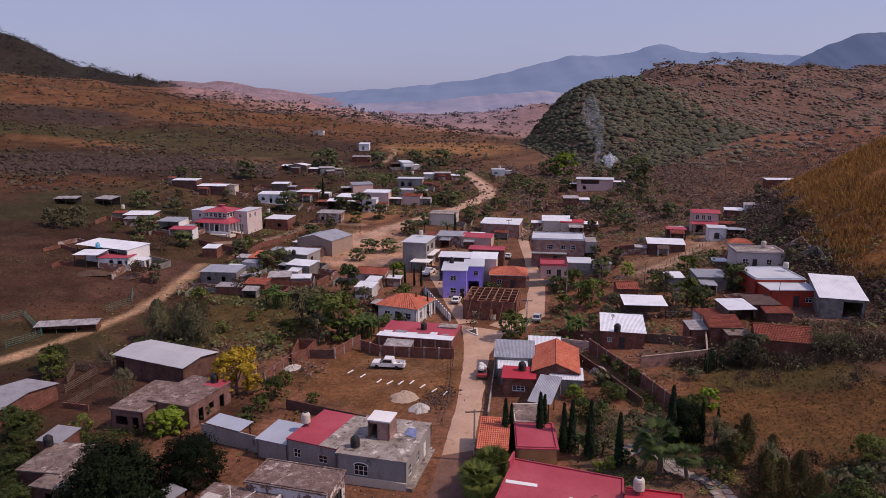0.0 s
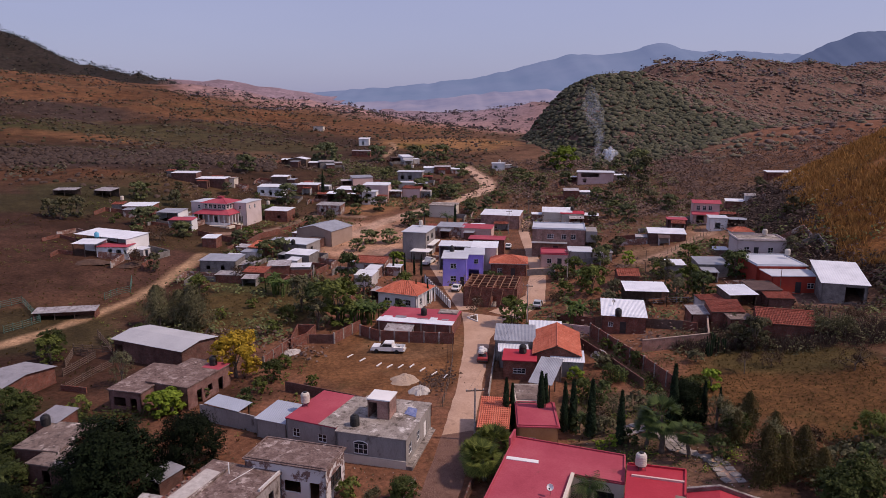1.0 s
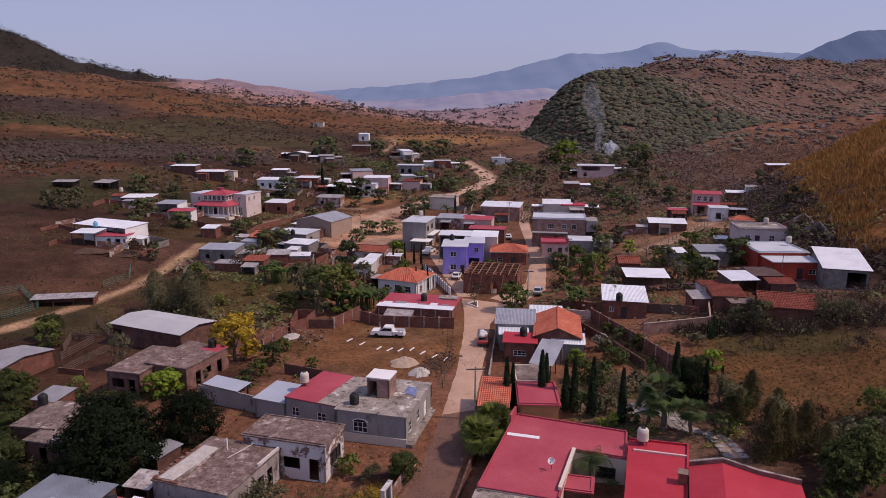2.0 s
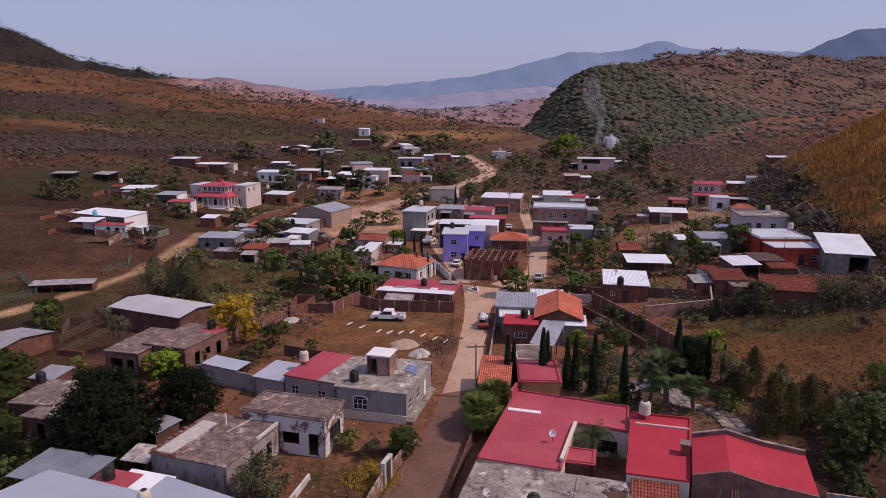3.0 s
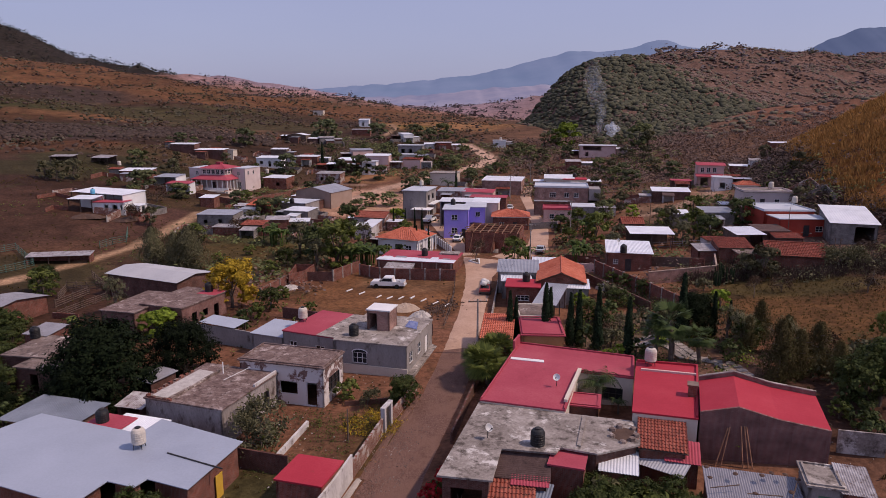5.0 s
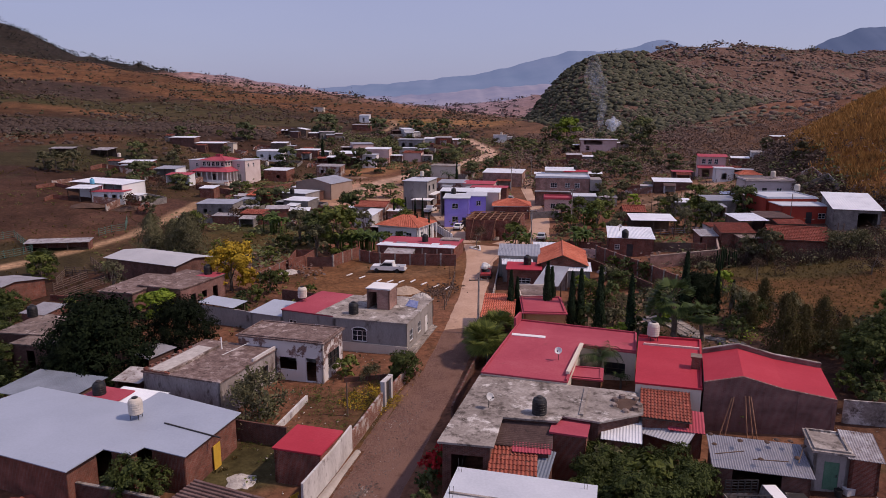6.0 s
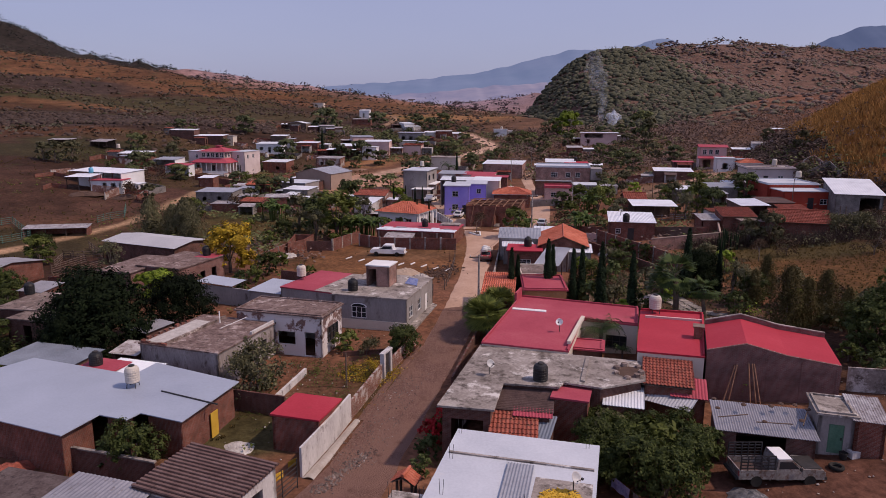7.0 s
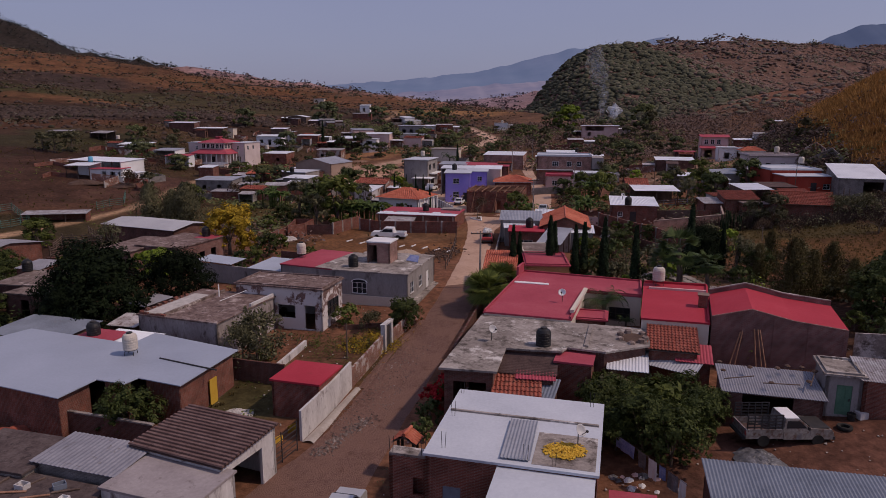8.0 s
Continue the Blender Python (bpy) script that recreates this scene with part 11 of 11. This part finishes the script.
thicket("undergrowth", "brown undergrowth between the houses", x[k], y[k], 1.5, 11, 0.17, LEAF_SCRUB, 1.0, 10)
x, y = sample(3800, 24, 110, 196, 335, lambda x, y: (x < 0.68 * y) & (wave(x, y, 9, 0.6) + gs.uniform(-0.6, 0.8, len(x)) > 0.0))
k = clear_of_houses(x, y, 1.0)
thicket("undergrowth", "brown leafless thicket at the foot of the hill", x[k], y[k], 2.1, 12, 0.15, LEAF_SCRUB, 1.0, 71)
x, y = sample(5200, -60, 90, 110, 330, lambda x, y: (np.abs(x) < 0.68 * y) & (wave(x, y, 10, 1.4) > 0.0))
k = clear_of_houses(x, y, 1.2)
thicket("undergrowth", "green undergrowth and hedges between the houses", x[k], y[k], 1.7, 14, 0.17, LEAF_MID, 1.0, 15)
x, y = sample(2600, 30, 95, 60, 125, lambda x, y: (x > 30) & (np.hypot((x - 44) / 17, (y - 84) / 15) + 0.15 * wave(x, y, 3, 1) > 1) & (x < 0.68 * y + 6) & (wave(x, y, 6, 2.0) + gs.uniform(-0.5, 0.5, len(x)) > 0.0))
k = clear_of_houses(x, y, 1.0)
thicket("undergrowth", "dark tangled growth along the pasture", x[k], y[k], 1.3, 14, 0.14, LEAF_OLIVE, 1.0, 11)
x, y = sample(1500, 17, 48, 61, 97, lambda x, y: ((x < 34.5 + 0.12 * (y - 68) + wave(x, y, 3, 0.4)) | (y < 69)) & (wave(x, y, 2.2, 1.2) + gs.uniform(-0.4, 0.7, len(x)) > 0))
k = clear_of_houses(x, y, 0.3)
thicket("undergrowth", "thick green garden shrubs behind the red-roofed house", x[k], y[k], 0.95, 20, 0.10, LEAF_GARDEN, 1.2, 33)
x, y = sample(700, 17, 40, 64, 97, lambda x, y: (x < 33) & (wave(x, y, 2.0, 3.2) > 0.25))
k = clear_of_houses(x, y, 0.3)
thicket("undergrowth", "yellow-green shrubs and flowers in the garden", x[k], y[k], 0.8, 18, 0.11, LEAF_BRIGHT, 1.1, 34)
vx, vy = sample(1500, -14, 4, 34, 66, lambda x, y: (near_line(x, y, VERGE) < 0.75))
tufts("dry_grass", "trampled dry grass along the street wall", vx, vy, 0.22, 8, GRASS_STRAW, 35, 0.06)

# ---- thin smoke rising behind the pink house on the bank ----
def smoke_material(name, most, lo, hi, scale):
    m = bpy.data.materials.new(name)
    m.use_nodes = True
    n, link = m.node_tree.nodes, m.node_tree.links.new
    ns = n.new("ShaderNodeTexNoise")
    ns.inputs["Scale"].default_value, ns.inputs["Detail"].default_value, ns.inputs["Roughness"].default_value = scale, 4.0, 0.55
    link(n.new("ShaderNodeNewGeometry").outputs["Position"], ns.inputs["Vector"])
    mr = n.new("ShaderNodeMapRange")
    mr.inputs["From Min"].default_value, mr.inputs["From Max"].default_value, mr.inputs["To Max"].default_value = lo, hi, most
    link(ns.outputs["Fac"], mr.inputs["Value"])
    tr = n.new("ShaderNodeBsdfTransparent")
    df = n.new("ShaderNodeBsdfDiffuse")
    df.inputs["Color"].default_value = (0.86, 0.91, 0.98, 1)
    tl = n.new("ShaderNodeBsdfTranslucent")
    tl.inputs["Color"].default_value = (0.86, 0.91, 0.98, 1)
    both = n.new("ShaderNodeMixShader")
    link(df.outputs[0], both.inputs[1])
    link(tl.outputs[0], both.inputs[2])
    mx = n.new("ShaderNodeMixShader")
    link(mr.outputs[0], mx.inputs[0])
    link(tr.outputs[0], mx.inputs[1])
    link(both.outputs[0], mx.inputs[2])
    link(mx.outputs[0], n["Material Output"].inputs["Surface"])
    return m


def puff(sh, cx, cy, cz, rx, rz, i):
    rows = []
    for j in range(9):
        a = math.pi * (j + 0.02) / 8.2
        rows.append([(cx + rx * math.sin(a) * math.cos(b) * (1 + 0.25 * math.sin(2 * b + i + j)), cy + rx * math.sin(a) * math.sin(b), cz + rz * math.cos(a)) for b in np.linspace(0, 2 * math.pi, 15)])
    sh.grid(rows)


sx, sy = 68.9, 295.0
wisp, low = Shape(), Shape()
gk = np.random.default_rng(3)
for i in range(11):
    u = (i + gk.uniform(0, 0.8)) / 11
    puff(wisp, -1.0 - 5.5 * u + gk.normal() * (0.4 + 1.2 * u), gk.normal() * 1.2, 6.0 + 25.0 * u, (1.1 + 2.6 * u) * gk.uniform(0.7, 1.2), (3.0 + 2.6 * u) * gk.uniform(0.8, 1.3), i)
for i in range(9):
    a = gk.uniform(0, 6.28)
    puff(low, 2.6 + 3.6 * math.cos(a) * gk.uniform(), 2.0 * math.sin(a) * gk.uniform(), 5.0 + gk.uniform(0, 4.5), gk.uniform(1.0, 2.0), gk.uniform(1.0, 1.9), i + 40)
smoke = tagged(new("smoke_plume"), "thin pale smoke drifting up behind a house", "smoke", "", "stuff")
smoke.matrix_world = pose(sx, sy, gz(sx, sy))
part("wisp", wisp, smoke_material("thin_smoke", 0.085, 0.36, 0.72, 0.3), smoke, "", True)
part("puff", low, smoke_material("white_smoke", 0.42, 0.30, 0.62, 0.6), smoke, "", True)

hx, hy = 49.3, 105.4
x, y = sample(1100, hx - 16, hx + 22, hy - 12, hy + 3, lambda x, y: np.hypot((x - hx - 3) / 17, (y - hy + 4) / 7) + 0.2 * wave(x, y, 3, 1.0) < 1)
k = clear_of_houses(x, y, 0.2)
tagged(tufts("undergrowth", "grey scrub and dead stems beside the pasture", x[k], y[k], 1.5, 22, LEAF_GREYDRY, 16, 0.014), "grey scrub and dead stems beside the pasture", "scrub", "", "stuff")
x, y = sample(700, hx - 16, hx + 24, hy - 12, hy + 8, lambda x, y: np.hypot((x - hx - 3) / 18, (y - hy + 4) / 8) + 0.2 * wave(x, y, 3, 2.0) < 1)
k = clear_of_houses(x, y, 0.2)
thicket("undergrowth", "green scrub beside the pasture", x[k], y[k], 1.5, 16, 0.10, LEAF_OLIVE, 1.2, 17)
x, y = sample(6000, 26, 66, 62, 100, lambda x, y: (np.hypot((x - 44) / 17, (y - 84) / 15) < 1.1))
tufts("dry_grass", "short straw-coloured pasture grass", x, y, 0.25, 6, GRASS_DULL, 18, 0.08)

# low growth in the near yards
x, y = sample(1500, -18, -4, 51, 65, lambda x, y: (wave(x, y, 1.7, 0.3) + gs.uniform(-0.6, 0.6, len(x)) > 0.0))
k = clear_of_houses(x, y, 0.2)
thicket("weeds", "green weeds in the yard of the ruined house", x[k], y[k], 0.34, 9, 0.16, LEAF_GREEN, 0.9, 61)
x, y = sample(3000, -64, -37, 55, 84, lambda x, y: (x > -0.68 * y - 4) & (wave(x, y, 2.1, 1.1) + gs.uniform(-0.5, 0.7, len(x)) > 0.0))
k = clear_of_houses(x, y, 0.1)
thicket("undergrowth", "dark growth in the yards beside the mango tree", x[k], y[k], 1.1, 18, 0.12, LEAF_GARDEN, 1.1, 62)
bx, by = -7.0, 59.3
x, y = sample(420, bx - 3, bx + 3, by - 3, by + 3, lambda x, y: np.hypot((x - bx) / 2.9, (y - by) / 2.9) + 0.2 * wave(x, y, 0.8, 1.0) < 1)
thicket("undergrowth", "low yellowing plants in the ruined house's yard", x, y, 0.45, 12, 0.13, LEAF_YELLOW, 1.0, 41)
x, y = sample(2600, -34, 6, 34, 74, lambda x, y: (np.abs(x) < 0.68 * y) & (wave(x, y, 2.4, 0.9) + gs.uniform(-0.5, 0.5, len(x)) > 0.25))
k = clear_of_houses(x, y, 0.5)
thicket("weeds", "green and brown weeds in the yards by the street", x[k], y[k], 0.30, 9, 0.18, LEAF_OLIVE, 0.9, 42)
